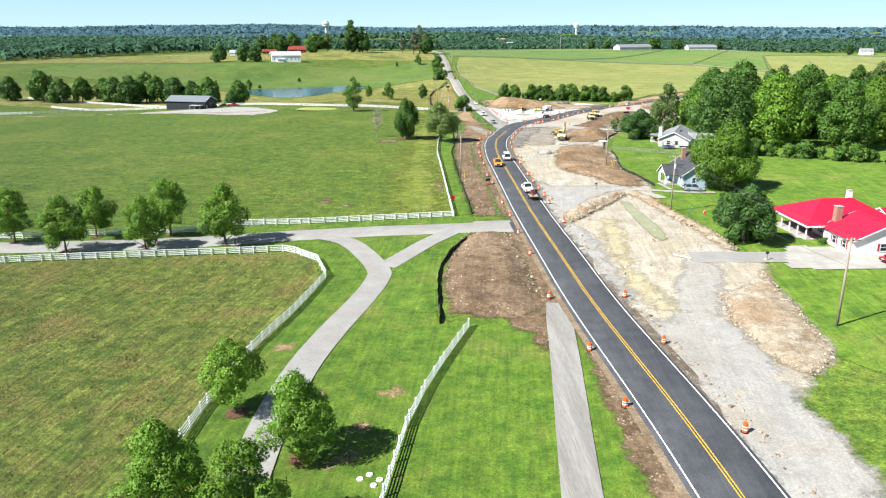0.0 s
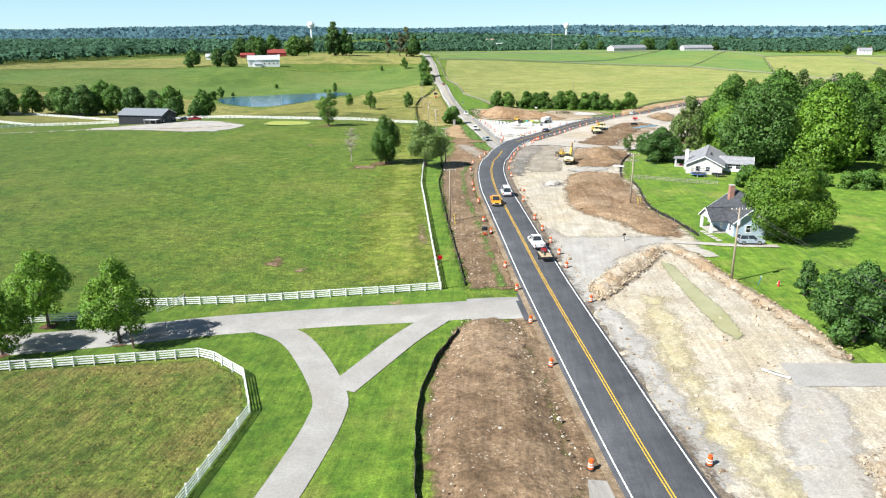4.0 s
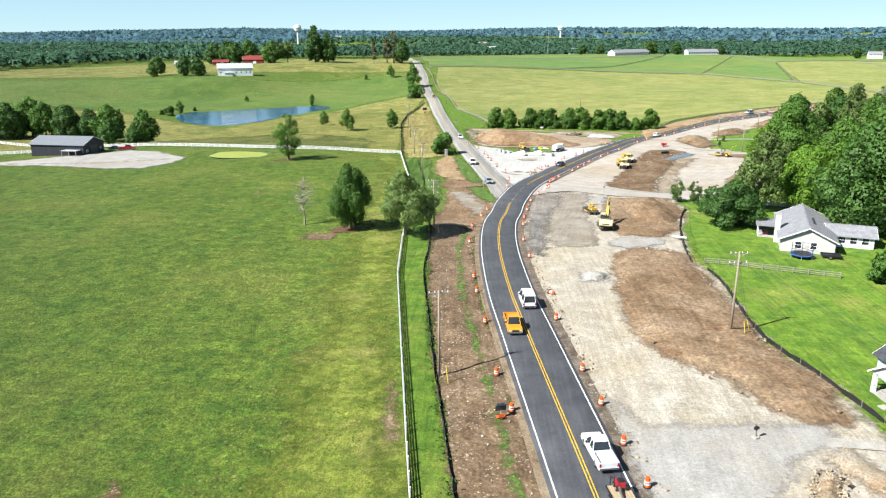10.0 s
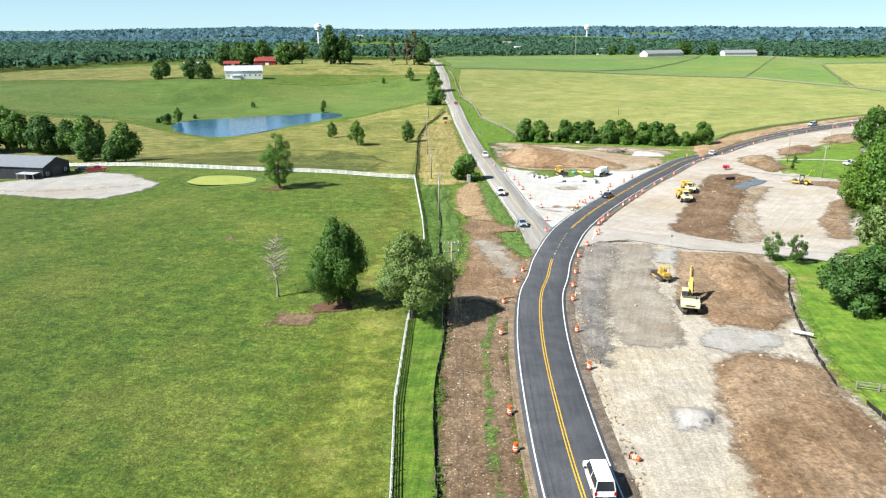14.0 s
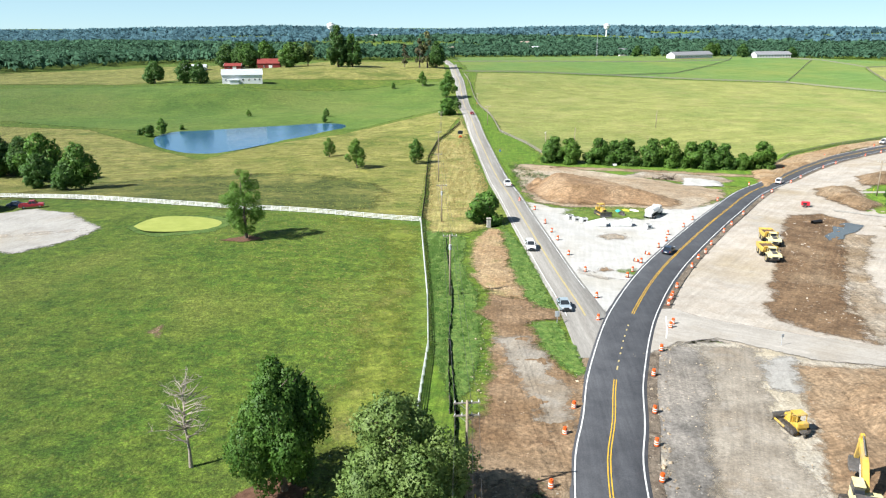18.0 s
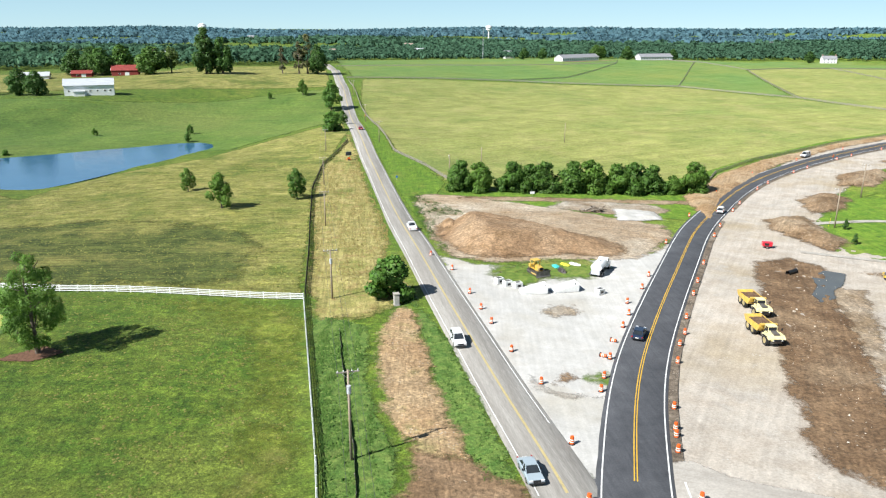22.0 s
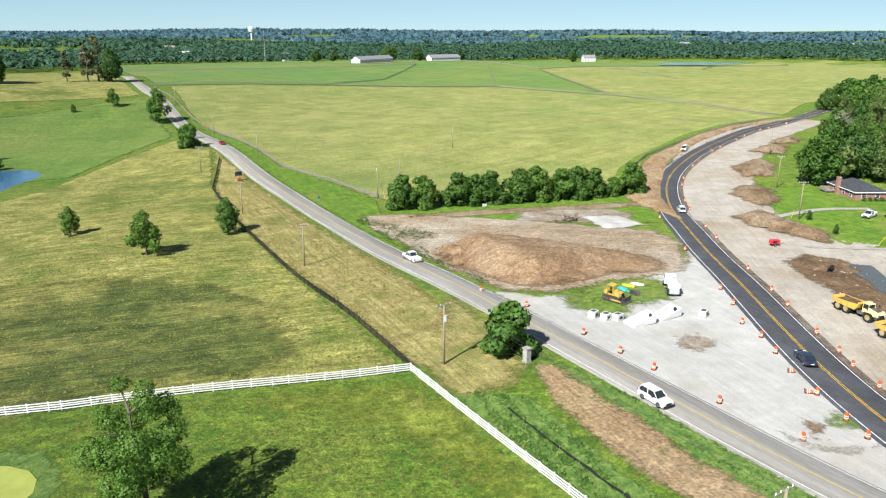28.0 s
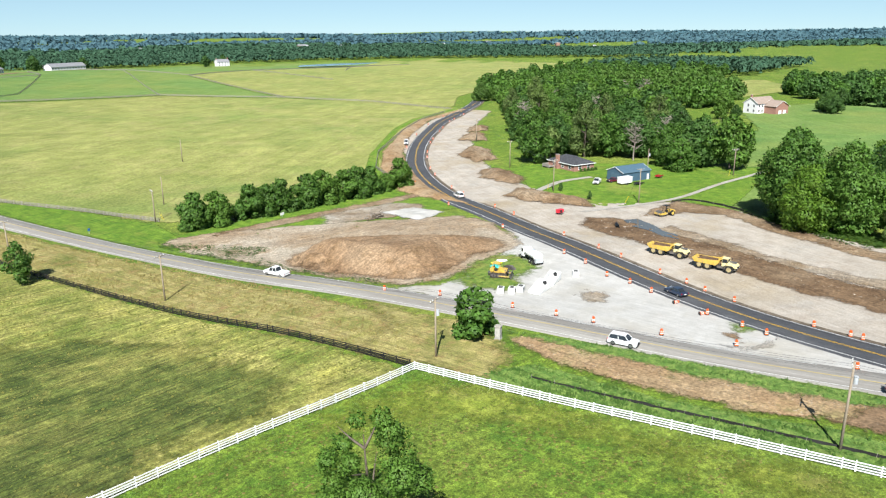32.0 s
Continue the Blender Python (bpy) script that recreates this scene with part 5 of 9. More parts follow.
sheet("mulch_ring", [(-30, 349), (-24, 347.5), (-20, 350), (-24, 353)], MULCH, "bare soil under the old tree", 0.12, 0.6, 0.6, category="soil")
for x, y, s in ((-9.5, 457, 1.12), (11.6, 469, 1.0), (-23.3, 489, 0.82)):
    tree("oval", x, y, "young oval tree standing in the meadow", s, x * 31 % 360, "meadow trees")
tree("shrub", 29.4, 369.5, "leafy dark bush beside a stone pillar at the road", 1.75, 40)
tree("shrub", 27.5, 600, "round dark bush at the roadside", 2.1, 90)
for x, y, s in ((34, 630, 0.8), (30.5, 696, 1.9)):
    tree("oval", x, y, "roadside tree beside the old road", s, x * 31 % 360)
for k, (x, y, s) in enumerate(((64.8, 477, 1.0), (70.6, 475, 0.95), (81, 472.5, 0.98), (86.5, 471, 0.9), (91, 469.5, 0.98), (100, 467, 1.0), (105.4, 466, 1.05), (113.5, 464, 0.95), (119, 463, 1.0), (125, 461.5, 0.92), (131.4, 460, 0.6), (138, 459, 1.02))):
    tree("hedge", x, y, "dense dark green tree in a hedge row", s, k * 77, "hedge trees")
# round the houses
tree("lime", 75.6, 167.6, "large bright green maple beside the blue house", 0.86, 10)
tree("dense", 59.6, 121, "broad dark green tree on the lawn", 1.0, 60)
tree("conifer", 62.5, 137.5, "narrow dark evergreen on the lawn", 0.9, 10)
tree("shrub", 90, 213, "big round bush beside the white house", 1.25, 30)
tree("dense", 81, 250.5, "wide dark green tree behind the silt fence", 1.22, 80, squash=0.82)
for x, y in ((81.3, 280.5), (84.6, 277.8)):
    tree("sparse", x, y, "small thin-crowned tree by the gravel lane", 0.55, x * 50 % 360, "lane trees")
for k, x in enumerate(np.arange(101, 150, 4.2)):
    tree("shrub", x, 215 - (x - 101) * 0.42 + (k % 3) * 0.8, "overgrown dark green hedge bush", 1.0 + 0.2 * math.sin(k * 2.1), k * 70, "overgrown hedge")


def wood(outline, spacing, kinds, label, group, seed, scale=(0.8, 1.15)):
    """Trees of a wood, one by one."""
    r = random.Random(seed)
    p = np.array(outline, float)
    lo, hi = p.min(0), p.max(0)
    count = 0
    for y in np.arange(lo[1], hi[1], spacing):
        for x in np.arange(lo[0], hi[0], spacing):
            a, b = x + r.uniform(-.42, .42) * spacing, y + r.uniform(-.42, .42) * spacing
            if inside_distance(np.array([a]), np.array([b]), p)[0] > 0:
                tree(r.choice(kinds), a, b, label, r.uniform(*scale), r.uniform(0, 360), group)
                count += 1
    return count


MIX = ["wood_a", "wood_a", "wood_b", "wood_b", "wood_b", "wood_c", "wood_d"]
wood([(118, 268), (128, 250), (165, 240), (225, 232), (270, 262), (225, 296), (180, 315), (146, 342), (134, 338), (123, 317), (117, 292)], 13.0, ["giant_mid", "giant_dark", "giant_lime", "feathery", "giant_mid", "giant_lime"], "tall leafy tree in the wood by the houses", "house wood", 5, (0.5, 1.0))
for key, x, y, s, note in (("giant_dark", 107, 243, 0.86, "huge dark spreading tree behind the white house"), ("giant_lime", 122, 236, 1.0, "tall lime-green tree behind the white house"), ("feathery", 96.5, 268, 0.95, "grey-green feathery tree at the wood's edge"),
                           ("giant_mid", 119, 257, 1.0, "tall full tree behind the white house"), ("giant_lime", 109, 268, 0.65, "bright green tree at the wood's edge"), ("giant_lime", 112.1, 278.2, 0.62, "lime-green tree beside the cream house"), ("giant_mid", 142, 228, 0.8, "broad green tree by the overgrown hedge")):
    tree(key, x, y, note, s, x * 13 % 360)
wood([(196, 434), (216, 446), (244, 465), (280, 492), (318, 512), (356, 526), (362, 500), (330, 440), (312, 406), (272, 384), (238, 368), (210, 363), (196, 375), (198, 387), (204, 396), (209, 409), (214, 420), (208, 437)], 12.6, MIX + ["wood_a", "wood_b", "feathery"], "leafy deciduous tree in the large wood", "large wood", 6, (0.62, 1.25))

def wood_mass(outline, spacing, keys, label, seed, scale):
    """A distant stand of leafy crowns that nobody could count, one mesh for each leaf colour."""
    r = random.Random(seed)
    p = np.array(outline, float)
    lo, hi = p.min(0), p.max(0)
    spots = {k: [] for k in keys}
    for y in np.arange(lo[1], hi[1], spacing):
        for x in np.arange(lo[0], hi[0], spacing):
            a, b = x + r.uniform(-.42, .42) * spacing, y + r.uniform(-.42, .42) * spacing
            if inside_distance(np.array([a]), np.array([b]), p)[0] > 0:
                spots[r.choice(keys)].append((a, b, r.uniform(*scale), r.uniform(0, 6.28)))
    for key, found in spots.items():
        crown = TREE_KINDS[key][1]
        v0, f0, n0 = CROWN_DATA[crown]
        vs, fs, ns = [], [], []
        for i, (a, b, k, t) in enumerate(found):
            c, q = math.cos(t), math.sin(t)
            turn = np.array([(c, q, 0), (-q, c, 0), (0, 0, 1)])
            vs.append(v0 @ turn * k + np.array([a, b, land(a, b)]))
            ns.append(n0 @ turn)
            fs.append(f0 + i * len(v0))
        me = bpy.data.meshes.new("woodland")
        me.from_pydata(np.concatenate(vs).tolist(), [], np.concatenate(fs).tolist())
        me.materials.append(crown.materials[0])
        soft_normals(me, np.concatenate(ns))
        tagged(new("woodland", me), label, "woods", kind="stuff")


tree_kind("wood_e", 14.0, 1.0, 7.6, 0.36, 1100, 1.6, LEAF_MID, 16, 0.8, single=True)
tree_kind("wood_f", 13.0, 1.0, 7.4, 0.36, 1100, 1.6, LEAF_DARK, 16, 0.8, single=True)
wood_mass([(366, 534), (420, 560), (500, 500), (395, 432), (314, 406), (332, 440), (354, 500)], 12.6, ["wood_e", "wood_f"], "dense leafy back of the large wood", 17, (0.8, 1.2))
wood_mass([(440, 590), (520, 620), (640, 640), (760, 640), (760, 450), (640, 570), (500, 606)], 16, ["wood_e", "wood_f"], "dense leafy woodland beyond the curve", 18, (0.8, 1.2))
wood_mass([(350, 505), (420, 570), (500, 600), (620, 560), (640, 470), (520, 410), (440, 412), (400, 420), (440, 460)], 15, ["wood_e", "wood_f"], "dense leafy woodland behind the villa", 11, (0.8, 1.25))
wood_mass([(440, 310), (540, 385), (640, 400), (690, 330), (600, 250), (500, 250)], 16, ["wood_e", "wood_f"], "dense leafy woodland beyond the pasture", 12, (0.8, 1.2))
# trees of the far farm, the pond and the barn yard
for k, (x, y, key, s) in enumerate(((-210, 465, "wood_b", .8), (-198, 468, "wood_a", .75), (-178, 466, "wood_b", .85), (-167, 462, "wood_b", .9), (-152, 466, "wood_a", .8), (-144, 468, "wood_b", .8), (-129, 460, "wood_b", .75),
                                   (-116, 448, "wood_a", .8), (-111, 435, "wood_b", .6), (-139, 460, "wood_b", .85), (-160, 470, "wood_a", .9), (-186, 472, "wood_b", .8), (-94, 427, "wood_a", .7), (-97, 424, "wood_b", .5), (-222, 470, "wood_a", .9),
                                   (-230, 480, "poplar", .75), (-245, 476, "wood_b", .8))):
    tree(key, x, y, "dark leafy tree in the belt behind the dark barn", s * 1.3, k * 53, "barn trees")
for k, (x, y, key, s, q) in enumerate(((-178, 739, "wood_b", 1.1, 1), (-153, 730, "wood_b", 1.1, 1), (-141, 722, "wood_b", 1.0, 1), (-137, 858, "wood_b", 1.45, 1), (-145, 866, "wood_b", 1.5, 1), (-128, 884, "wood_a", 1.4, 1),
                                      (-99, 850, "wood_b", 1.8, .8), (-104, 862, "wood_a", 1.2, 1), (-86.5, 860, "wood_d", 1.6, 1), (-57, 835, "poplar", 1.75, 1), (-45, 834, "poplar", 1.4, 1), (-160, 872, "wood_b", 1.4, 1),
                                      (-1.6, 860, "thin", 1.05, 1), (11.5, 860, "thin", 1.3, 1), (18.3, 861, "thin", 1.6, 1), (26.4, 859, "wood_b", 1.15, 1.4), (-7, 731, "oval", .5, 1), (14, 737, "oval", 1.1, 1))):
    tree(key, x, y, "tall tree near the hill farm", s, k * 67, "hill trees", squash=q)
for k, (x, y, key, s) in enumerate(((-121, 562, "shrub", 1.3), (-117, 570, "oval", .9), (-112, 585, "shrub", .6), (-88, 633, "oval", .45), (-42.5, 632, "oval", .55), (-41, 612, "oval", .55), (-127, 566, "shrub", .7))):
    tree(key, x, y, "small tree or bush beside the pond", s, k * 41, "pond trees")
for k, (x, y, key, s) in enumerate(((288, 352, "shrub", 1.3), (418, 345, "dense", 1.0), (428, 350, "dense", 1.1), (440, 352, "conifer", 1.6), (455, 350, "wood_b", .8), (395, 402, "wood_a", .9), (380, 392, "wood_b", .5), (470, 345, "wood_b", .8), (368, 398, "wood_a", .5),
                                   (300, 1200, "wood_b", 1.0), (330, 1215, "wood_b", 1.0), (395, 1190, "wood_b", 1.3), (404, 1192, "wood_a", 1.1), (428, 1165, "wood_b", 1.2), (500, 1180, "wood_b", 1.0), (765, 1262, "wood_b", 1.2), (800, 1260, "wood_b", 1.2), (404.8, 570.5, "wood_b", .95), (413.8, 566.5, "wood_a", .6))):
    tree(key, x, y, "leafy tree standing near the far buildings", s, k * 37, "far trees")


def fields_between(x, y):
    """Open farmland between distant woods: above 0 where trees stand."""
    return np.sin(x / 190 + 1.7 * np.sin(y / 330)) + 0.9 * np.sin(y / 95 + 1.9 * np.sin(x / 410) + 1.0) + 0.5 * np.sin((x + 1.6 * y) / 140)


def far_wood(name, outline, spacing, label, seed, mat, height=(9, 15), gaps=0.0, leaves=34, bulk=0.4, open_land=None):
    """Distant woodland: many uneven crowns of small leaf masses in one mesh."""
    r = np.random.default_rng(seed)
    p = np.array(outline, float)
    lo, hi = p.min(0), p.max(0)
    X, Y = np.meshgrid(np.arange(lo[0], hi[0], spacing), np.arange(lo[1], hi[1], spacing))
    X = X.ravel() + r.uniform(-.45, .45, X.size) * spacing
    Y = Y.ravel() + r.uniform(-.45, .45, Y.size) * spacing
    ok = (inside_distance(X, Y, p) > 0) & (r.uniform(size=X.size) > gaps)
    if open_land is not None:
        ok &= fields_between(X, Y) + r.normal(0, 0.35, X.size) > open_land
    X, Y = X[ok], Y[ok]
    H = r.uniform(*height, len(X))
    R = np.maximum(H * 0.4, spacing * 0.5)
    Z = lands(X, Y)
    n = len(X)
    d = r.normal(size=(n, leaves, 3))
    d[..., 2] = np.abs(d[..., 2]) - 0.25
    d /= np.linalg.norm(d, axis=2)[..., None]
    lump = 1 + 0.25 * np.sin(d[..., 0] * 4 + H[:, None] * 9) * np.sin(d[..., 1] * 5 + H[:, None] * 5)
    c = np.stack([X, Y, Z + H * 0.52], -1)[:, None] + d * np.stack([R, R, H * 0.48], -1)[:, None] * (lump * r.uniform(0.72, 1.0, (n, leaves)))[..., None]
    c, d = c.reshape(-1, 3), d.reshape(-1, 3)
    nrm = d * 0.9 + r.normal(size=d.shape) * 0.3 + np.array([0, 0, 0.2])
    nrm /= np.linalg.norm(nrm, axis=1)[:, None]
    u = np.cross(nrm, r.normal(size=d.shape))
    u /= np.linalg.norm(u, axis=1)[:, None]
    w = np.cross(nrm, u)
    size = np.repeat(R, leaves)[:, None] * bulk * r.uniform(0.6, 1.3, (len(c), 1))
    v = np.stack([c - u * size, c + u * size, c + w * size * 1.3], 1).reshape(-1, 3)
    me = bpy.data.meshes.new(name)
    me.from_pydata(v.tolist(), [], np.arange(len(v)).reshape(-1, 3).tolist())
    soft_normals(me, np.repeat(d * 0.6 + nrm * 0.3 + np.array([0, 0, 0.7]), 3, 0))
    me.materials.append(mat)
    return tagged(new(name, me), label, "woods", kind="stuff")


far_wood("far_woods", [(760, 640), (1100, 620), (1100, 420), (760, 440)], 12, "woodland belt beyond the fields", 13, LEAF_FAR_HAZED, (10, 15), 0.1)
far_wood("far_woods", [(-900, 1060), (-300, 960), (-60, 1060), (60, 1120), (60, 1500), (-900, 1700)], 12, "broad belt of distant woods beyond the hill", 14, LEAF_FAR_HAZED, (10, 16), 0.1)
far_wood("tree_row", [(560, 1480), (780, 1440), (1000, 1350), (1090, 1230), (1130, 1080), (1150, 1085), (1110, 1240), (1010, 1375), (790, 1462), (560, 1500)], 12, "row of trees along the far paddocks", 18, LEAF_FAR_HAZED, (10, 16), 0.3)
far_wood("far_woods", [(-1500, 700), (-420, 820), (-300, 960), (-900, 1200), (-1500, 1400)], 14, "distant woods beyond the dry hill", 15, LEAF_FAR_HAZED, (10, 16), 0.15)
far_wood("far_woods", [(60, 1450), (420, 1440), (800, 1330), (1150, 1080), (1500, 700), (1800, 900), (1300, 1500), (700, 1800), (60, 1900)], 12, "long belt of distant woods beyond the paddocks", 16, LEAF_FAR_HAZED, (10, 15), 0.1)
# outer rings take the bluest leaves, haze by colour alone
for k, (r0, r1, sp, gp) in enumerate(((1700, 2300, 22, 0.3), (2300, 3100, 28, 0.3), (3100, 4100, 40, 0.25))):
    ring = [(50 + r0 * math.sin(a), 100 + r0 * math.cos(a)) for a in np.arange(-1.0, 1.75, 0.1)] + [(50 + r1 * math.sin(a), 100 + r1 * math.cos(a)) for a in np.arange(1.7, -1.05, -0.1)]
    far_wood("far_woods", ring, sp, "rolling woodland towards the horizon, haze blue in its leaf colour", 20 + k, LEAF_HORIZON_HAZED if k else LEAF_FAR_HAZED, (9, 12) if k else (9, 13), 0.1, 18 if k else 24, 0.5, -0.35 if k < 2 else -0.8)


# ---------------------------------------------------------------- grass clumps and loose stones
def clumps(name, outline, density, height, mat, label, seed, width=0.5, avoid=()):
    """Tufts of grass and weeds: three crossed, leaning blades each, in one mesh."""
    r = np.random.default_rng(seed)
    p = np.array(outline, float)
    lo, hi = p.min(0), p.max(0)
    n = int((hi - lo).prod() * density)
    x, y = r.uniform(lo[0], hi[0], n), r.uniform(lo[1], hi[1], n)
    patchy = np.sin(x * 0.21 + 3 * np.sin(y * 0.07)) * np.sin(y * 0.17 + 2 * np.sin(x * 0.09)) + r.normal(0, 0.45, n)
    ok = (inside_distance(x, y, p) > 0.2) & (patchy > -0.25)
    for other in avoid:
        ok &= inside_distance(x, y, np.array(other, float)) < -0.3
    x, y = x[ok], y[ok]
    z = lands(x, y) + 0.04
    n = len(x)
    out = []
    for k in range(3):
        c = np.stack([x + r.normal(0, width * 0.5, n), y + r.normal(0, width * 0.5, n), z + height * r.uniform(0.15, 1.0, n)], -1)
        nrm = r.normal(size=(n, 3)) * 0.2 + np.array([0, 0, 1.0])
        nrm /= np.linalg.norm(nrm, axis=1)[:, None]
        u = np.cross(nrm, r.normal(size=(n, 3)))
        u /= np.linalg.norm(u, axis=1)[:, None]
        w = np.cross(nrm, u)
        s = (width * r.uniform(0.5, 1.3, n))[:, None]
        out.append(np.stack([c - u * s * 0.5, c - w * s * 0.22, c + u * s * 0.5, c + w * s * 0.22], 1))
    v = np.concatenate(out).reshape(-1, 3)
    me = bpy.data.meshes.new(name)
    me.from_pydata(v.tolist(), [], np.arange(len(v)).reshape(-1, 4).tolist())
    me.materials.append(mat)
    soft_normals(me, np.tile(np.array([[0.0, 0.0, 1.0]]), (len(v), 1)))
    return tagged(new(name, me), label, "grass", kind="stuff")


def tussocks(name, outline, density, height, width, mat, label, seed, along=0.0, avoid=()):
    """Uneven grass: every tussock is a small pointed mound of its own; they stand thicker in bands along a direction."""
    r = np.random.default_rng(seed)
    p = np.array(outline, float)
    lo, hi = p.min(0), p.max(0)
    n = int((hi - lo).prod() * density)
    x, y = r.uniform(lo[0], hi[0], n), r.uniform(lo[1], hi[1], n)
    c, q = math.cos(radians(along)), math.sin(radians(along))
    run, off = x * c + y * q, -x * q + y * c
    band = np.sin(off * 2.3 + 1.5 * np.sin(run * 0.11) + 0.8 * np.sin(run * 0.37)) + 0.8 * np.sin(off * 0.71 + np.sin(run * 0.07)) + 0.6 * np.sin(run * 0.31 + 2 * np.sin(off * 0.23))
    ok = (inside_distance(x, y, p) > 0.2) & (band + r.normal(0, 0.7, n) > 0)
    for other in avoid:
        ok &= inside_distance(x, y, np.array(other, float)) < -0.3
    x, y = x[ok], y[ok]
    n = len(x)
    base = np.stack([x, y, lands(x, y) + 0.02], -1)
    tall = height * r.lognormal(-0.1, 0.35, n)
    wide = width * r.uniform(0.5, 1.2, n)
    turn = r.uniform(0, 6.283, n)
    ring, nrm = [], []
    for k in range(5):
        a = turn + k * 1.2566 + r.uniform(-0.3, 0.3, n)
        out = np.stack([np.cos(a), np.sin(a), np.zeros(n)], -1)
        ring.append(base + out * (wide * r.uniform(0.6, 1.2, n))[:, None] - np.array([0, 0, 0.03]))
        nrm.append(out * 0.5 + np.array([0, 0, 0.8]))
    lean = r.normal(0, 0.25, (n, 3)) * wide[:, None]
    lean[:, 2] = tall
    v = np.stack(ring + [base + lean], 1).reshape(-1, 3)
    ns = np.stack(nrm + [np.tile(np.array([[0, 0, 1.0]]), (n, 1))], 1).reshape(-1, 3)
    f = (np.arange(n)[:, None, None] * 6 + np.array([(k, (k + 1) % 5, 5) for k in range(5)])[None]).reshape(-1, 3)
    me = bpy.data.meshes.new(name)
    me.from_pydata(v.tolist(), [], f.tolist())
    me.materials.append(mat)
    soft_normals(me, ns)
    return tagged(new(name, me), label, "grass", kind="stuff")


TUFT = leaf_mat("pasture_tufts", (0.104, 0.160, 0.022), (0.172, 0.214, 0.040), -0.16)
TUFT_DRY = leaf_mat("dry_tufts", (0.190, 0.188, 0.044), (0.280, 0.255, 0.080), -0.2)
TUFT_WEED = leaf_mat("weed_tufts", (0.058, 0.140, 0.022), (0.118, 0.208, 0.040), -0.22)
TUFT_GOLD = leaf_mat("golden_tufts", (0.255, 0.215, 0.062), (0.370, 0.300, 0.115), -0.2)
TUFT_OLIVE = leaf_mat("olive_tufts", (0.092, 0.112, 0.022), (0.180, 0.172, 0.048))
PASTURE_LINE = [(-70, 150), (9.5, 149), (9.5, 228), (13, 290), (13.5, 370), (-30, 380), (-60, 372), (-60, 250)]
ALGAE_SPOT = [[(-54, 356), (-32, 356), (-32, 373), (-54, 373)]]
MEADOW_LINE = [(-90, 400), (-30, 383), (13, 374), (15, 480), (20, 526), (-20, 555), (-60, 520), (-72, 490)]
TUFT_SEED = leaf_mat("seed_head_tufts", (0.150, 0.140, 0.036), (0.235, 0.190, 0.070), -0.3)
PADDOCK_LINE = [(-75, 62), (-22, 52), (-21.8, 64.5), (-19.2, 83), (-13.9, 113), (-16.4, 122), (-21, 127.6), (-43, 126), (-63, 123.6), (-75, 121)]
tussocks("pasture_grass", PASTURE_LINE, 2.6, 0.09, 0.26, TUFT, "uneven grazed pasture grass in low tussocks", 40, -14, ALGAE_SPOT)
tussocks("pasture_weeds", [(-12, 150), (9, 150), (9, 228), (12.6, 290), (13, 369), (-30, 378), (-34, 350), (-12, 330), (0, 290), (-6, 220)], 1.2, 0.09, 0.24, TUFT_DRY, "yellowing tufts along the pasture fence", 41, -14, ALGAE_SPOT)
tussocks("paddock_grass", PADDOCK_LINE, 3.4, 0.2, 0.28, TUFT_OLIVE, "rough olive paddock grass in rows", 42, 80)
tussocks("paddock_seed_heads", PADDOCK_LINE, 2.0, 0.22, 0.2, TUFT_SEED, "brown seed heads above the paddock grass", 43, 80)
tussocks("meadow_tufts", MEADOW_LINE, 2.2, 0.2, 0.36, TUFT_DRY, "tall dry meadow grass", 44, -10)
tussocks("meadow_weeds", MEADOW_LINE, 1.6, 0.18, 0.36, TUFT_OLIVE, "green grass in the dry meadow", 45, -12)
tussocks("verge_tufts", [(15.5, 374), (28, 374), (35, 420), (35.5, 540), (22, 528), (16.5, 470)], 3.0, 0.35, 0.3, TUFT_GOLD, "tall golden verge grass", 46, 85)
tussocks("weed_tufts", [(17, 362), (23.4, 357), (23.8, 351), (22.2, 341), (22.6, 324), (24, 318), (22.6, 309), (23.4, 303), (22, 289), (19.6, 280), (17.6, 278), (15.6, 292), (15, 362)], 26.0, 0.34, 0.25, TUFT_WEED, "rank green weeds along the silt fence", 47, 85)
tussocks("verge_weeds", [(33.2, 367), (36.2, 350), (36.4, 332), (36.2, 314.8), (35.6, 308.6), (32.2, 309.6), (31, 321), (31.3, 335), (32, 343.7), (32.3, 358)], 14.0, 0.3, 0.22, TUFT_WEED, "tall weeds on the road verge", 48, 85)
tussocks("verge_weeds", [(31.2, 303.8), (35.4, 303), (36.2, 293), (36.4, 286), (34.8, 284.6), (32.4, 289.3), (31.2, 296)], 14.0, 0.3, 0.22, TUFT_WEED, "tall weeds on the island at the junction", 58, 85)
clumps("strip_weeds", [(18.4, 150), (20.6, 150), (20.8, 214), (27, 262), (25.5, 263), (18.6, 215), (18.2, 180)], 0.7, 0.35, TUFT_WEED, "weeds sprouting from the bare strip", 49, 0.4)
clumps("fence_weeds", [(12.9, 150), (14.6, 150), (14.8, 192), (15.4, 220), (18, 250), (16.4, 250), (13.8, 220), (12.8, 192)], 5.0, 0.5, TUFT_WEED, "long grass against the silt fence", 50, 0.4)
clumps("bank_weeds", [(44, 400), (47, 400), (46, 424), (52, 442), (60, 442), (50, 474), (46, 470), (44, 430)], 3.0, 0.5, TUFT_WEED, "weeds beside the old road", 51, 0.5)
clumps("triangle_weeds", [(50, 381), (54, 387), (64, 391), (74, 389), (78, 382), (70, 376), (62, 377), (55, 373)], 1.5, 0.35, TUFT_OLIVE, "weeds round the parked machines", 52, 0.4)
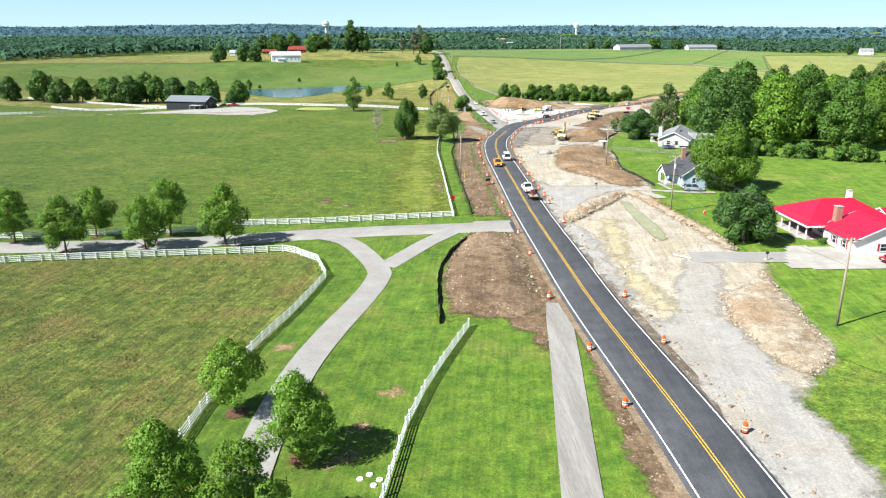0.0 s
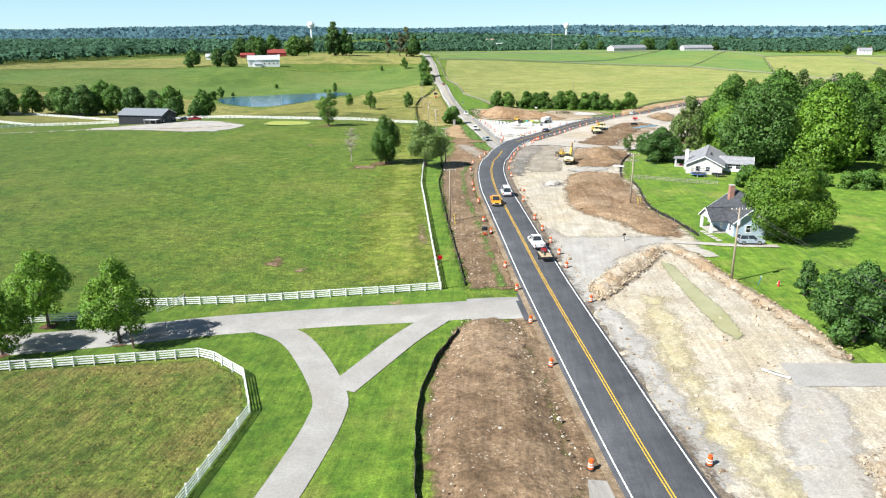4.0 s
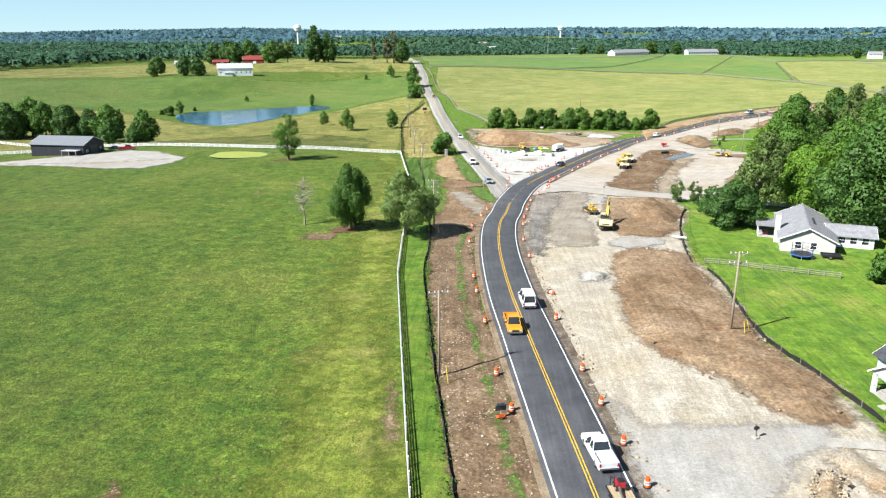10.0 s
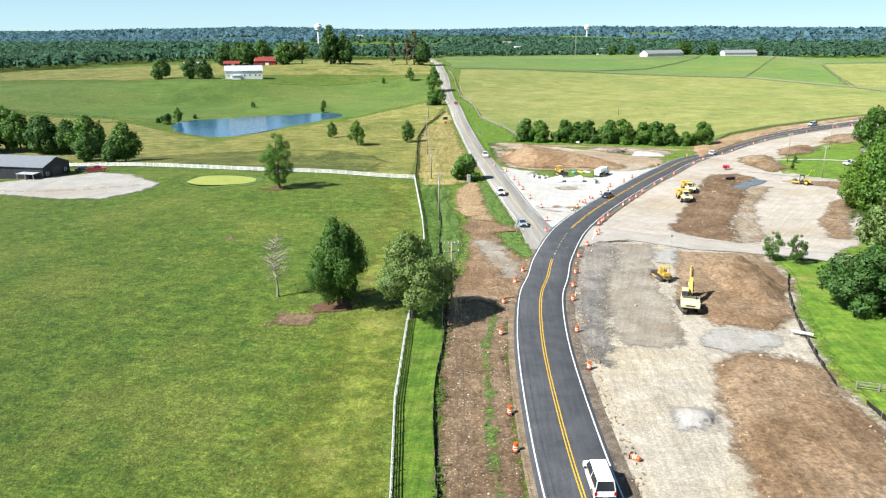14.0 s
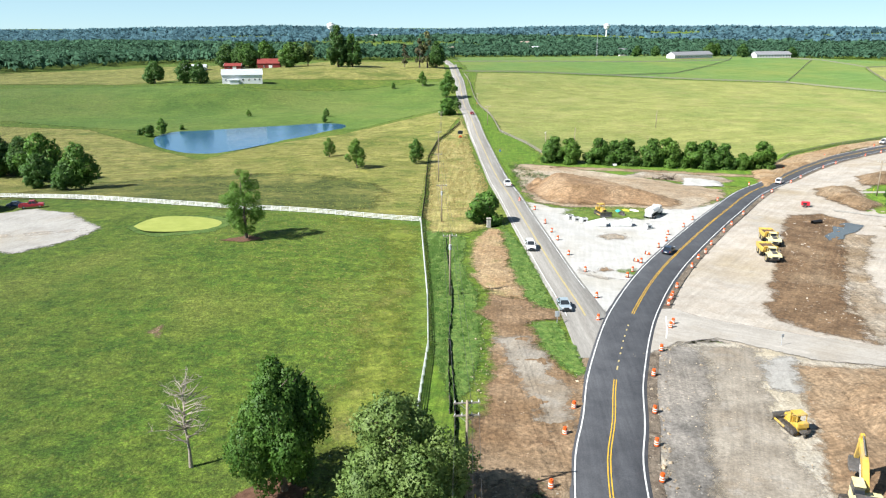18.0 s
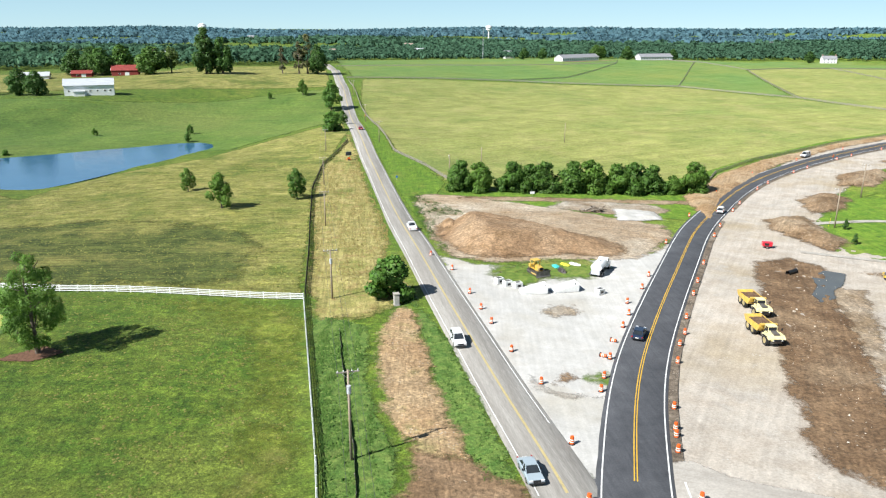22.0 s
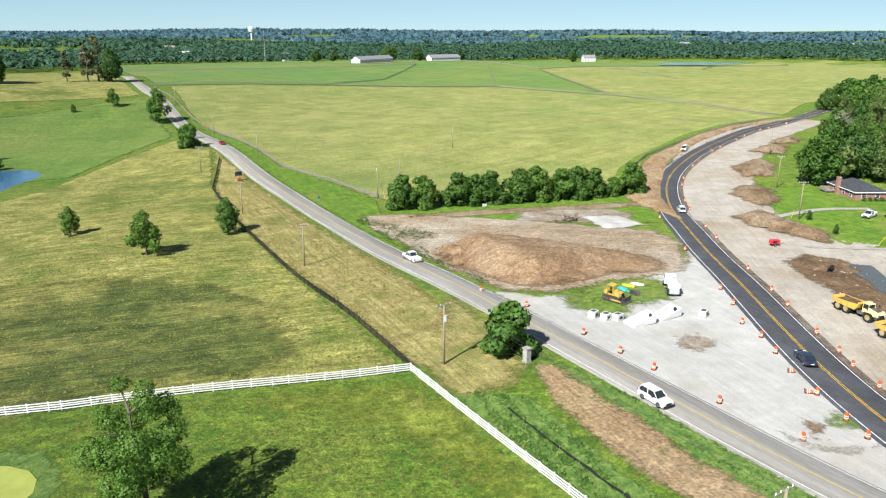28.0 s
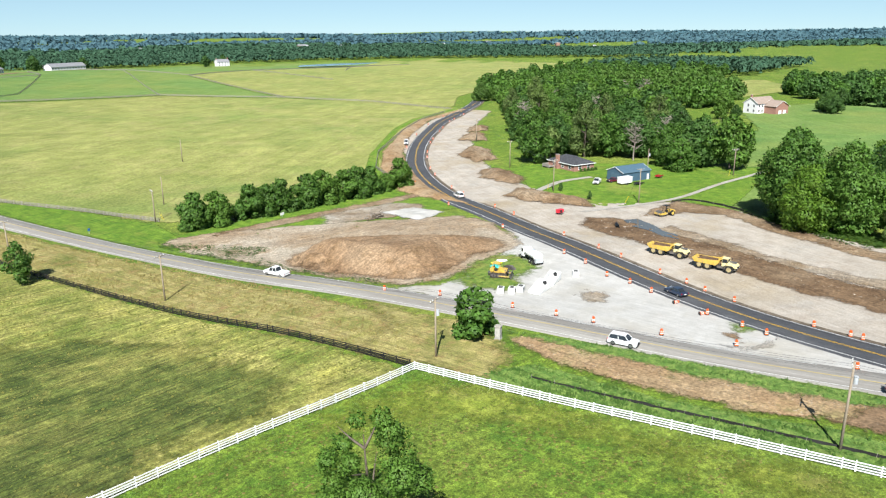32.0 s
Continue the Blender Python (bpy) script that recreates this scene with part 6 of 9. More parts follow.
clumps("wood_edge_weeds", [(118, 318), (134, 338), (148, 350), (160, 345), (140, 330), (124, 310)], 3.0, 0.9, TUFT_WEED, "undergrowth at the wood's edge", 53, 0.9)


def stones(name, outline, count, size, mat, label, seed, lift=0.15):
    """Loose broken stones, each a small uneven block, in one mesh."""
    r = np.random.default_rng(seed)
    p = np.array(outline, float)
    lo, hi = p.min(0), p.max(0)
    x, y = np.zeros(0), np.zeros(0)
    for _ in range(40):
        a, b = r.uniform(lo[0], hi[0], count * 3), r.uniform(lo[1], hi[1], count * 3)
        ok = inside_distance(a, b, p) > 0
        x, y = np.concatenate([x, a[ok]]), np.concatenate([y, b[ok]])
        if len(x) >= count:
            break
    x, y = x[:count], y[:count]
    n = len(x)
    s = size * r.lognormal(-0.25, 0.5, n)
    z = lands(x, y) + lift * r.uniform(0.3, 1.0, n)
    c = np.array([(-1, -1, -.6), (1, -1, -.6), (1, 1, -.6), (-1, 1, -.6), (-.7, -.7, .6), (.7, -.7, .6), (.7, .7, .6), (-.7, .7, .6)])[None] * s[:, None, None] * 0.5 * r.uniform(0.6, 1.3, (n, 8, 3))
    t = r.uniform(0, 6.28, n)[:, None]
    v = np.stack([c[..., 0] * np.cos(t) - c[..., 1] * np.sin(t) + x[:, None], c[..., 0] * np.sin(t) + c[..., 1] * np.cos(t) + y[:, None], c[..., 2] + z[:, None]], -1).reshape(-1, 3)
    faces = (np.arange(n)[:, None, None] * 8 + np.array([(3, 2, 1, 0), (4, 5, 6, 7), (0, 1, 5, 4), (1, 2, 6, 5), (2, 3, 7, 6), (3, 0, 4, 7)])[None]).reshape(-1, 4)
    me = bpy.data.meshes.new(name)
    me.from_pydata(v.tolist(), [], faces.tolist())
    me.materials.append(mat)
    return tagged(new(name, me), label, "stones", kind="stuff")


STONE = surface("limestone", (0.40, 0.34, 0.26), (0.58, 0.52, 0.44), 1.5, 0.95, random=-0.3, fine=0.2)
STONE_TAN = surface("tan_stone", (0.34, 0.265, 0.18), (0.50, 0.42, 0.32), 1.5, 0.95, random=-0.3, fine=0.2)
STONE_DARK = surface("brown_stone", (0.20, 0.145, 0.09), (0.42, 0.33, 0.23), 1.5, 0.95, random=-0.4, fine=0.2)
stones("ridge_rocks", [(32.5, 139), (36, 142), (43.4, 151), (50.4, 161), (49, 163.6), (43, 156.5), (37, 151.5), (32.2, 145)], 1700, 0.17, STONE_TAN, "broken limestone blocks along the ridge", 61, 0.9)
stones("bank_rocks", [(45, 97), (53, 100.5), (55.5, 106), (54, 96), (52.9, 88), (49.8, 75.2), (44.5, 69.9), (42.1, 74), (42.6, 88)], 1600, 0.17, STONE_TAN, "loose stones on the bank", 62, 0.4)
stones("cutting_rocks", [(34, 96), (46, 114), (54, 118), (54, 158), (49, 162), (34, 142)], 900, 0.18, STONE_TAN, "scattered stones in the cutting", 63, 0.22)
stones("edge_rocks", [(52, 164), (55.6, 158), (55.6, 145), (57.2, 128), (56.4, 115.5), (54.4, 116), (54, 128), (52.8, 145)], 900, 0.24, STONE_DARK, "clods and stones at the cutting's edge", 64, 0.5)
stones("mound_stones", [(13, 136), (19.7, 132.6), (20, 96), (13.2, 90.3), (6.5, 93), (5.8, 110.5), (10.5, 132)], 700, 0.13, STONE, "pale stones in the topsoil", 65, 0.95)
stones("strip_stones", [(14.6, 148), (22, 148), (22.6, 214), (28, 262), (18.4, 262), (14.6, 219)], 900, 0.11, STONE, "small pale stones in the bare strip", 66, 0.22)
stones("fill_clods", [(49.5, 232), (59, 236), (64, 231), (61, 209), (58, 191), (57.8, 171.5), (49.5, 173.6), (42.5, 188), (42.4, 204)], 900, 0.18, STONE_DARK, "clods on the brown fill", 67, 0.6)
stones("site_stones", [(43, 292), (80, 284), (64, 240), (36, 236)], 600, 0.13, STONE_TAN, "loose stone round the machines", 68, 0.35)
stones("field_stones", [(73, 306), (102, 367), (111, 383), (124, 376), (107, 340), (98, 304)], 350, 0.15, STONE, "pale stones in the stripped field", 69, 0.3)
stones("junction_stones", [(24, 311), (32.5, 309), (35.6, 288), (33, 272), (20, 270), (20.5, 296)], 600, 0.12, STONE_TAN, "stones on the bare ground at the junction", 70, 0.25)
edge_line = ROAD[ROAD[:, 1] < 300]
edge_line = edge_line[::4]
side = edge_line + across(edge_line) * 5.2
stones("shoulder_stones", [tuple(q) for q in side] + [tuple(q) for q in (side + across(edge_line) * 1.4)[::-1]], 1100, 0.18, STONE_DARK, "ragged line of stones along the asphalt edge", 71, 0.25)


# ---------------------------------------------------------------- buildings
REDROOF = plain("red_metal_roof", (0.50, 0.012, 0.045), 0.45, wear=0.08)
WHITESIDING = surface("white_siding", (0.74, 0.74, 0.73), (0.82, 0.82, 0.81), 0.8, 0.6, fine=0.06, stretch=(0.3, 0.3, 6))
BLUESIDING = surface("pale_blue_siding", (0.44, 0.55, 0.66), (0.52, 0.63, 0.73), 0.8, 0.6, fine=0.08, stretch=(0.3, 0.3, 6))
CREAM = surface("cream_brick", (0.52, 0.495, 0.455), (0.60, 0.575, 0.535), 1.5, 0.85, fine=0.15)
DARKSHINGLE = surface("dark_shingle", (0.045, 0.047, 0.054), (0.085, 0.088, 0.098), 1.4, 0.85, fine=0.3, bump=0.3)
GREYSHINGLE = surface("grey_shingle", (0.22, 0.22, 0.235), (0.31, 0.31, 0.325), 1.2, 0.85, fine=0.25, bump=0.3)
BRICK = surface("red_brick", (0.30, 0.155, 0.115), (0.42, 0.235, 0.18), 2.5, 0.9, fine=0.3, bump=0.3)
BLUEMETAL = surface("blue_steel_cladding", (0.06, 0.115, 0.165), (0.085, 0.15, 0.21), 1.0, 0.4, fine=0.1, stretch=(8, 8, 0.2))
BLUEROOF = plain("blue_steel_roof", (0.085, 0.15, 0.20), 0.4, wear=0.1)
BLACKBARN = surface("black_barn_boards", (0.022, 0.024, 0.03), (0.04, 0.043, 0.05), 1.0, 0.6, fine=0.25, stretch=(5, 5, 0.2))
GALV = surface("galvanised_roof", (0.40, 0.42, 0.44), (0.52, 0.54, 0.56), 0.8, 0.4, fine=0.12, stretch=(4, 0.3, 1))
TANROOF = surface("tan_shingle", (0.30, 0.23, 0.19), (0.38, 0.30, 0.25), 1.2, 0.9, fine=0.2)
GLASS = surface("dark_window_glass", (0.02, 0.025, 0.03), (0.035, 0.04, 0.045), 0.6, 0.06, spec=0.7)
SHUTTER = plain("red_shutter", (0.30, 0.03, 0.05), 0.6)
DOORPAINT = plain("dark_door", (0.05, 0.05, 0.055), 0.5)


def walls(top, x0, x1, y0, y1, z1, mat, name="wall", z0=-0.4):
    """Four walls with thickness round a block."""
    t = 0.2
    for a in ((x0, x1, y0, y0 + t), (x0, x1, y1 - t, y1), (x0, x0 + t, y0 + t, y1 - t), (x1 - t, x1, y0 + t, y1 - t)):
        part(name, Geo().box(*a, z0, z1), mat, top)


def gable(top, x0, x1, y0, y1, eave, ridge, mat, wallmat, axis="y", over=0.45, thick=0.16):
    """A gable roof: two thick slopes, a ridge cap, and the triangles of wall under them."""
    if axis == "y":
        c = (x0 + x1) / 2
        drop = (ridge - eave) / (c - x0) * over
        for s in (-1, 1):
            e = x0 - over if s < 0 else x1 + over
            g = Geo().add([(e, y0 - over, eave - drop), (c, y0 - over, ridge), (c, y1 + over, ridge), (e, y1 + over, eave - drop),
                           (e, y0 - over, eave - drop + thick), (c, y0 - over, ridge + thick), (c, y1 + over, ridge + thick), (e, y1 + over, eave - drop + thick)],
                          [(0, 1, 2, 3), (4, 7, 6, 5), (0, 4, 5, 1), (1, 5, 6, 2), (2, 6, 7, 3), (3, 7, 4, 0)])
            part("roof_slope", g, mat, top)
        part("ridge_cap", Geo().box(c - 0.15, c + 0.15, y0 - over, y1 + over, ridge + thick - 0.06, ridge + thick + 0.04), mat, top)
        for y in (y0, y1 - 0.2):
            part("gable_wall", Geo().add([(x0, y, eave), (x1, y, eave), (c, y, ridge), (x0, y + 0.2, eave), (x1, y + 0.2, eave), (c, y + 0.2, ridge)],
                                         [(0, 1, 2), (5, 4, 3), (0, 3, 4, 1), (1, 4, 5, 2), (2, 5, 3, 0)]), wallmat, top)
        for y in (y0 - over - 0.02, y1 + over - 0.02):
            for s in (-1, 1):
                e = x0 - over if s < 0 else x1 + over
                part("rake_board", Geo().add([(e, y, eave - drop - 0.05), (c, y, ridge - 0.05), (c, y, ridge + thick + 0.02), (e, y, eave - drop + thick + 0.02),
                                              (e, y + 0.05, eave - drop - 0.05), (c, y + 0.05, ridge - 0.05), (c, y + 0.05, ridge + thick + 0.02), (e, y + 0.05, eave - drop + thick + 0.02)],
                                             [(0, 1, 2, 3), (7, 6, 5, 4), (0, 4, 5, 1), (1, 5, 6, 2), (2, 6, 7, 3), (3, 7, 4, 0)]), WHITEPAINT, top)
    else:
        sub = new("roof_part")
        sub.parent = top
        sub.matrix_basis = pose(0, 0, 0, 0, 0, 90)
        gable(sub, y0, y1, -x1, -x0, eave, ridge, mat, wallmat, "y", over, thick)
        for ch in list(sub.children):
            m = sub.matrix_basis @ ch.matrix_basis
            ch.parent = top
            ch.matrix_basis = m
        bpy.data.objects.remove(sub)


def hip(top, x0, x1, y0, y1, eave, ridge, mat, run, axis="y", over=0.5, thick=0.16):
    """A hip roof with a ridge along one axis, set in by `run` at both ends."""
    x0, x1, y0, y1 = x0 - over, x1 + over, y0 - over, y1 + over
    if axis == "y":
        c = (x0 + x1) / 2
        r = [(c, y0 + run), (c, y1 - run)]
        order = [(0, 1, 4), (1, 2, 5, 4), (2, 3, 5), (3, 0, 4, 5)]
    else:
        c = (y0 + y1) / 2
        r = [(x0 + run, c), (x1 - run, c)]
        order = [(0, 1, 5, 4), (1, 2, 5), (2, 3, 4, 5), (3, 0, 4)]
    v = [(x0, y0, eave), (x1, y0, eave), (x1, y1, eave), (x0, y1, eave), (*r[0], ridge), (*r[1], ridge)]
    for f in order:
        pts = [v[i] for i in f]
        k = len(pts)
        low = [(a, b, c2 - thick) for a, b, c2 in pts]
        part("roof_slope", Geo().add(pts + low, [tuple(range(k)), tuple(range(2 * k - 1, k - 1, -1))] + [(i, k + i, k + (i + 1) % k, (i + 1) % k) for i in range(k)]), mat, top)
    for a in ((x0, x1, y0 - 0.06, y0), (x0, x1, y1, y1 + 0.06), (x0 - 0.06, x0, y0, y1), (x1, x1 + 0.06, y0, y1)):
        part("fascia", Geo().box(*a, eave - thick - 0.1, eave + 0.02), WHITEPAINT, top)


def window(top, x, y, z, w, h, face, shutters=None, frame_mat=None):
    """A window proud of the wall that faces -x, +x, -y or +y, with frame, sill and two panes."""
    turn = {"-y": 0, "+x": 90, "+y": 180, "-x": -90}[face]
    win = part("window", Geo().box(-w / 2, w / 2, -0.03, 0.02, 0, h), GLASS, top, at=pose(x, y, z, 0, 0, turn))
    f = frame_mat or WHITEPAINT
    for a in ((-w / 2 - 0.09, -w / 2, -0.07, 0.02, -0.05, h + 0.08), (w / 2, w / 2 + 0.09, -0.07, 0.02, -0.05, h + 0.08),
              (-w / 2, w / 2, -0.07, 0.02, h, h + 0.08), (-w / 2, w / 2, -0.06, 0.02, h * 0.48, h * 0.53)):
        part("window_frame", Geo().box(*a), f, win)
    part("window_sill", Geo().box(-w / 2 - 0.12, w / 2 + 0.12, -0.12, 0.02, -0.12, -0.05), f, win)
    if shutters:
        for s in (-1, 1):
            part("shutter", Geo().box(s * (w / 2 + 0.3) - 0.18, s * (w / 2 + 0.3) + 0.18, -0.06, 0.02, -0.05, h + 0.05), shutters, win)
    return win


def door(top, x, y, w, h, face, mat=DOORPAINT):
    turn = {"-y": 0, "+x": 90, "+y": 180, "-x": -90}[face]
    d = part("door", Geo().box(-w / 2, w / 2, -0.05, 0.02, 0, h), mat, top, at=pose(x, y, 0.1, 0, 0, turn))
    part("door_handle", Geo().box(w / 2 - 0.16, w / 2 - 0.1, -0.11, -0.05, 0.95, 1.1), GALV, d)
    return d


def chimney(top, x, y, z0, z1, w, mat):
    c = part("chimney", Geo().box(x - w / 2, x + w / 2, y - w / 2, y + w / 2, z0, z1), mat, top)
    part("chimney_cap", Geo().box(x - w / 2 - 0.06, x + w / 2 + 0.06, y - w / 2 - 0.06, y + w / 2 + 0.06, z1, z1 + 0.12), CONCRETE, c)
    return c


def porch_post(top, x, y, z, w=0.16):
    part("porch_post", Geo().box(x - w / 2, x + w / 2, y - w / 2, y + w / 2, 0, z), WHITEPAINT, top)


# the red-roofed house: porch to the road, wing to the south
h = thing("farmhouse", pose(75, 112, land(75, 120) - 0.1), "white farmhouse with bright red metal roof and front porch", "house")
walls(h, 0, 13, 9.5, 22, 3.0, WHITESIDING)
hip(h, -4.2, 13, 8.8, 22, 3.0, 6.4, REDROOF, 6.0, "x", 0.4)
part("porch_floor", Geo().box(-4, 0, 9.5, 21.5, -0.3, 0.35), CONCRETE, h)
part("porch_step", Geo().box(-4.9, -4, 11, 13, -0.3, 0.18), CONCRETE, h)
for y in (9.8, 12.7, 15.6, 18.5, 21.2):
    porch_post(h, -3.8, y, 2.85, 0.2)
for y in (11.5, 18.4):
    window(h, 0, y, 1.0, 1.0, 1.4, "-x", SHUTTER)
door(h, 0, 15, 1.0, 2.05, "-x")
walls(h, -1.2, 10, -0.2, 8.8, 2.9, WHITESIDING, "wing_wall")
gable(h, -1.2, 10, -0.2, 8.8, 2.9, 5.4, REDROOF, WHITESIDING, "y", 0.5)
for y in (2.4, 5.4):
    window(h, -1.2, y, 0.9, 0.95, 1.3, "-x", SHUTTER)
window(h, 4, -0.2, 1.0, 1.2, 1.2, "-y", SHUTTER)
chimney(h, 0.9, 8.9, 2.5, 6.4, 1.1, BRICK)
chimney(h, 8.2, 18, 4.0, 7.2, 0.8, WHITEPAINT)
walls(h, 13, 18, 11, 19, 2.7, WHITESIDING, "rear_wall")
gable(h, 13, 18, 11, 19, 2.7, 4.4, REDROOF, WHITESIDING, "x", 0.4)
for x, y in ((72.4, 118.6), (74, 119.6)):
    tree("shrub", x, y, "small flowering shrub at the porch", 0.28, x * 9 % 360)

# the pale blue house
h = thing("cottage", pose(66.6, 169.7, land(68, 172) - 0.05), "pale blue cottage with dark shingle roof and brick chimney", "house")
walls(h, 0, 10, 0, 11.5, 3.0, BLUESIDING)
gable(h, 0, 10, 0, 11.5, 3.0, 6.6, DARKSHINGLE, BLUESIDING, "y", 0.5)
gable(h, -3.2, 3.5, 2.6, 7.8, 2.7, 4.5, DARKSHINGLE, WHITESIDING, "x", 0.4)
part("porch_floor", Geo().box(-3.2, 0, 2.6, 7.8, -0.3, 0.25), CONCRETE, h)
part("front_step", Geo().box(-4.2, -3.2, 4.2, 6.4, -0.3, 0.1), CONCRETE, h)
for y in (2.9, 7.5):
    porch_post(h, -3.0, y, 2.7, 0.42)
door(h, 0, 5.2, 0.95, 2.05, "-x", WHITEPAINT)
window(h, 0, 1.4, 1.0, 0.8, 1.2, "-x")
window(h, 0, 9.6, 1.0, 0.9, 1.2, "-x")
for x in (2.8, 7.0):
    window(h, x, 0, 1.0, 0.85, 1.25, "-y")
window(h, 5, 0, 3.6, 0.7, 0.9, "-y")
chimney(h, 3.2, 9.3, 3.5, 8.0, 0.9, BRICK)
for k in range(5):
    slab = tagged(part("paving_slab", Geo().box(-0.45, 0.45, -0.5, 0.5, -0.1, 0.12), CONCRETE, bevel=0.02), "square pale concrete path slab in the grass", "slab", "path slabs")
    slab.matrix_basis = pose(62.5 + k * 0.12, 173.6 - k * 1.5, land(62.5, 173 - k * 1.5) + 0.06, 0, 0, 8)

# the white house with the grey roof
h = thing("bungalow", pose(81.9, 231.9, land(86, 236) - 0.05, 0, 0, -26), "cream house with grey shingle gable roof and side wing", "house")
walls(h, 0, 9.2, 0, 20, 2.7, CREAM)
gable(h, 0, 9.2, 0, 20, 2.7, 4.9, GREYSHINGLE, CREAM, "y", 0.6)
walls(h, 9.2, 16.5, 7, 13, 2.4, WHITESIDING, "wing_wall")
gable(h, 8.6, 16.5, 7, 13, 2.4, 3.7, GREYSHINGLE, WHITESIDING, "x", 0.5)
for x in (3.0, 5.6):
    window(h, x, 0, 1.0, 1.0, 1.2, "-y")
for x in (11, 13, 15):
    window(h, x, 7, 0.9, 1.1, 1.2, "-y")
chimney(h, -0.45, 6.5, -0.3, 5.6, 0.9, WHITEPAINT)
part("porch_floor", Geo().box(-3.8, 0, 9.5, 15.5, -0.3, 0.15), CONCRETE, h)
part("porch_roof", Geo().box(-4.2, 0.4, 9.2, 15.8, 2.35, 2.55), GREYSHINGLE, h)
for y in (9.8, 12.5, 15.2):
    porch_post(h, -3.7, y, 2.35)
part("porch_chair", Geo().box(-2.6, -1.9, 11, 11.7, 0.15, 0.6).box(-2.0, -1.9, 11, 11.7, 0.6, 1.1), SHUTTER, h)
for k in range(5):
    part("roof_vent", Geo().box(5.6, 6.0, 5.5 + k * 0.9, 5.9 + k * 0.9, 4.35, 4.75), DOORPAINT, h)

# the brick house and its shed
h = thing("brick_house", pose(184.9, 413.2, land(188, 416) - 0.05, 0, 0, -28), "single-storey red brick house with dark hip roof", "house")
walls(h, 0, 9.5, 0, 15, 2.7, BRICK)
hip(h, 0, 9.5, 0, 15, 2.7, 5.0, DARKSHINGLE, 5.0, "y")
for y in (2.5, 6.5, 11.5):
    window(h, 0, y, 0.9, 1.2, 1.3, "-x")
for x in (2.6, 6.8):
    window(h, x, 0, 0.9, 1.2, 1.2, "-y")
chimney(h, -0.5, 9, -0.3, 5.4, 1.1, BRICK)
part("deck", Geo().box(-3, 0, 11, 15, 0.5, 0.65), GREYWOOD, h)
for a in ((-3, -2.9, 11, 15), (-3, 0, 14.9, 15)):
    part("deck_rail", Geo().box(*a, 0.65, 1.5), GREYWOOD, h)
for x, y in ((-2.9, 11.1), (-2.9, 14.9)):
    part("deck_post", Geo().box(x - 0.07, x + 0.07, y - 0.07, y + 0.07, -0.3, 0.5), GREYWOOD, h)
for k in range(5):
    tree("shrub", 186 + k * 1.5, 410.9 - k * 0.85, "clipped dark green hedge shrub at the wall", 0.3, k * 50, "house shrubs")
h = thing("steel_shed", pose(173.5, 391.2, land(177, 391) - 0.05, 0, 0, -29), "dark blue steel shed with a lighter blue roof", "shed")
walls(h, 0, 12.5, 0, 8, 3.3, BLUEMETAL)
gable(h, 0, 12.5, 0, 8, 3.3, 4.9, BLUEROOF, BLUEMETAL, "x", 0.3)
door(h, 11.4, 0, 0.95, 2.05, "-y", WHITEPAINT)
part("roll_door", Geo().box(-0.06, 0, 2, 6, 0, 2.8), BLUEROOF, h)

# the brick villa among the far trees
h = thing("villa", pose(402, 384, land(402, 384), 0, 0, -30), "two-storey brick and white villa with tan roof", "house")
walls(h, 0, 16, 0, 10, 6.0, WHITESIDING)
gable(h, 0, 16, 0, 10, 6.0, 9.2, TANROOF, WHITESIDING, "x", 0.5)
walls(h, 6, 17, -8, 0, 4.6, BRICK, "garage_wall")
gable(h, 6, 17, -8, 0, 4.6, 7.6, TANROOF, BRICK, "y", 0.5)
for x in (1.5, 4.2):
    for z in (1.0, 3.9):
        window(h, x, 0, z, 1.1, 1.4, "-y")
for y in (2.5, 6.5):
    for z in (1.0, 3.9):
        window(h, 0, y, z, 1.1, 1.4, "-x")
for x in (8.5, 12.5):
    part("garage_door", Geo().box(x, x + 2.6, -8.06, -8, 0, 2.3), WHITEPAINT, h)
chimney(h, 4, 8, 6, 10.4, 1.0, BRICK)

# the dark barn, the white barn and the farm behind it
h = thing("dark_barn", pose(-120, 380.5, land(-108, 385), 0, 0, -14), "black board barn with a slate-grey metal gable roof", "barn")
walls(h, 0, 21, 0, 12, 4.2, BLACKBARN)
gable(h, 0, 21, 0, 12, 4.2, 6.4, plain("slate_metal_roof", (0.20, 0.215, 0.235), 0.5), BLACKBARN, "x", 0.5)
part("barn_door", Geo().box(21, 21.08, 4, 8, 0, 3.4), DOORPAINT, h)
for y in (2, 10):
    window(h, 21, y, 1.4, 0.9, 0.9, "+x")
part("lean_to", Geo().box(14, 20, -3, 0, 2.4, 2.55), GALV, h)
for x in (14.2, 17, 19.8):
    part("lean_to_post", Geo().box(x - 0.1, x + 0.1, -2.9, -2.7, -0.2, 2.4), GREYWOOD, h)
h = thing("white_barn", pose(-124, 716, land(-115, 722), 0, 0, 12), "long white barn with a grey roof on the hill", "barn")
walls(h, 0, 27, 0, 13, 6.0, WHITESIDING)
gable(h, 0, 27, 0, 13, 6.0, 9.4, GALV, WHITESIDING, "x", 0.5)
part("lean_to_wall", Geo().box(5, 11, -4, 0, -1, 2.6), WHITESIDING, h)
part("lean_to_roof", Geo().box(4.6, 11.4, -4.4, 0, 2.6, 2.8), GALV, h)
for x in (2.5, 14, 18, 22, 25):
    window(h, x, 0, 2.2, 1.0, 1.0, "-y")
FARMROOF = surface("faded_red_roof", (0.20, 0.035, 0.03), (0.30, 0.06, 0.05), 1.0, 0.7, fine=0.2)
REDBARN = surface("red_barn_boards", (0.20, 0.035, 0.03), (0.28, 0.055, 0.045), 1.0, 0.8, fine=0.2)
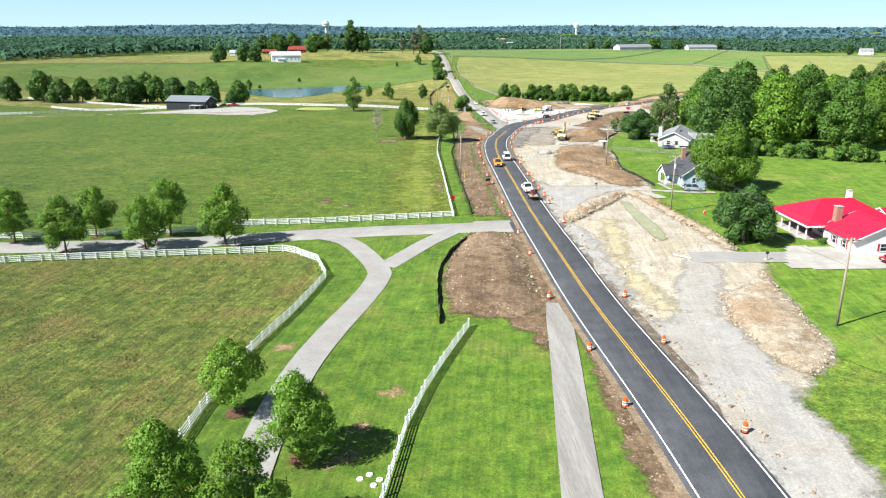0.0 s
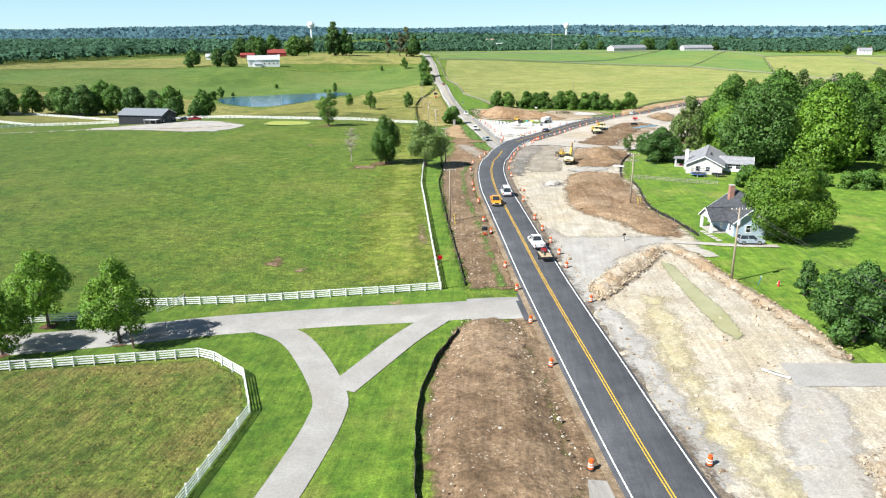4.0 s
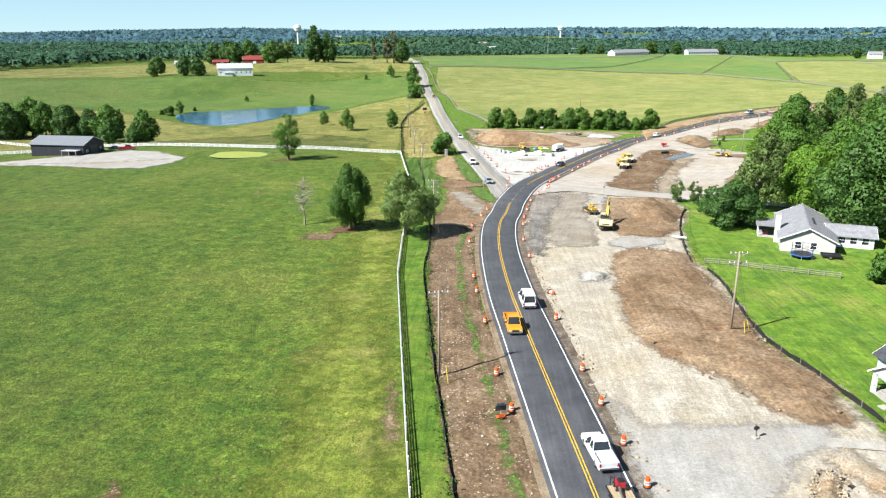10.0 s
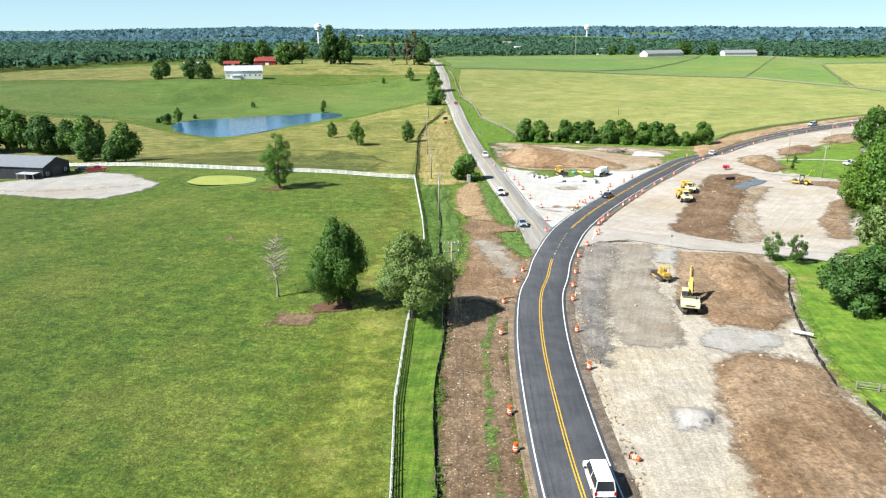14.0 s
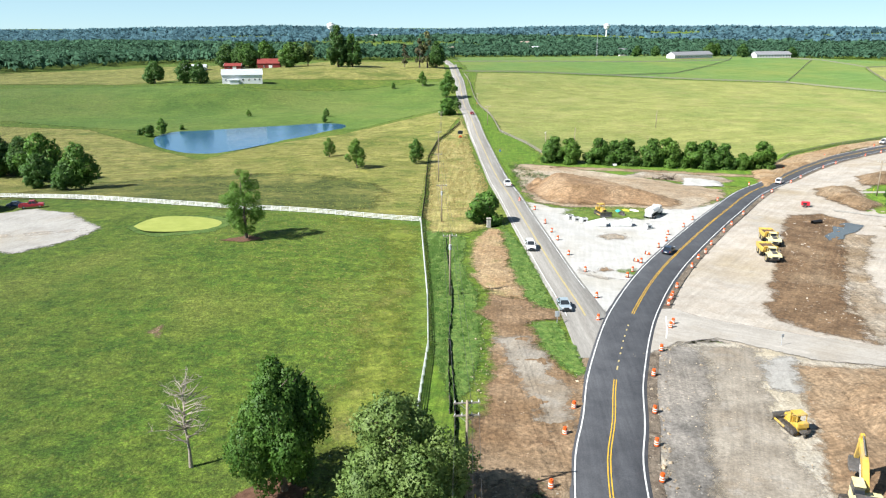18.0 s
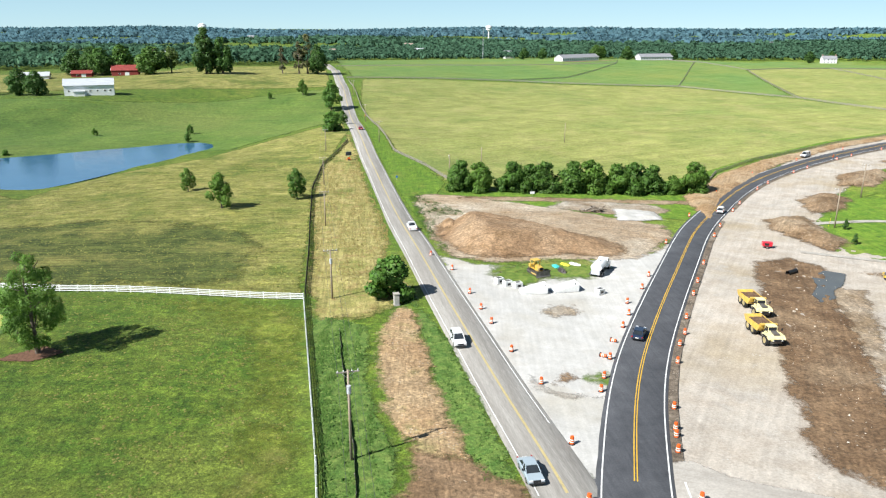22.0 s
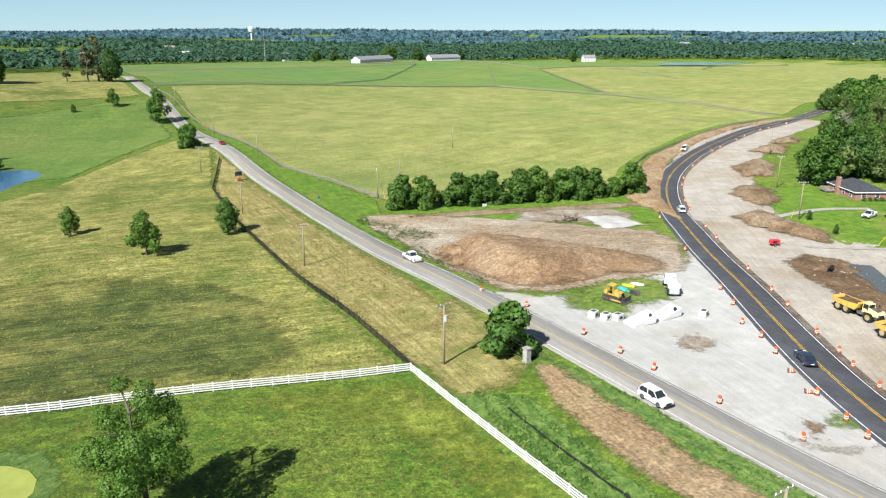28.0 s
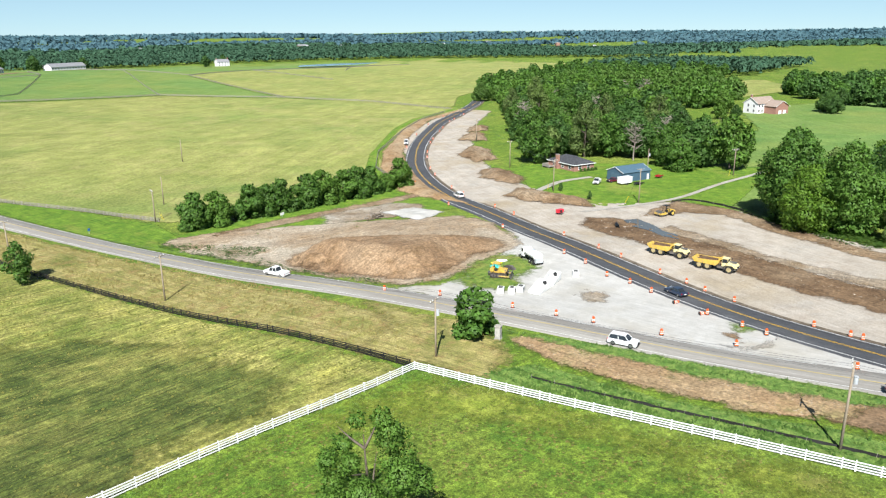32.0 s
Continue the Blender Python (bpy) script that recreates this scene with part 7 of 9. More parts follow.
for x, y, w, d, e, r, turn, wallm, roofm, label in (
        (-156, 846, 14, 9, 3.0, 5.0, 5, REDBARN, FARMROOF, "low red-roofed farm building behind the hill"),
        (-128, 848, 19, 10, 4.5, 8.0, 4, REDBARN, FARMROOF, "dark red barn among the farm trees"),
        (-190, 838, 20, 10, 3.5, 6.0, 8, WHITESIDING, GALV, "pale metal farm building on the far slope")):
    h = thing("farm_building", pose(x, y, land(x, y), 0, 0, turn), label, "barn")
    walls(h, 0, w, 0, d, e, wallm)
    gable(h, 0, w, 0, d, e, r, roofm, wallm, "x", 0.5)
    window(h, w * 0.3, 0, 1.2, 1.2, 1.2, "-y")
    part("barn_door", Geo().box(w * 0.5, w * 0.5 + 3, -0.07, 0, 0, 2.8), WHITEPAINT, h)
for x, y, w, turn in ((318, 1100, 68, 30), (440, 1150, 48, 8)):
    h = thing("horse_barn", pose(x, y, land(x, y), 0, 0, turn), "long white horse barn with a grey roof on the far rise", "barn")
    walls(h, 0, w, 0, 13, 4.0, WHITESIDING)
    gable(h, 0, w, 0, 13, 4.0, 7.6, GREYSHINGLE, WHITESIDING, "x", 0.6)
    for k in range(int(w / 4)):
        window(h, 2 + k * 4, 0, 1.4, 1.4, 1.2, "-y", frame_mat=GREYWOOD)
h = thing("white_house", pose(775, 1246, land(775, 1246), 0, 0, -20), "distant two-storey white house with chimneys", "house")
walls(h, 0, 20, 0, 12, 7, WHITESIDING)
gable(h, 0, 20, 0, 12, 7, 11, GREYSHINGLE, WHITESIDING, "x", 0.5)
for x in (3, 8, 13, 17):
    for z in (1, 4.5):
        window(h, x, 0, z, 1.3, 1.7, "-y")
for x in (0.8, 19.2):
    chimney(h, x, 6, 8, 13, 1.2, BRICK)
spots = random.Random(31)
for k in range(20):
    a, d = spots.uniform(-0.5, 1.3), spots.uniform(1400, 2600)
    x, y = 50 + d * math.sin(a), 150 + d * math.cos(a)
    h = thing("distant_house", pose(x, y, land(x, y) + 4, 0, 0, spots.uniform(-40, 40)), "distant pale building among the woods", "house", "distant houses")
    w, e = spots.uniform(12, 26), spots.uniform(4, 7)
    wm = spots.choice([WHITESIDING, WHITESIDING, CREAM, BRICK])
    part("wall", Geo().box(0, w, 0, 12, -6, e), wm, h)
    part("roof", Geo().prism([(-0.5, e), (6, e + 3.5), (12.5, e)], 0, w), spots.choice([GREYSHINGLE, GALV, TANROOF]), h, at=Matrix(((0, 1, 0, 0), (1, 0, 0, 0), (0, 0, 1, 0), (0, 0, 0, 1))))


# ---------------------------------------------------------------- water tower, mast
h = thing("water_tower", pose(-200, 1980, land(-200, 1980)), "white water tower on a slender stem on the horizon", "water tower")
part("stem", Geo().tube((0, 0, 0), (0, 0, 46), 2.4, 1.9, 12), WHITEPAINT, h)
part("tank", Geo().tube((0, 0, 42), (0, 0, 47), 2.2, 9, 16).tube((0, 0, 47), (0, 0, 55), 9, 9, 16).tube((0, 0, 55), (0, 0, 58.5), 9, 3, 16), WHITEPAINT, h, smooth=True)
h = thing("water_tower", pose(560, 2450, land(560, 2450)), "white water tower on the horizon", "water tower")
part("stem", Geo().tube((0, 0, 0), (0, 0, 34), 2.6, 2.0, 12), WHITEPAINT, h)
part("tank", Geo().tube((0, 0, 30), (0, 0, 36), 2.4, 9, 16).tube((0, 0, 36), (0, 0, 44), 9, 9, 16).tube((0, 0, 44), (0, 0, 47), 9, 3, 16), WHITEPAINT, h, smooth=True)
h = thing("radio_mast", pose(290, 1390, land(290, 1390)), "slim grey lattice radio mast", "mast")
for k in range(3):
    a = k * 2.09
    part("mast_leg", Geo().tube((math.cos(a) * 1.2, math.sin(a) * 1.2, 0), (math.cos(a) * 0.3, math.sin(a) * 0.3, 46), 0.16, 0.1, 5), GALV, h)
for z in range(3, 46, 4):
    r = 1.2 - 0.9 * z / 46
    for k in range(3):
        a, b = k * 2.09, (k + 1) * 2.09
        part("brace", Geo().tube((math.cos(a) * r, math.sin(a) * r, z), (math.cos(b) * r, math.sin(b) * r, z + 3), 0.06, 0.06, 4), GALV, h)


# ---------------------------------------------------------------- utility poles and wires
GUARD = plain("yellow_guy_guard", (0.75, 0.58, 0.03), 0.5)
WIRE = plain("wire", (0.05, 0.05, 0.055), 0.5)


def utility_pole(x, y, h=11.5, arms=1, way=0.0, label="brown wooden utility pole with a crossarm", guys=(), box=False):
    top = thing("utility_pole", pose(x, y, land(x, y), 0, 0, way), label, "utility pole", "utility poles")
    part("pole", Geo().tube((0, 0, -0.5), (0, 0, h), 0.18, 0.12, 10), POLEWOOD, top, smooth=True)
    for k in range(arms):
        z = h - 0.35 - k * 1.3
        arm = part("crossarm", Geo().box(-1.25, 1.25, 0.12, 0.24, z - 0.07, z + 0.07), GREYWOOD, top)
        for s in (-1.1, -0.45, 0.45, 1.1):
            part("insulator", Geo().tube((s, 0.18, z + 0.07), (s, 0.18, z + 0.27), 0.06, 0.045, 6), WHITEPAINT, arm)
        for s in (-1, 1):
            part("arm_brace", Geo().tube((s * 0.7, 0.16, z - 0.05), (0, 0.15, z - 0.75), 0.02, 0.02, 4), GALV, top)
    if box:
        part("transformer", Geo().tube((0, -0.4, h - 2.6), (0, -0.4, h - 1.7), 0.25, 0.25, 12), GALV, top)
    for gx, gy in guys:
        e = Vector((gx, gy, 0))
        part("guy_wire", Geo().tube((0, 0, h - 1.0), e, 0.015, 0.015, 4), WIRE, top)
        d = (Vector((0, 0, h - 1.0)) - e).normalized()
        part("guy_guard", Geo().tube(e, e + d * 2.4, 0.05, 0.05, 6), GUARD, top)
    return top


LEFT_LINE = [(14.3, 186.2), (18.4, 257.5), (18.9, 316.4), (18.8, 370.5), (19.3, 433), (20.4, 489), (23, 556)]
RIGHT_LINE = [(54.9, 83.8), (55, 145), (54.5, 194)]
EAST_LINE = [(149, 406.3), (183, 438.5), (236, 482)]
for k, (x, y) in enumerate(LEFT_LINE):
    utility_pole(x, y, 11.2 if k < 3 else 9.5, 2 if k == 1 else 1, 3, guys=((0.8, -2.2),) if k in (0, 1) else (), box=k in (2, 3))
for k, (x, y) in enumerate(RIGHT_LINE):
    utility_pole(x, y, 11.8, 2 if k == 2 else 1, -4, guys=((1.6, -1.2), (2.4, -0.6)) if k == 2 else (), box=k == 1)
for k, (x, y) in enumerate(EAST_LINE):
    utility_pole(x, y, 10.5, 1, -40, guys=((-1.5, 1.5),) if k == 0 else ())
utility_pole(145.8, 377.5, 10.5, 1, -40, "grey wooden utility pole with two yellow-guarded guy wires", ((-4.4, 0.6), (-3.6, 1.4)))
utility_pole(203, 361, 9.5, 1, -60, guys=((-2.0, -1.0),))
utility_pole(191, 388, 9.5, 0, 0, "bare wooden pole beside the blue shed", box=True)
utility_pole(64, 493, 9.5, 1, 70, "wooden pole at the hay field's corner with yellow guards", ((-0.9, -2.2), (1.4, -2.4)))
utility_pole(79, 508, 9.0, 0, 70)
utility_pole(130, 560, 9.0, 0, 70)
for y in (566, 640, 735):
    utility_pole(46.6, y, 9.5, 1, 0)


def wires(points, offs, h, label, sag=0.8):
    top = tagged(new("power_line"), label, "power line")
    for o in offs:
        run = []
        for (ax, ay), (bx, by) in zip(points[:-1], points[1:]):
            for k in range(8):
                t = k / 8
                run.append(Vector((ax + (bx - ax) * t + o, ay + (by - ay) * t, (land(ax, ay) * (1 - t) + land(bx, by) * t) + h - 4 * sag * t * (1 - t))))
        run.append(Vector((points[-1][0] + o, points[-1][1], land(*points[-1]) + h)))
        ring = [Vector((0.016, 0, -0.009)), Vector((-0.016, 0, -0.009)), Vector((0, 0, 0.018))]
        n = len(run)
        part("wire", Geo().add([p + q for p in run for q in ring], [(i * 3 + j, i * 3 + (j + 1) % 3, i * 3 + 3 + (j + 1) % 3, i * 3 + 3 + j) for i in range(n - 1) for j in range(3)]), WIRE, top)
    return top


wires(LEFT_LINE, (-1.1, 0.45, 1.1), 10.4, "sagging power wires along the pasture")
wires(RIGHT_LINE, (-1.1, 0.45, 1.1), 11.6, "sagging power wires beside the site")
wires(RIGHT_LINE, (0.0,), 8.2, "low cable on the roadside poles", 1.2)
wires(EAST_LINE, (-1.0, 1.0), 10.3, "power wires along the curve")


# ---------------------------------------------------------------- silt fences and wood fences
SILT = plain("black_silt_fabric", (0.018, 0.017, 0.016), 0.7, wear=0.35)


def silt_fence(line, label, height=0.75):
    p = smooth_line(line, 1.6)
    top = thing("silt_fence", pose(p[0, 0], p[0, 1], land(*p[0])), label, "silt fence", "silt fences")
    base = top.matrix_basis.translation
    stake = Geo().box(-0.03, 0.03, -0.03, 0.03, -0.2, height + 0.15).mesh("stake", GREYWOOD)
    r = random.Random(len(p))
    g = Geo()
    tops = []
    for k, (x, y) in enumerate(p):
        z = land(x, y)
        tops.append((x, y, z, height * r.uniform(0.75, 1.05), r.uniform(-0.12, 0.12)))
        if k % 2 == 0:
            part("stake", stake, None, top, at=pose(x - base.x, y - base.y, z - base.z, r.uniform(-6, 6), r.uniform(-6, 6), 0))
    v, f = [], []
    for x, y, z, hh, lean in tops:
        v += [(x - base.x - 0.01, y - base.y, z - base.z - 0.05), (x - base.x + lean - 0.01, y - base.y, z - base.z + hh), (x - base.x + 0.02, y - base.y, z - base.z - 0.05), (x - base.x + lean + 0.02, y - base.y, z - base.z + hh)]
    for k in range(len(tops) - 1):
        a, b = 4 * k, 4 * k + 4
        f += [(a, b, b + 1, a + 1), (a + 3, b + 3, b + 2, a + 2), (a + 1, b + 1, b + 3, a + 3)]
    part("fabric", g.add(v, f), SILT, top)
    return top


silt_fence([(79.6, 271), (74, 260), (69, 248), (65, 236), (62.4, 226)], "black silt fence fabric on stakes along the lawn")
silt_fence([(63.6, 222), (62.8, 214), (60.2, 203), (58.4, 192), (59.6, 181), (60.4, 170.5)], "sagging black silt fence at the edge of the fill")
silt_fence([(18.2, 298), (18, 276), (16.6, 246), (14.6, 229), (14.1, 208), (13.8, 191), (13.9, 170), (13.9, 149.5)], "low black silt fence between the mown strip and bare soil", 0.6)
silt_fence([(19.4, 355), (19.2, 346), (19.2, 337), (19.3, 325), (19, 311), (18, 296), (17.6, 284), (17.4, 275)], "black silt fence half hidden by weeds", 0.6)
silt_fence([(11.4, 132), (8, 124), (5.6, 115), (4.6, 103), (4.3, 89.4)], "black silt fence round the topsoil mound", 0.8)
silt_fence([(150, 369), (156, 365), (153, 356), (148, 349), (143, 345)], "black silt fence beside the woods", 0.7)
fence("wooden_fence", [(64.5, 225.6), (68.4, 224.1), (75.2, 220.1), (83.7, 215.7)], 2.4, 3, GREYWOOD, "weathered grey split-rail fence between the lawns", height=1.1, board_h=0.1)
fence("field_fence", [(64.5, 492), (60, 520), (57.5, 529), (51.2, 549), (50.6, 610), (49, 700), (48.5, 820)], 3.0, 4, GREYWOOD, "dark wooden board fence along the hay field", height=1.3)
fence("field_fence", [(146, 466), (162, 486.5), (190, 505.5), (247, 531), (292, 548), (330, 556)], 3.0, 4, GREYWOOD, "weathered board fence above the road bank", height=1.3)


def far_fences():
    """Distant paddock fences: posts and rails in one mesh."""
    g = Geo()
    for line in ([(48, 835), (180, 838), (312, 803), (358, 715), (365, 640), (345, 560)], [(180, 838), (243, 874), (357, 1033), (400, 1130)], [(312, 803), (457, 1044), (470, 1150)],
                 [(358, 715), (459, 940), (570, 961), (797, 960)], [(459, 940), (470, 1100)], [(48, 1035), (287, 1030), (357, 1033)], [(520, 802), (570, 961)], [(640, 880), (760, 965), (900, 960)]):
        for (ax, ay), (bx, by) in zip(line[:-1], line[1:]):
            n = max(1, int(math.hypot(bx - ax, by - ay) / 6))
            for k in range(n):
                x0, y0, x1, y1 = ax + (bx - ax) * k / n, ay + (by - ay) * k / n, ax + (bx - ax) * (k + 1) / n, ay + (by - ay) * (k + 1) / n
                z0, z1 = land(x0, y0) + 0.3, land(x1, y1) + 0.3
                g.box(x0 - 0.1, x0 + 0.1, y0 - 0.1, y0 + 0.1, z0 - 0.5, z0 + 1.2)
                for h in (0.2, 0.6, 1.0):
                    g.add([(x0, y0, z0 + h), (x1, y1, z1 + h), (x1, y1, z1 + h + 0.22), (x0, y0, z0 + h + 0.22)], [(0, 1, 2, 3)])
    tagged(part("paddock_fences", g, GREYWOOD), "dark board fences dividing the far paddocks", "fence", kind="stuff")
    g = Geo()
    for line in ([(-98, 404), (-130, 420), (-169, 450), (-241, 489)], [(-119, 392), (-165, 399), (-188, 383), (-250, 376)], [(-165, 399), (-200, 430)]):
        for (ax, ay), (bx, by) in zip(line[:-1], line[1:]):
            n = max(1, int(math.hypot(bx - ax, by - ay) / 2.6))
            for k in range(n):
                x0, y0, x1, y1 = ax + (bx - ax) * k / n, ay + (by - ay) * k / n, ax + (bx - ax) * (k + 1) / n, ay + (by - ay) * (k + 1) / n
                z0, z1 = land(x0, y0), land(x1, y1)
                g.box(x0 - 0.08, x0 + 0.08, y0 - 0.08, y0 + 0.08, z0 - 0.2, z0 + 1.4)
                for h in (0.3, 0.7, 1.1):
                    g.add([(x0, y0, z0 + h), (x1, y1, z1 + h), (x1, y1, z1 + h + 0.18), (x0, y0, z0 + h + 0.18)], [(0, 1, 2, 3)])
    tagged(part("barn_fences", g, WHITEPAINT), "white board fences round the far barn yard", "fence", kind="stuff")


far_fences()


# ---------------------------------------------------------------- vehicles
TYRE = plain("tyre_rubber", (0.018, 0.018, 0.018), 0.85, wear=0.3)
RIM = plain("steel_rim", (0.42, 0.42, 0.43), 0.35, 0.8)
CHROME = plain("bright_trim", (0.55, 0.55, 0.56), 0.25, 0.9)
BLACKTRIM = plain("black_trim", (0.02, 0.02, 0.022), 0.5)
LAMPGLASS = plain("headlamp_glass", (0.75, 0.76, 0.78), 0.1, spec=0.7)
TAILRED = plain("tail_lamp_red", (0.45, 0.01, 0.012), 0.25)
MACHINE = surface("machine_yellow", (0.56, 0.36, 0.06), (0.68, 0.46, 0.10), 0.8, 0.45, fine=0.2, blotch=(0.38, 0.29, 0.16), blotch_scale=0.6, blotch_at=(0.5, 0.7))
PALEYELLOW = surface("pale_machine_yellow", (0.68, 0.58, 0.28), (0.78, 0.70, 0.42), 0.8, 0.45, fine=0.15)
STEEL = surface("worn_steel", (0.16, 0.15, 0.14), (0.27, 0.25, 0.235), 1.5, 0.5, 0.6, fine=0.3)
TRACK = surface("track_steel", (0.05, 0.045, 0.04), (0.12, 0.10, 0.085), 2.5, 0.8, 0.3, fine=0.4, bump=0.4)


def paint(name, col):
    return plain(name, col, 0.3, spec=0.5, wear=0.05, coat=0.4)


WHITECAR, REDCAR = paint("white_car_paint", (0.80, 0.80, 0.80)), paint("red_car_paint", (0.42, 0.015, 0.03))
ORANGECAR, BLUECAR = paint("orange_truck_paint", (0.72, 0.30, 0.02)), paint("dark_blue_car_paint", (0.02, 0.035, 0.07))
SILVERCAR, MAROON = paint("silver_car_paint", (0.33, 0.39, 0.43)), paint("maroon_car_paint", (0.12, 0.02, 0.03))


def wheel(top, x, y, r, w, rim_mat=None):
    t = part("wheel", Geo().tube((x, y - w / 2, r), (x, y + w / 2, r), r, r, 18), TYRE, top, bevel=0.02)
    s = 1 if y > 0 else -1
    part("rim", Geo().tube((x, y + s * (w / 2 - 0.03), r), (x, y + s * (w / 2 + 0.015), r), r * 0.62, r * 0.58, 14), rim_mat or RIM, t)
    return t


def vehicle(kind, x, y, way, mat, label, group="", lift=0.36, category="car"):
    """A road vehicle that faces `way` degrees from +x."""
    top = thing({"pickup": "pickup_truck", "suv": "suv", "car": "car", "van": "van"}[kind], pose(x, y, land(x, y) + lift, 0, 0, way), label, category, group)
    L, W = {"pickup": (5.9, 1.98), "suv": (4.7, 1.9), "car": (4.6, 1.82), "van": (5.4, 2.0)}[kind]
    f, b, hw = L / 2, -L / 2, W / 2
    r = 0.39 if kind != "car" else 0.33
    belt, roof = {"pickup": (1.12, 1.92), "suv": (1.08, 1.78), "car": (0.92, 1.45), "van": (1.15, 2.15)}[kind]
    nose = belt - 0.06
    if kind == "pickup":
        outline = [(f - 0.1, 0.38), (f, 0.55), (f - 0.02, 0.9), (f - 0.25, nose), (1.55, belt), (-0.75, belt), (-0.75, 0.8), (-0.75, 0.38)]
        part("body", Geo().prism(outline, -hw, hw, 0.06, 1.0), mat, top, bevel=0.04)
        bed = part("bed", Geo().box(b, -0.75, -hw, hw, 0.38, 0.78), mat, top, bevel=0.03)
        for a in ((b, -0.75, -hw, -hw + 0.12), (b, -0.75, hw - 0.12, hw), (b, b + 0.1, -hw + 0.12, hw - 0.12)):
            part("bed_side", Geo().box(*a, 0.78, 1.16), mat, bed, bevel=0.02)
        c0, c1, s0, s1 = -0.72, 1.5, 0.35, 0.75
    else:
        tail = belt if kind != "car" else belt - 0.02
        outline = [(f - 0.1, 0.3), (f, 0.5), (f - 0.03, 0.78), (f - 0.3, nose - 0.05), (f - 1.35, belt), (b + 0.35, tail), (b + 0.05, tail - 0.1), (b, 0.5), (b + 0.1, 0.3)]
        part("body", Geo().prism(outline, -hw, hw, 0.08, belt - 0.08), mat, top, bevel=0.05)
        c0, c1, s0, s1 = {"suv": (b + 0.12, f - 1.25, 0.35, 0.75), "car": (b + 0.75, f - 1.25, 0.65, 0.8), "van": (b + 0.08, f - 1.1, 0.12, 0.8)}[kind]
    iw = hw - 0.1
    tw = iw - 0.16
    g = Geo().add([(c0, -iw, belt), (c1, -iw, belt), (c1, iw, belt), (c0, iw, belt), (c0 + s0, -tw, roof - 0.06), (c1 - s1, -tw, roof - 0.06), (c1 - s1, tw, roof - 0.06), (c0 + s0, tw, roof - 0.06)],
                  [(0, 1, 5, 4), (1, 2, 6, 5), (2, 3, 7, 6), (3, 0, 4, 7), (4, 5, 6, 7)])
    part("glazing", g, GLASS, top)
    part("roof", Geo().box(c0 + s0 - 0.08, c1 - s1 + 0.08, -tw - 0.04, tw + 0.04, roof - 0.07, roof), mat, top, bevel=0.03)
    for s in (-1, 1):
        for xa, xb in ((c0, c0 + s0), (c1, c1 - s1), ((c0 + c1) / 2, (c0 + s0 + c1 - s1) / 2)):
            part("pillar", Geo().tube((xa, s * iw, belt), (xb, s * tw, roof - 0.04), 0.06, 0.05, 5), mat, top)
        part("mirror", Geo().box(c1 - 0.75, c1 - 0.58, s * (hw + 0.08) - 0.1, s * (hw + 0.08) + 0.1, belt, belt + 0.18), BLACKTRIM, top)
        part("headlamp", Geo().box(f - 0.1, f + 0.015, s * (hw - 0.3) - 0.2, s * (hw - 0.3) + 0.2, 0.68, 0.84), LAMPGLASS, top)
        part("tail_lamp", Geo().box(b - 0.015, b + 0.08, s * (hw - 0.12) - 0.09, s * (hw - 0.12) + 0.09, 0.72, 1.05 if kind != "car" else 0.88), TAILRED, top)
        for xw in (f - 0.95, b + (1.2 if kind == "pickup" else 0.95)):
            wheel(top, xw, s * (hw - 0.13), r, 0.26)
    part("front_bumper", Geo().box(f - 0.05, f + 0.07, -hw + 0.08, hw - 0.08, 0.38, 0.56), BLACKTRIM if kind != "pickup" else CHROME, top, bevel=0.02)
    part("rear_bumper", Geo().box(b - 0.08, b + 0.04, -hw + 0.08, hw - 0.08, 0.42, 0.6), BLACKTRIM if kind != "pickup" else CHROME, top, bevel=0.02)
    part("grille", Geo().box(f - 0.03, f + 0.03, -hw + 0.5, hw - 0.5, 0.6, 0.85), BLACKTRIM, top)
    part("number_plate", Geo().box(b - 0.1, b - 0.075, -0.25, 0.25, 0.62, 0.76), WHITEPAINT, top)
    return top


vehicle("pickup", 28.6, 167, 92, WHITECAR, "white pickup truck towing a flatbed trailer on the new road", category="pickup")
t = thing("flatbed_trailer", pose(28.7, 160.2, land(28.7, 160.2) + 0.36, 0, 0, 92), "flat wooden trailer carrying a red motor machine", "trailer")
part("deck", Geo().box(-2.4, 1.2, -1.0, 1.0, 0.62, 0.72), surface("trailer_planks", (0.36, 0.27, 0.16), (0.48, 0.38, 0.25), 2.0, 0.85, fine=0.3, stretch=(0.3, 6, 1)), t)
part("deck_frame", Geo().box(-2.5, 1.3, -1.06, -0.98, 0.5, 0.72).box(-2.5, 1.3, 0.98, 1.06, 0.5, 0.72).box(-2.55, -2.4, -1.06, 1.06, 0.5, 0.85), BLACKTRIM, t)
part("drawbar", Geo().tube((1.2, -0.7, 0.55), (2.9, 0, 0.5), 0.05, 0.05, 6).tube((1.2, 0.7, 0.55), (2.9, 0, 0.5), 0.05, 0.05, 6), BLACKTRIM, t)
for s in (-1, 1):
    wheel(t, -0.7, s * 1.2, 0.36, 0.22)
    part("mudguard", Geo().box(-1.2, -0.2, s * 1.2 - 0.14, s * 1.2 + 0.14, 0.76, 0.82), BLACKTRIM, t)
e = thing("trenching_machine", pose(28.7, 160.4, land(28.7, 160.2) + 1.08, 0, 0, 92), "small red trenching machine strapped on the trailer", "machine")
part("engine", Geo().box(0.1, 0.9, -0.45, 0.35, 0.2, 0.85), REDCAR, e, bevel=0.05)
part("hood", Geo().box(0.15, 0.7, -0.35, 0.25, 0.85, 1.0, 0.1), BLACKTRIM, e)
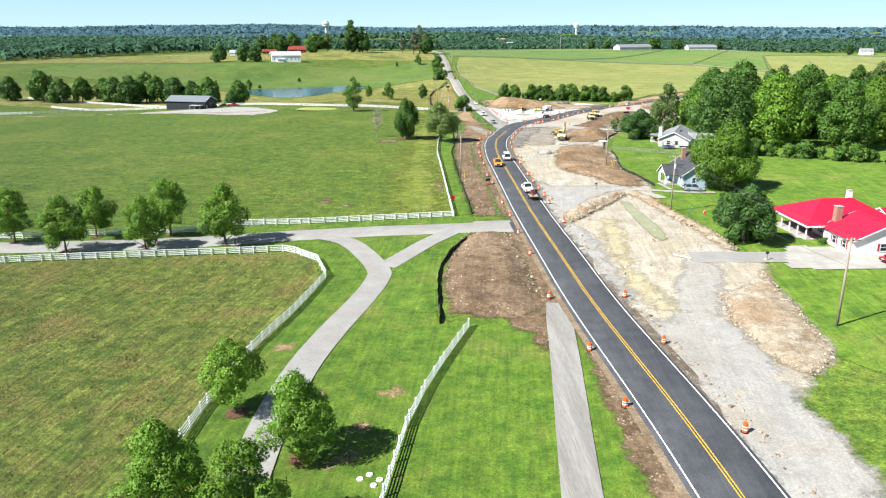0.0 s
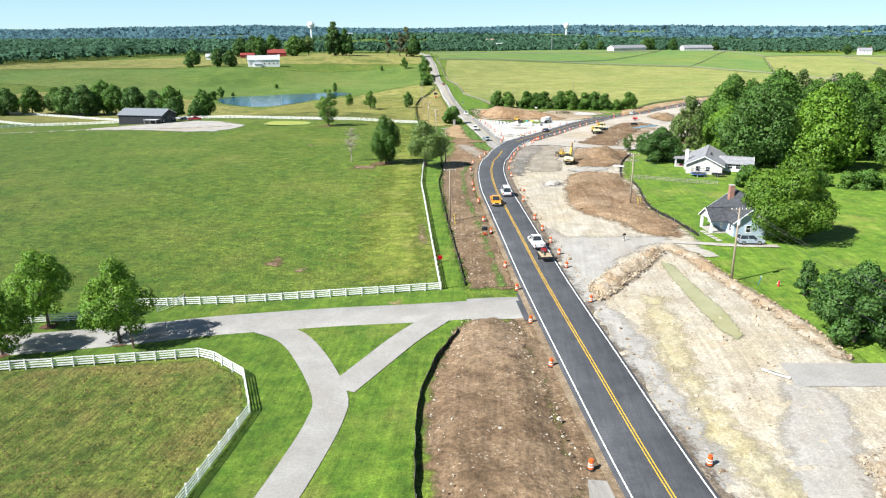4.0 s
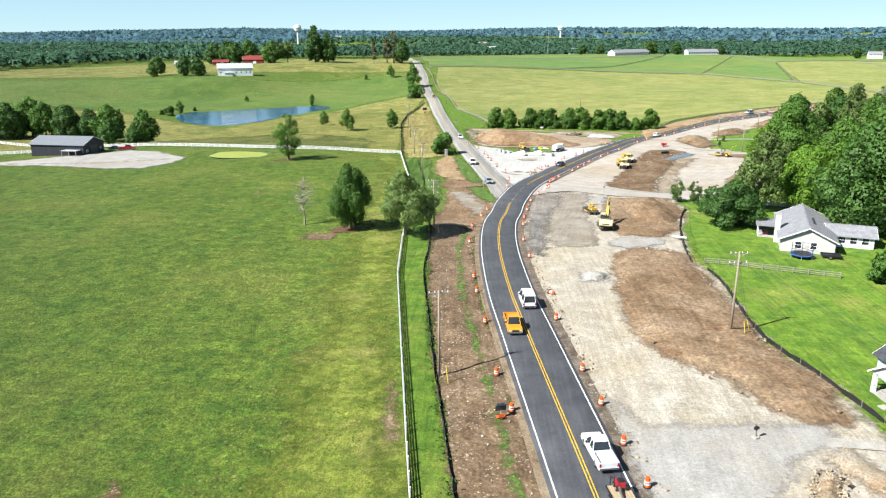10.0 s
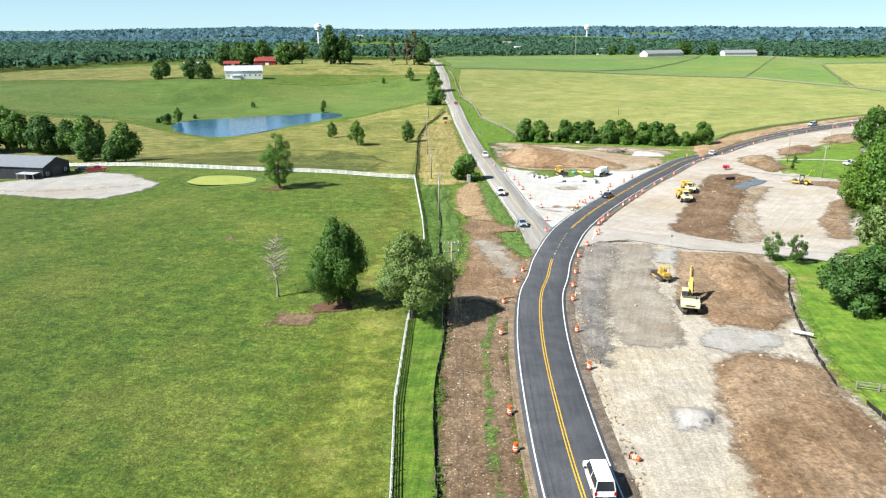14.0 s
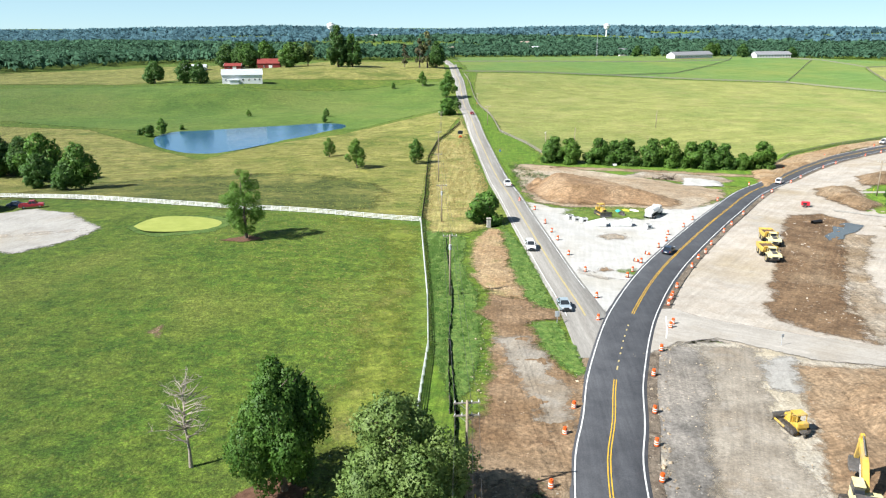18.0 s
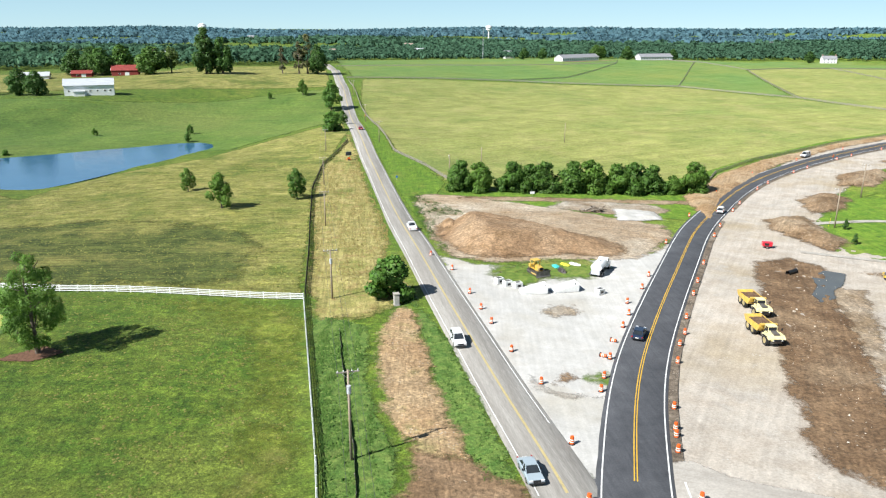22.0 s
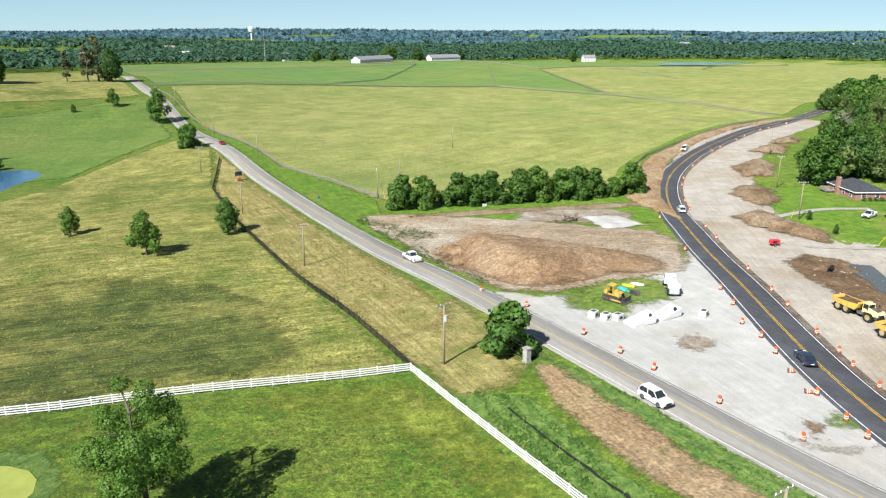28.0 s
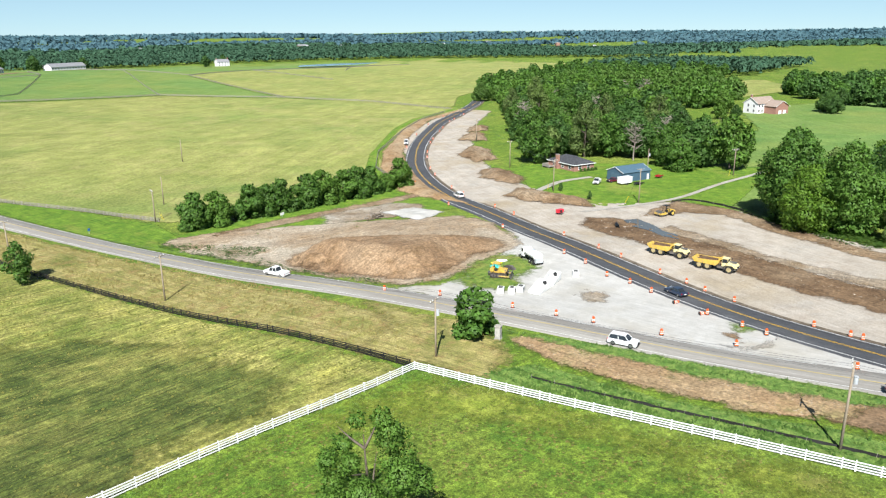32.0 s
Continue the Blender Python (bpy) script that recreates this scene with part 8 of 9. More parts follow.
part("digging_chain", Geo().tube((0.0, 0.2, 0.45), (-1.6, 0.35, 0.15), 0.14, 0.10, 8), STEEL, e)
part("handlebar", Geo().tube((0.9, -0.4, 0.6), (1.3, -0.4, 1.1), 0.03, 0.03, 6).tube((0.9, 0.3, 0.6), (1.3, 0.3, 1.1), 0.03, 0.03, 6).tube((1.3, -0.45, 1.1), (1.3, 0.35, 1.1), 0.03, 0.03, 6), BLACKTRIM, e)
for s in (-0.5, 0.4):
    wheel(e, 0.2, s, 0.24, 0.16)
    wheel(e, 0.85, s, 0.24, 0.16)
vehicle("van", 29.2, 208, 88, WHITECAR, "white square-backed van on the new road", category="van")
vehicle("pickup", 25.5, 199, -92, ORANGECAR, "orange pickup truck coming down the new road", category="pickup")
vehicle("car", 67.2, 346.8, 57, BLUECAR, "dark blue car following the curve")
vehicle("suv", 131.8, 431.5, 52, WHITECAR, "white estate car on the far curve", category="car")
vehicle("van", 212.5, 506, 212, WHITECAR, "white van far along the new road", category="van")
vehicle("car", 37.6, 310, -90, SILVERCAR, "silver-blue saloon car on the old road", lift=0.28)
vehicle("suv", 37.3, 347.5, -90, WHITECAR, "white SUV on the old road", lift=0.28)
vehicle("pickup", 40.9, 424, 90, WHITECAR, "white pickup on the old road", lift=0.28, category="pickup")
vehicle("car", 41, 600, 90, REDCAR, "red car far along the old road", lift=0.28)
vehicle("suv", 67.5, 164.8, -6, SILVERCAR, "silver-blue SUV parked beside the blue cottage", lift=0.2, category="car")
vehicle("car", 78.4, 107.8, 10, REDCAR, "red car parked at the farmhouse", lift=0.2)
vehicle("pickup", 168.2, 398.5, -170, WHITECAR, "white pickup parked on the lawn", lift=0.12, category="pickup")
vehicle("car", 173.2, 394.6, 150, MAROON, "maroon car parked by the shed", lift=0.12)
vehicle("pickup", -88, 386, 20, REDCAR, "red pickup at the dark barn", lift=0.15, category="pickup")
vehicle("car", -93, 388, 10, BLUECAR, "dark car at the dark barn", lift=0.15)
t = thing("box_trailer", pose(171.2, 389.9, land(171.2, 389.9) + 0.1, 0, 0, -29), "white enclosed cargo trailer beside the blue shed", "trailer")
part("box", Geo().box(-2.4, 2.4, -1.1, 1.1, 0.5, 2.6), WHITEPAINT, t, bevel=0.06)
part("drawbar", Geo().tube((2.4, 0, 0.55), (3.6, 0, 0.5), 0.06, 0.05, 6), BLACKTRIM, t)
for s in (-1, 1):
    wheel(t, -0.3, s * 1.1, 0.34, 0.22)
    wheel(t, 0.45, s * 1.1, 0.34, 0.22)
for x, y, way, m, label in ((172.6, 385.6, -29, BLACKTRIM, "low black flat trailer on the grass"), (188.5, 383, -10, REDCAR, "low red farm trailer beside the shed"), (88.6, 226.4, -24, BLACKTRIM, "small black utility trailer by the wooden fence")):
    t = thing("utility_trailer", pose(x, y, land(x, y) + 0.08, 0, 0, way), label, "trailer")
    part("deck", Geo().box(-1.7, 1.7, -0.85, 0.85, 0.5, 0.58), m, t)
    for s in (-1, 1):
        part("side_rail", Geo().box(-1.7, 1.7, s * 0.85 - 0.03, s * 0.85 + 0.03, 0.58, 0.8), m, t)
        wheel(t, -0.2, s * 1.0, 0.33, 0.2)
    part("drawbar", Geo().tube((1.7, 0, 0.52), (2.9, 0, 0.48), 0.05, 0.04, 6), BLACKTRIM, t)


# ---------------------------------------------------------------- construction machines
def dump_truck(x, y, way, label):
    top = thing("articulated_dump_truck", pose(x, y, land(x, y) + 0.12, 0, 0, way) @ Matrix.Diagonal((0.92, 0.92, 0.92, 1)), label, "dump truck", "haul trucks")
    part("rear_frame", Geo().box(-4.6, 0.6, -0.5, 0.5, 0.85, 1.3), STEEL, top)
    part("front_frame", Geo().box(0.4, 4.6, -0.9, 0.9, 0.75, 1.25), STEEL, top)
    body = part("dump_body", Geo().prism([(-5.3, 2.35), (-4.6, 1.5), (0.2, 1.35), (0.9, 2.0), (1.2, 3.0), (0.9, 3.0), (0.55, 2.15), (0.1, 1.6), (-4.5, 1.7), (-5.1, 2.45)], -1.55, 1.55), MACHINE, top)
    for s in (-1, 1):
        part("body_side", Geo().prism([(-5.3, 2.35), (-4.6, 1.5), (0.2, 1.35), (0.9, 2.0), (1.0, 2.7), (-0.6, 2.5), (-4.9, 2.3)], s * 1.55 - 0.06, s * 1.55 + 0.06), MACHINE, body)
        for k in range(4):
            part("body_rib", Geo().box(-4.0 + k * 1.25, -3.86 + k * 1.25, s * 1.64 - 0.05, s * 1.64 + 0.05, 1.5, 2.3), MACHINE, body)
    part("load", Geo().box(-4.7, 0.6, -1.47, 1.47, 1.74, 2.2, 0.1), DARKSOIL_SOLID, body)
    for s in (-1, 1):
        part("bed_lining", Geo().box(-4.8, 0.7, s * 1.46 - 0.02, s * 1.46 + 0.02, 1.6, 2.25), DARKSOIL_SOLID, body, "soil-stained inner side")
    part("front_shield", Geo().box(0.85, 1.5, -1.45, 1.45, 2.9, 3.05), MACHINE, body)
    part("hood", Geo().prism([(2.7, 1.2), (4.75, 1.2), (4.85, 1.6), (4.6, 2.05), (2.7, 2.45)], -0.95, 0.95, 0.08, 1.9), PALEYELLOW, top, bevel=0.06)
    part("hood_deck", Geo().box(2.8, 4.4, -0.5, 0.5, 2.2, 2.46), STEEL, top)
    part("grille", Geo().box(4.72, 4.9, -0.7, 0.7, 1.25, 1.65), BLACKTRIM, top)
    cab = part("cab", Geo().box(1.35, 2.75, -0.85, 0.85, 1.25, 2.1), PALEYELLOW, top, bevel=0.05)
    part("cab_glass", Geo().box(1.4, 2.7, -0.8, 0.8, 2.1, 3.0, 0.05), GLASS, cab)
    part("cab_roof", Geo().box(1.3, 2.75, -0.85, 0.85, 3.0, 3.15), PALEYELLOW, cab, bevel=0.04)
    for cx, cy in ((1.42, -0.78), (1.42, 0.78), (2.66, -0.78), (2.66, 0.78)):
        part("cab_pillar", Geo().tube((cx, cy, 2.1), (cx * 0.98 + 0.04, cy * 0.95, 3.05), 0.06, 0.05, 5), PALEYELLOW, cab)
    for s in (-1, 1):
        part("fender", Geo().prism([(2.1, 1.7), (2.4, 2.0), (4.1, 2.0), (4.6, 1.55), (4.6, 1.45), (4.0, 1.85), (2.5, 1.85), (2.2, 1.6)], s * 1.25 - 0.3, s * 1.25 + 0.3), PALEYELLOW, top)
        part("mirror", Geo().box(2.9, 3.0, s * 1.5 - 0.12, s * 1.5 + 0.12, 2.5, 2.9), BLACKTRIM, top)
        part("ladder", Geo().box(2.0, 2.1, s * 1.2 - 0.25, s * 1.2 + 0.25, 0.6, 0.68).box(2.0, 2.1, s * 1.2 - 0.25, s * 1.2 + 0.25, 1.0, 1.08).box(2.0, 2.1, s * 1.2 - 0.25, s * 1.2 + 0.25, 1.4, 1.48), STEEL, top)
        part("headlamp", Geo().box(4.84, 4.92, s * 0.75 - 0.12, s * 0.75 + 0.12, 1.35, 1.5), LAMPGLASS, top)
        for xw in (3.3, -1.6, -3.5):
            wheel(top, xw, s * 1.25, 0.92, 0.62, DUSTYRIM)
    return top


DUSTYRIM = plain("dusty_hub_paint", (0.40, 0.32, 0.16), 0.8, wear=0.3)
DARKSOIL_SOLID = surface("soil_load", (0.11, 0.062, 0.036), (0.19, 0.115, 0.068), 1.2, 0.97, bump=0.8, fine=0.4)
dump_truck(93.0, 354.8, -101, "yellow articulated dump truck parked nose to tail on the site")
dump_truck(87.6, 343.6, -99, "yellow articulated dump truck with dusty grey bonnet deck")


def track_unit(top, x0, x1, y, r, w, name="track"):
    n = 8
    out = [(x1 + r * math.cos(a), r + r * math.sin(a)) for a in np.linspace(-math.pi / 2, math.pi / 2, n)] + [(x0 - r * math.cos(a), r - r * math.sin(a)) for a in np.linspace(-math.pi / 2, math.pi / 2, n)]
    t = part(name, Geo().prism(out, y - w / 2, y + w / 2), TRACK, top)
    length = x1 - x0
    for k in range(int(length / 0.28)):
        xx = x0 + k * 0.28
        part("grouser", Geo().box(xx, xx + 0.06, y - w / 2 - 0.02, y + w / 2 + 0.02, 2 * r, 2 * r + 0.05), TRACK, t)
    for k in range(5):
        xx = x0 + length * k / 4
        part("roller_wheel", Geo().tube((xx, y - w / 2 - 0.03, r), (xx, y + w / 2 + 0.03, r), r * 0.55, r * 0.55, 10), STEEL, t)
    return t


def excavator(x, y, way, slew, label):
    top = thing("excavator", pose(x, y, land(x, y) + 0.45, 0, 0, way), label, "excavator")
    for s in (-1, 1):
        track_unit(top, -1.7, 1.7, s * 1.25, 0.45, 0.6)
    part("undercarriage", Geo().box(-1.0, 1.0, -1.0, 1.0, 0.45, 0.95), STEEL, top)
    part("turntable", Geo().tube((0, 0, 0.95), (0, 0, 1.1), 0.75, 0.75, 20), STEEL, top)
    house = part("upper_body", Geo().box(-2.4, 1.2, -1.4, 1.4, 1.1, 1.75), PALEYELLOW, top, bevel=0.08, at=pose(0, 0, 0, 0, 0, slew))
    part("counterweight", Geo().prism([(-2.75, 1.15), (-1.9, 1.15), (-1.9, 2.1), (-2.6, 2.1), (-2.85, 1.7)], -1.4, 1.4), PALEYELLOW, house, bevel=0.06)
    part("engine_cover", Geo().box(-1.9, -0.4, -1.35, 1.35, 1.75, 2.15), PALEYELLOW, house, bevel=0.05)
    part("engine_deck", Geo().box(-1.2, -0.3, -1.2, 1.2, 2.15, 2.22), STEEL, house)
    part("plain_mark", Geo().box(-2.88, -2.8, -0.7, 0.7, 1.45, 1.65), BLACKTRIM, house)
    part("cab_base", Geo().box(-0.35, 1.35, 0.35, 1.35, 1.75, 2.0), PALEYELLOW, house)
    part("cab_glass", Geo().box(-0.3, 1.35, 0.4, 1.32, 2.0, 2.95, 0.05), GLASS, house)
    part("cab_roof", Geo().box(-0.35, 1.25, 0.36, 1.36, 2.95, 3.06), PALEYELLOW, house, bevel=0.03)
    part("exhaust", Geo().tube((-1.4, -0.8, 2.15), (-1.4, -0.8, 2.75), 0.07, 0.07, 8), BLACKTRIM, house)
    part("boom", Geo().prism([(0.9, 1.5), (1.3, 1.35), (3.0, 3.2), (5.3, 4.5), (5.5, 4.85), (5.2, 5.0), (2.6, 3.9), (0.9, 2.0)], -0.28, 0.28), MACHINE, house, bevel=0.03)
    part("boom_cylinder", Geo().tube((1.4, 0.36, 1.5), (3.0, 0.36, 3.4), 0.09, 0.09, 8).tube((1.4, -0.36, 1.5), (3.0, -0.36, 3.4), 0.09, 0.09, 8), STEEL, house)
    part("stick", Geo().prism([(5.0, 5.35), (5.45, 5.45), (6.3, 2.3), (6.05, 2.25), (5.1, 4.3)], -0.2, 0.2), MACHINE, house, bevel=0.03)
    part("stick_cylinder", Geo().tube((3.1, 0, 4.35), (5.0, 0, 5.4), 0.09, 0.08, 8), STEEL, house)
    part("bucket", Geo().prism([(5.9, 2.35), (6.5, 2.3), (6.6, 1.7), (6.2, 1.2), (5.6, 1.1), (5.2, 1.3), (5.3, 1.45), (5.75, 1.6)], -0.6, 0.6), STEEL, house, bevel=0.02)
    for k in range(5):
        part("bucket_tooth", Geo().box(5.0, 5.25, -0.56 + k * 0.26, -0.46 + k * 0.26, 1.26, 1.36), STEEL, house)
    return top


excavator(55.2, 254.0, 84, -14, "pale yellow crawler excavator with its boom raised")


def bulldozer(x, y, way, label, lift=0.25, k=1.0):
    top = thing("bulldozer", pose(x, y, land(x, y) + lift, 0, 0, way) @ Matrix.Diagonal((k, k, k, 1)), label, "bulldozer", "bulldozers")
    for s in (-1, 1):
        track_unit(top, -1.25, 1.35, s * 1.0, 0.48, 0.55)
        part("push_arm", Geo().box(0.2, 2.4, s * 1.38 - 0.08, s * 1.38 + 0.08, 0.35, 0.58), MACHINE, top)
        part("blade_cylinder", Geo().tube((1.2, s * 0.5, 1.6), (2.35, s * 0.5, 0.8), 0.07, 0.06, 8), STEEL, top)
    part("hull", Geo().box(-1.6, 1.4, -0.7, 0.7, 0.55, 1.1), MACHINE, top)
    part("engine_hood", Geo().prism([(0.0, 1.1), (1.75, 1.1), (1.75, 1.75), (0.0, 1.95)], -0.5, 0.5), MACHINE, top, bevel=0.05)
    part("grille", Geo().box(1.75, 1.8, -0.42, 0.42, 1.15, 1.68), BLACKTRIM, top)
    part("fuel_tank", Geo().box(-1.75, -1.0, -0.85, 0.85, 1.1, 1.8), MACHINE, top, bevel=0.06)
    part("seat", Geo().box(-0.9, -0.4, -0.3, 0.3, 1.1, 1.5), BLACKTRIM, top)
    cab = part("cab_roof", Geo().box(-1.3, 0.25, -0.8, 0.8, 2.75, 2.88), MACHINE, top, bevel=0.04)
    for cx, cy in ((-1.2, -0.7), (-1.2, 0.7), (0.1, -0.7), (0.1, 0.7)):
        part("cab_post", Geo().box(cx - 0.06, cx + 0.06, cy - 0.06, cy + 0.06, 1.1, 2.75), MACHINE, cab)
    part("exhaust", Geo().tube((0.9, 0, 1.85), (0.9, 0, 2.5), 0.06, 0.06, 8), BLACKTRIM, top)
    n = 7
    out = [(2.45 + 0.35 * (1 - math.cos(a)), 0.65 + 0.65 * math.sin(a)) for a in np.linspace(-1.3, 1.3, n)]
    part("blade", Geo().prism(out + [(p + 0.09, q) for p, q in out[::-1]], -1.65, 1.65), STEEL, top)
    part("ripper", Geo().box(-2.3, -1.7, -0.5, 0.5, 0.6, 0.85).box(-2.3, -2.15, -0.08, 0.08, -0.05, 0.7), STEEL, top)
    return top


bulldozer(60.6, 381.0, -75, "yellow bulldozer parked in the weeds with its blade down", 0.3)
bulldozer(56.6, 270.2, 98, "yellow bulldozer standing on churned soil", 0.3, 0.84)

# the single-drum roller
r = thing("road_roller", pose(132.8, 366.0, land(132.8, 366) + 0.15, 0, 0, -215), "yellow single-drum soil roller with open canopy", "roller")
part("drum", Geo().tube((2.0, -1.05, 0.75), (2.0, 1.05, 0.75), 0.75, 0.75, 22), STEEL, r)
part("drum_frame", Geo().box(0.6, 3.0, -1.25, -1.1, 0.6, 1.05).box(0.6, 3.0, 1.1, 1.25, 0.6, 1.05).box(2.85, 3.05, -1.25, 1.25, 0.6, 1.05).box(0.4, 0.9, -1.25, 1.25, 0.6, 1.05), MACHINE, r)
part("engine_hood", Geo().prism([(-2.6, 0.8), (-0.5, 0.8), (-0.5, 1.75), (-1.6, 1.75), (-2.6, 1.4)], -0.75, 0.75), MACHINE, r, bevel=0.06)
part("platform", Geo().box(-0.6, 0.5, -0.8, 0.8, 0.8, 1.0), BLACKTRIM, r)
part("seat", Geo().box(-0.4, 0.1, -0.25, 0.25, 1.0, 1.5), BLACKTRIM, r)
part("canopy", Geo().box(-0.7, 0.7, -0.85, 0.85, 2.75, 2.85), BLACKTRIM, r, bevel=0.03)
for cx, cy in ((-0.6, -0.75), (-0.6, 0.75), (0.55, -0.75), (0.55, 0.75)):
    part("canopy_post", Geo().box(cx - 0.05, cx + 0.05, cy - 0.05, cy + 0.05, 1.0, 2.75), BLACKTRIM, r)
for s in (-1, 1):
    wheel(r, -1.4, s * 0.95, 0.75, 0.5, MACHINE)

# the tanker
r = thing("tanker_truck", pose(74.2, 380.2, land(74, 380) + 0.15, 0, 0, 52), "white water tanker truck parked in the gravel triangle", "truck")
ring = [(0.0 + 1.15 * math.cos(a), 1.95 + 0.85 * math.sin(a)) for a in np.linspace(0, 2 * math.pi, 19)[:-1]]
n = len(ring)
g = Geo().add([(-3.6, p, q) for p, q in ring] + [(0.9, p, q) for p, q in ring], [(i, (i + 1) % n, n + (i + 1) % n, n + i) for i in range(n)] + [tuple(range(n)), tuple(range(2 * n - 1, n - 1, -1))])
part("tank", g, WHITEPAINT, r, bevel=0.05)
part("hatch", Geo().tube((-1.3, 0, 2.75), (-1.3, 0, 2.95), 0.35, 0.35, 12), GALV, r)
part("chassis", Geo().box(-3.7, 3.2, -0.5, 0.5, 0.75, 1.0), BLACKTRIM, r)
part("pump_box", Geo().box(-4.1, -3.6, -0.9, 0.9, 0.6, 1.5), GALV, r)
part("cab", Geo().prism([(1.3, 0.7), (3.5, 0.7), (3.5, 1.5), (2.7, 1.65), (2.4, 2.6), (1.3, 2.7)], -1.1, 1.1, 0.08, 1.7), WHITEPAINT, r, bevel=0.06)
part("windscreen", Geo().add([(2.74, -0.95, 1.7), (2.74, 0.95, 1.7), (2.46, 0.9, 2.5), (2.46, -0.9, 2.5)], [(0, 1, 2, 3)]), GLASS, r)
for s in (-1, 1):
    part("side_window", Geo().box(1.5, 2.3, s * 1.06 - 0.02, s * 1.06 + 0.02, 1.75, 2.4), GLASS, r)
    for xw in (2.5, -1.7, -2.9):
        wheel(r, xw, s * 1.0, 0.5, 0.4)
    part("mudflap", Geo().box(-3.7, -3.66, s * 1.0 - 0.25, s * 1.0 + 0.25, 0.2, 0.8), BLACKTRIM, r)

# the red generator
r = thing("towed_generator", pose(120.4, 392.2, land(120.4, 392.2) + 0.12, 0, 0, -20), "bright red towed generator on the stone base", "generator")
part("housing", Geo().box(-1.2, 1.0, -0.6, 0.6, 0.5, 1.5), paint("bright_red_paint", (0.62, 0.02, 0.04)), r, bevel=0.08)
part("vent_panel", Geo().box(-0.8, 0.2, -0.63, -0.6, 0.75, 1.3), BLACKTRIM, r)
part("drawbar", Geo().tube((1.0, 0, 0.5), (2.2, 0, 0.45), 0.05, 0.05, 6), BLACKTRIM, r)
for s in (-1, 1):
    wheel(r, -0.2, s * 0.7, 0.33, 0.2)

# ---------------------------------------------------------------- traffic barrels
ORANGE = plain("safety_orange", (0.80, 0.13, 0.02), 0.45, wear=0.15)
REFLECT = plain("reflective_white", (0.82, 0.82, 0.80), 0.35, wear=0.1)
drum_mesh = Geo().tube((0, 0, 0.1), (0, 0, 0.34), .29, .28, 14).tube((0, 0, 0.34), (0, 0, 0.6), .27, .26, 14).tube((0, 0, 0.6), (0, 0, 0.85), .25, .24, 14).tube((0, 0, 0.85), (0, 0, 1.02), .23, .22, 14).mesh("drum", ORANGE, smooth=False)
band_meshes = [Geo().tube((0, 0, z), (0, 0, z + 0.11), q, q - 0.004, 14).mesh("band", REFLECT) for z, q in ((0.30, .292), (0.56, .272))]
base_mesh = Geo().tube((0, 0, 0), (0, 0, 0.1), .40, .36, 14).mesh("base", BLACKTRIM)
handle_mesh = Geo().box(-0.1, 0.1, -0.03, 0.03, 1.02, 1.09).mesh("handle", ORANGE)
first = thing("traffic_barrel", pose(21.6, 146, land(21.6, 146) + 0.14), "orange and white striped traffic barrel on a black base", "barrel", "traffic barrels")
part("drum", drum_mesh, None, first)
for b in band_meshes:
    part("band", b, None, first, "white reflective band")
part("base", base_mesh, None, first, "black rubber base")
part("handle", handle_mesh, None, first)


def clear_of_road(x, y, keep=4.75):
    d = np.hypot(ROAD[:, 0] - x, ROAD[:, 1] - y)
    k = int(np.argmin(d))
    if d[k] < keep:
        nrm = across(ROAD)[k]
        s = 1 if (x - ROAD[k, 0]) * nrm[0] + (y - ROAD[k, 1]) * nrm[1] > 0 else -1
        return ROAD[k, 0] + nrm[0] * keep * s, ROAD[k, 1] + nrm[1] * keep * s
    return x, y


WEST = [(21.4, 133.2), (21.4, 119.7), (20.6, 98.4), (22, 80), (22.2, 66), (21.4, 156.8), (21.6, 176.8), (21.2, 185.4), (22, 201.7), (22.4, 214.7), (22.9, 222.6), (24.9, 246.7), (27, 260), (30.3, 270.2), (33, 276)]
EAST = [(31.6, 98), (31.6, 81.4), (31.8, 59.8), (31.4, 139.4), (31.4, 155), (31.7, 162), (31.7, 169), (31.7, 177), (31.7, 185.8), (32.2, 201.4), (34.6, 233.8), (36, 247), (38.5, 260.9), (40, 267.6), (42, 274.8), (44.8, 284.8),
        (48.3, 292.3), (52.5, 301), (53.4, 302.6), (55.6, 312.6), (57, 315.3), (58.1, 318), (60.1, 322.4), (68.7, 336.6), (72.2, 342.6), (75.3, 346.8), (79.4, 354), (85.3, 363), (91, 371.2), (98, 381.8)]
INNER = [(43.1, 304.5), (56.5, 328), (58.6, 331.5), (62.3, 338.5), (67, 350.5), (70.6, 356), (72.0, 362), (80, 368.5), (84, 375), (44.4, 315.8), (43.8, 385), (44.2, 370), (44.4, 361.7), (44.6, 355), (44.9, 343.6), (46, 332.3), (41.2, 396)]
for x, y in WEST + EAST + INNER:
    x, y = clear_of_road(x, y)
    copy_thing(first, pose(x, y, land(x, y) + 0.16, 0, 0, random.uniform(0, 360)))
far_run = ROAD[(ROAD[:, 1] > 392) & (ROAD[:, 0] < 330)]
nr = across(far_run)
for k in range(2, len(far_run), 6):
    s = 4.9 if (k // 6) % 3 else -4.9
    x, y = far_run[k] + nr[k] * s
    copy_thing(first, pose(x, y, land(x, y) + 0.18, 0, 0, k * 40))
for x, y, tilt in ((33.6, 212.5, 88), (62, 346, 86), (58, 340.5, 85)):
    tagged(copy_thing(first, pose(x, y, land(x, y) + 0.45, tilt, 0, 40)), "orange traffic barrel knocked over on its side")


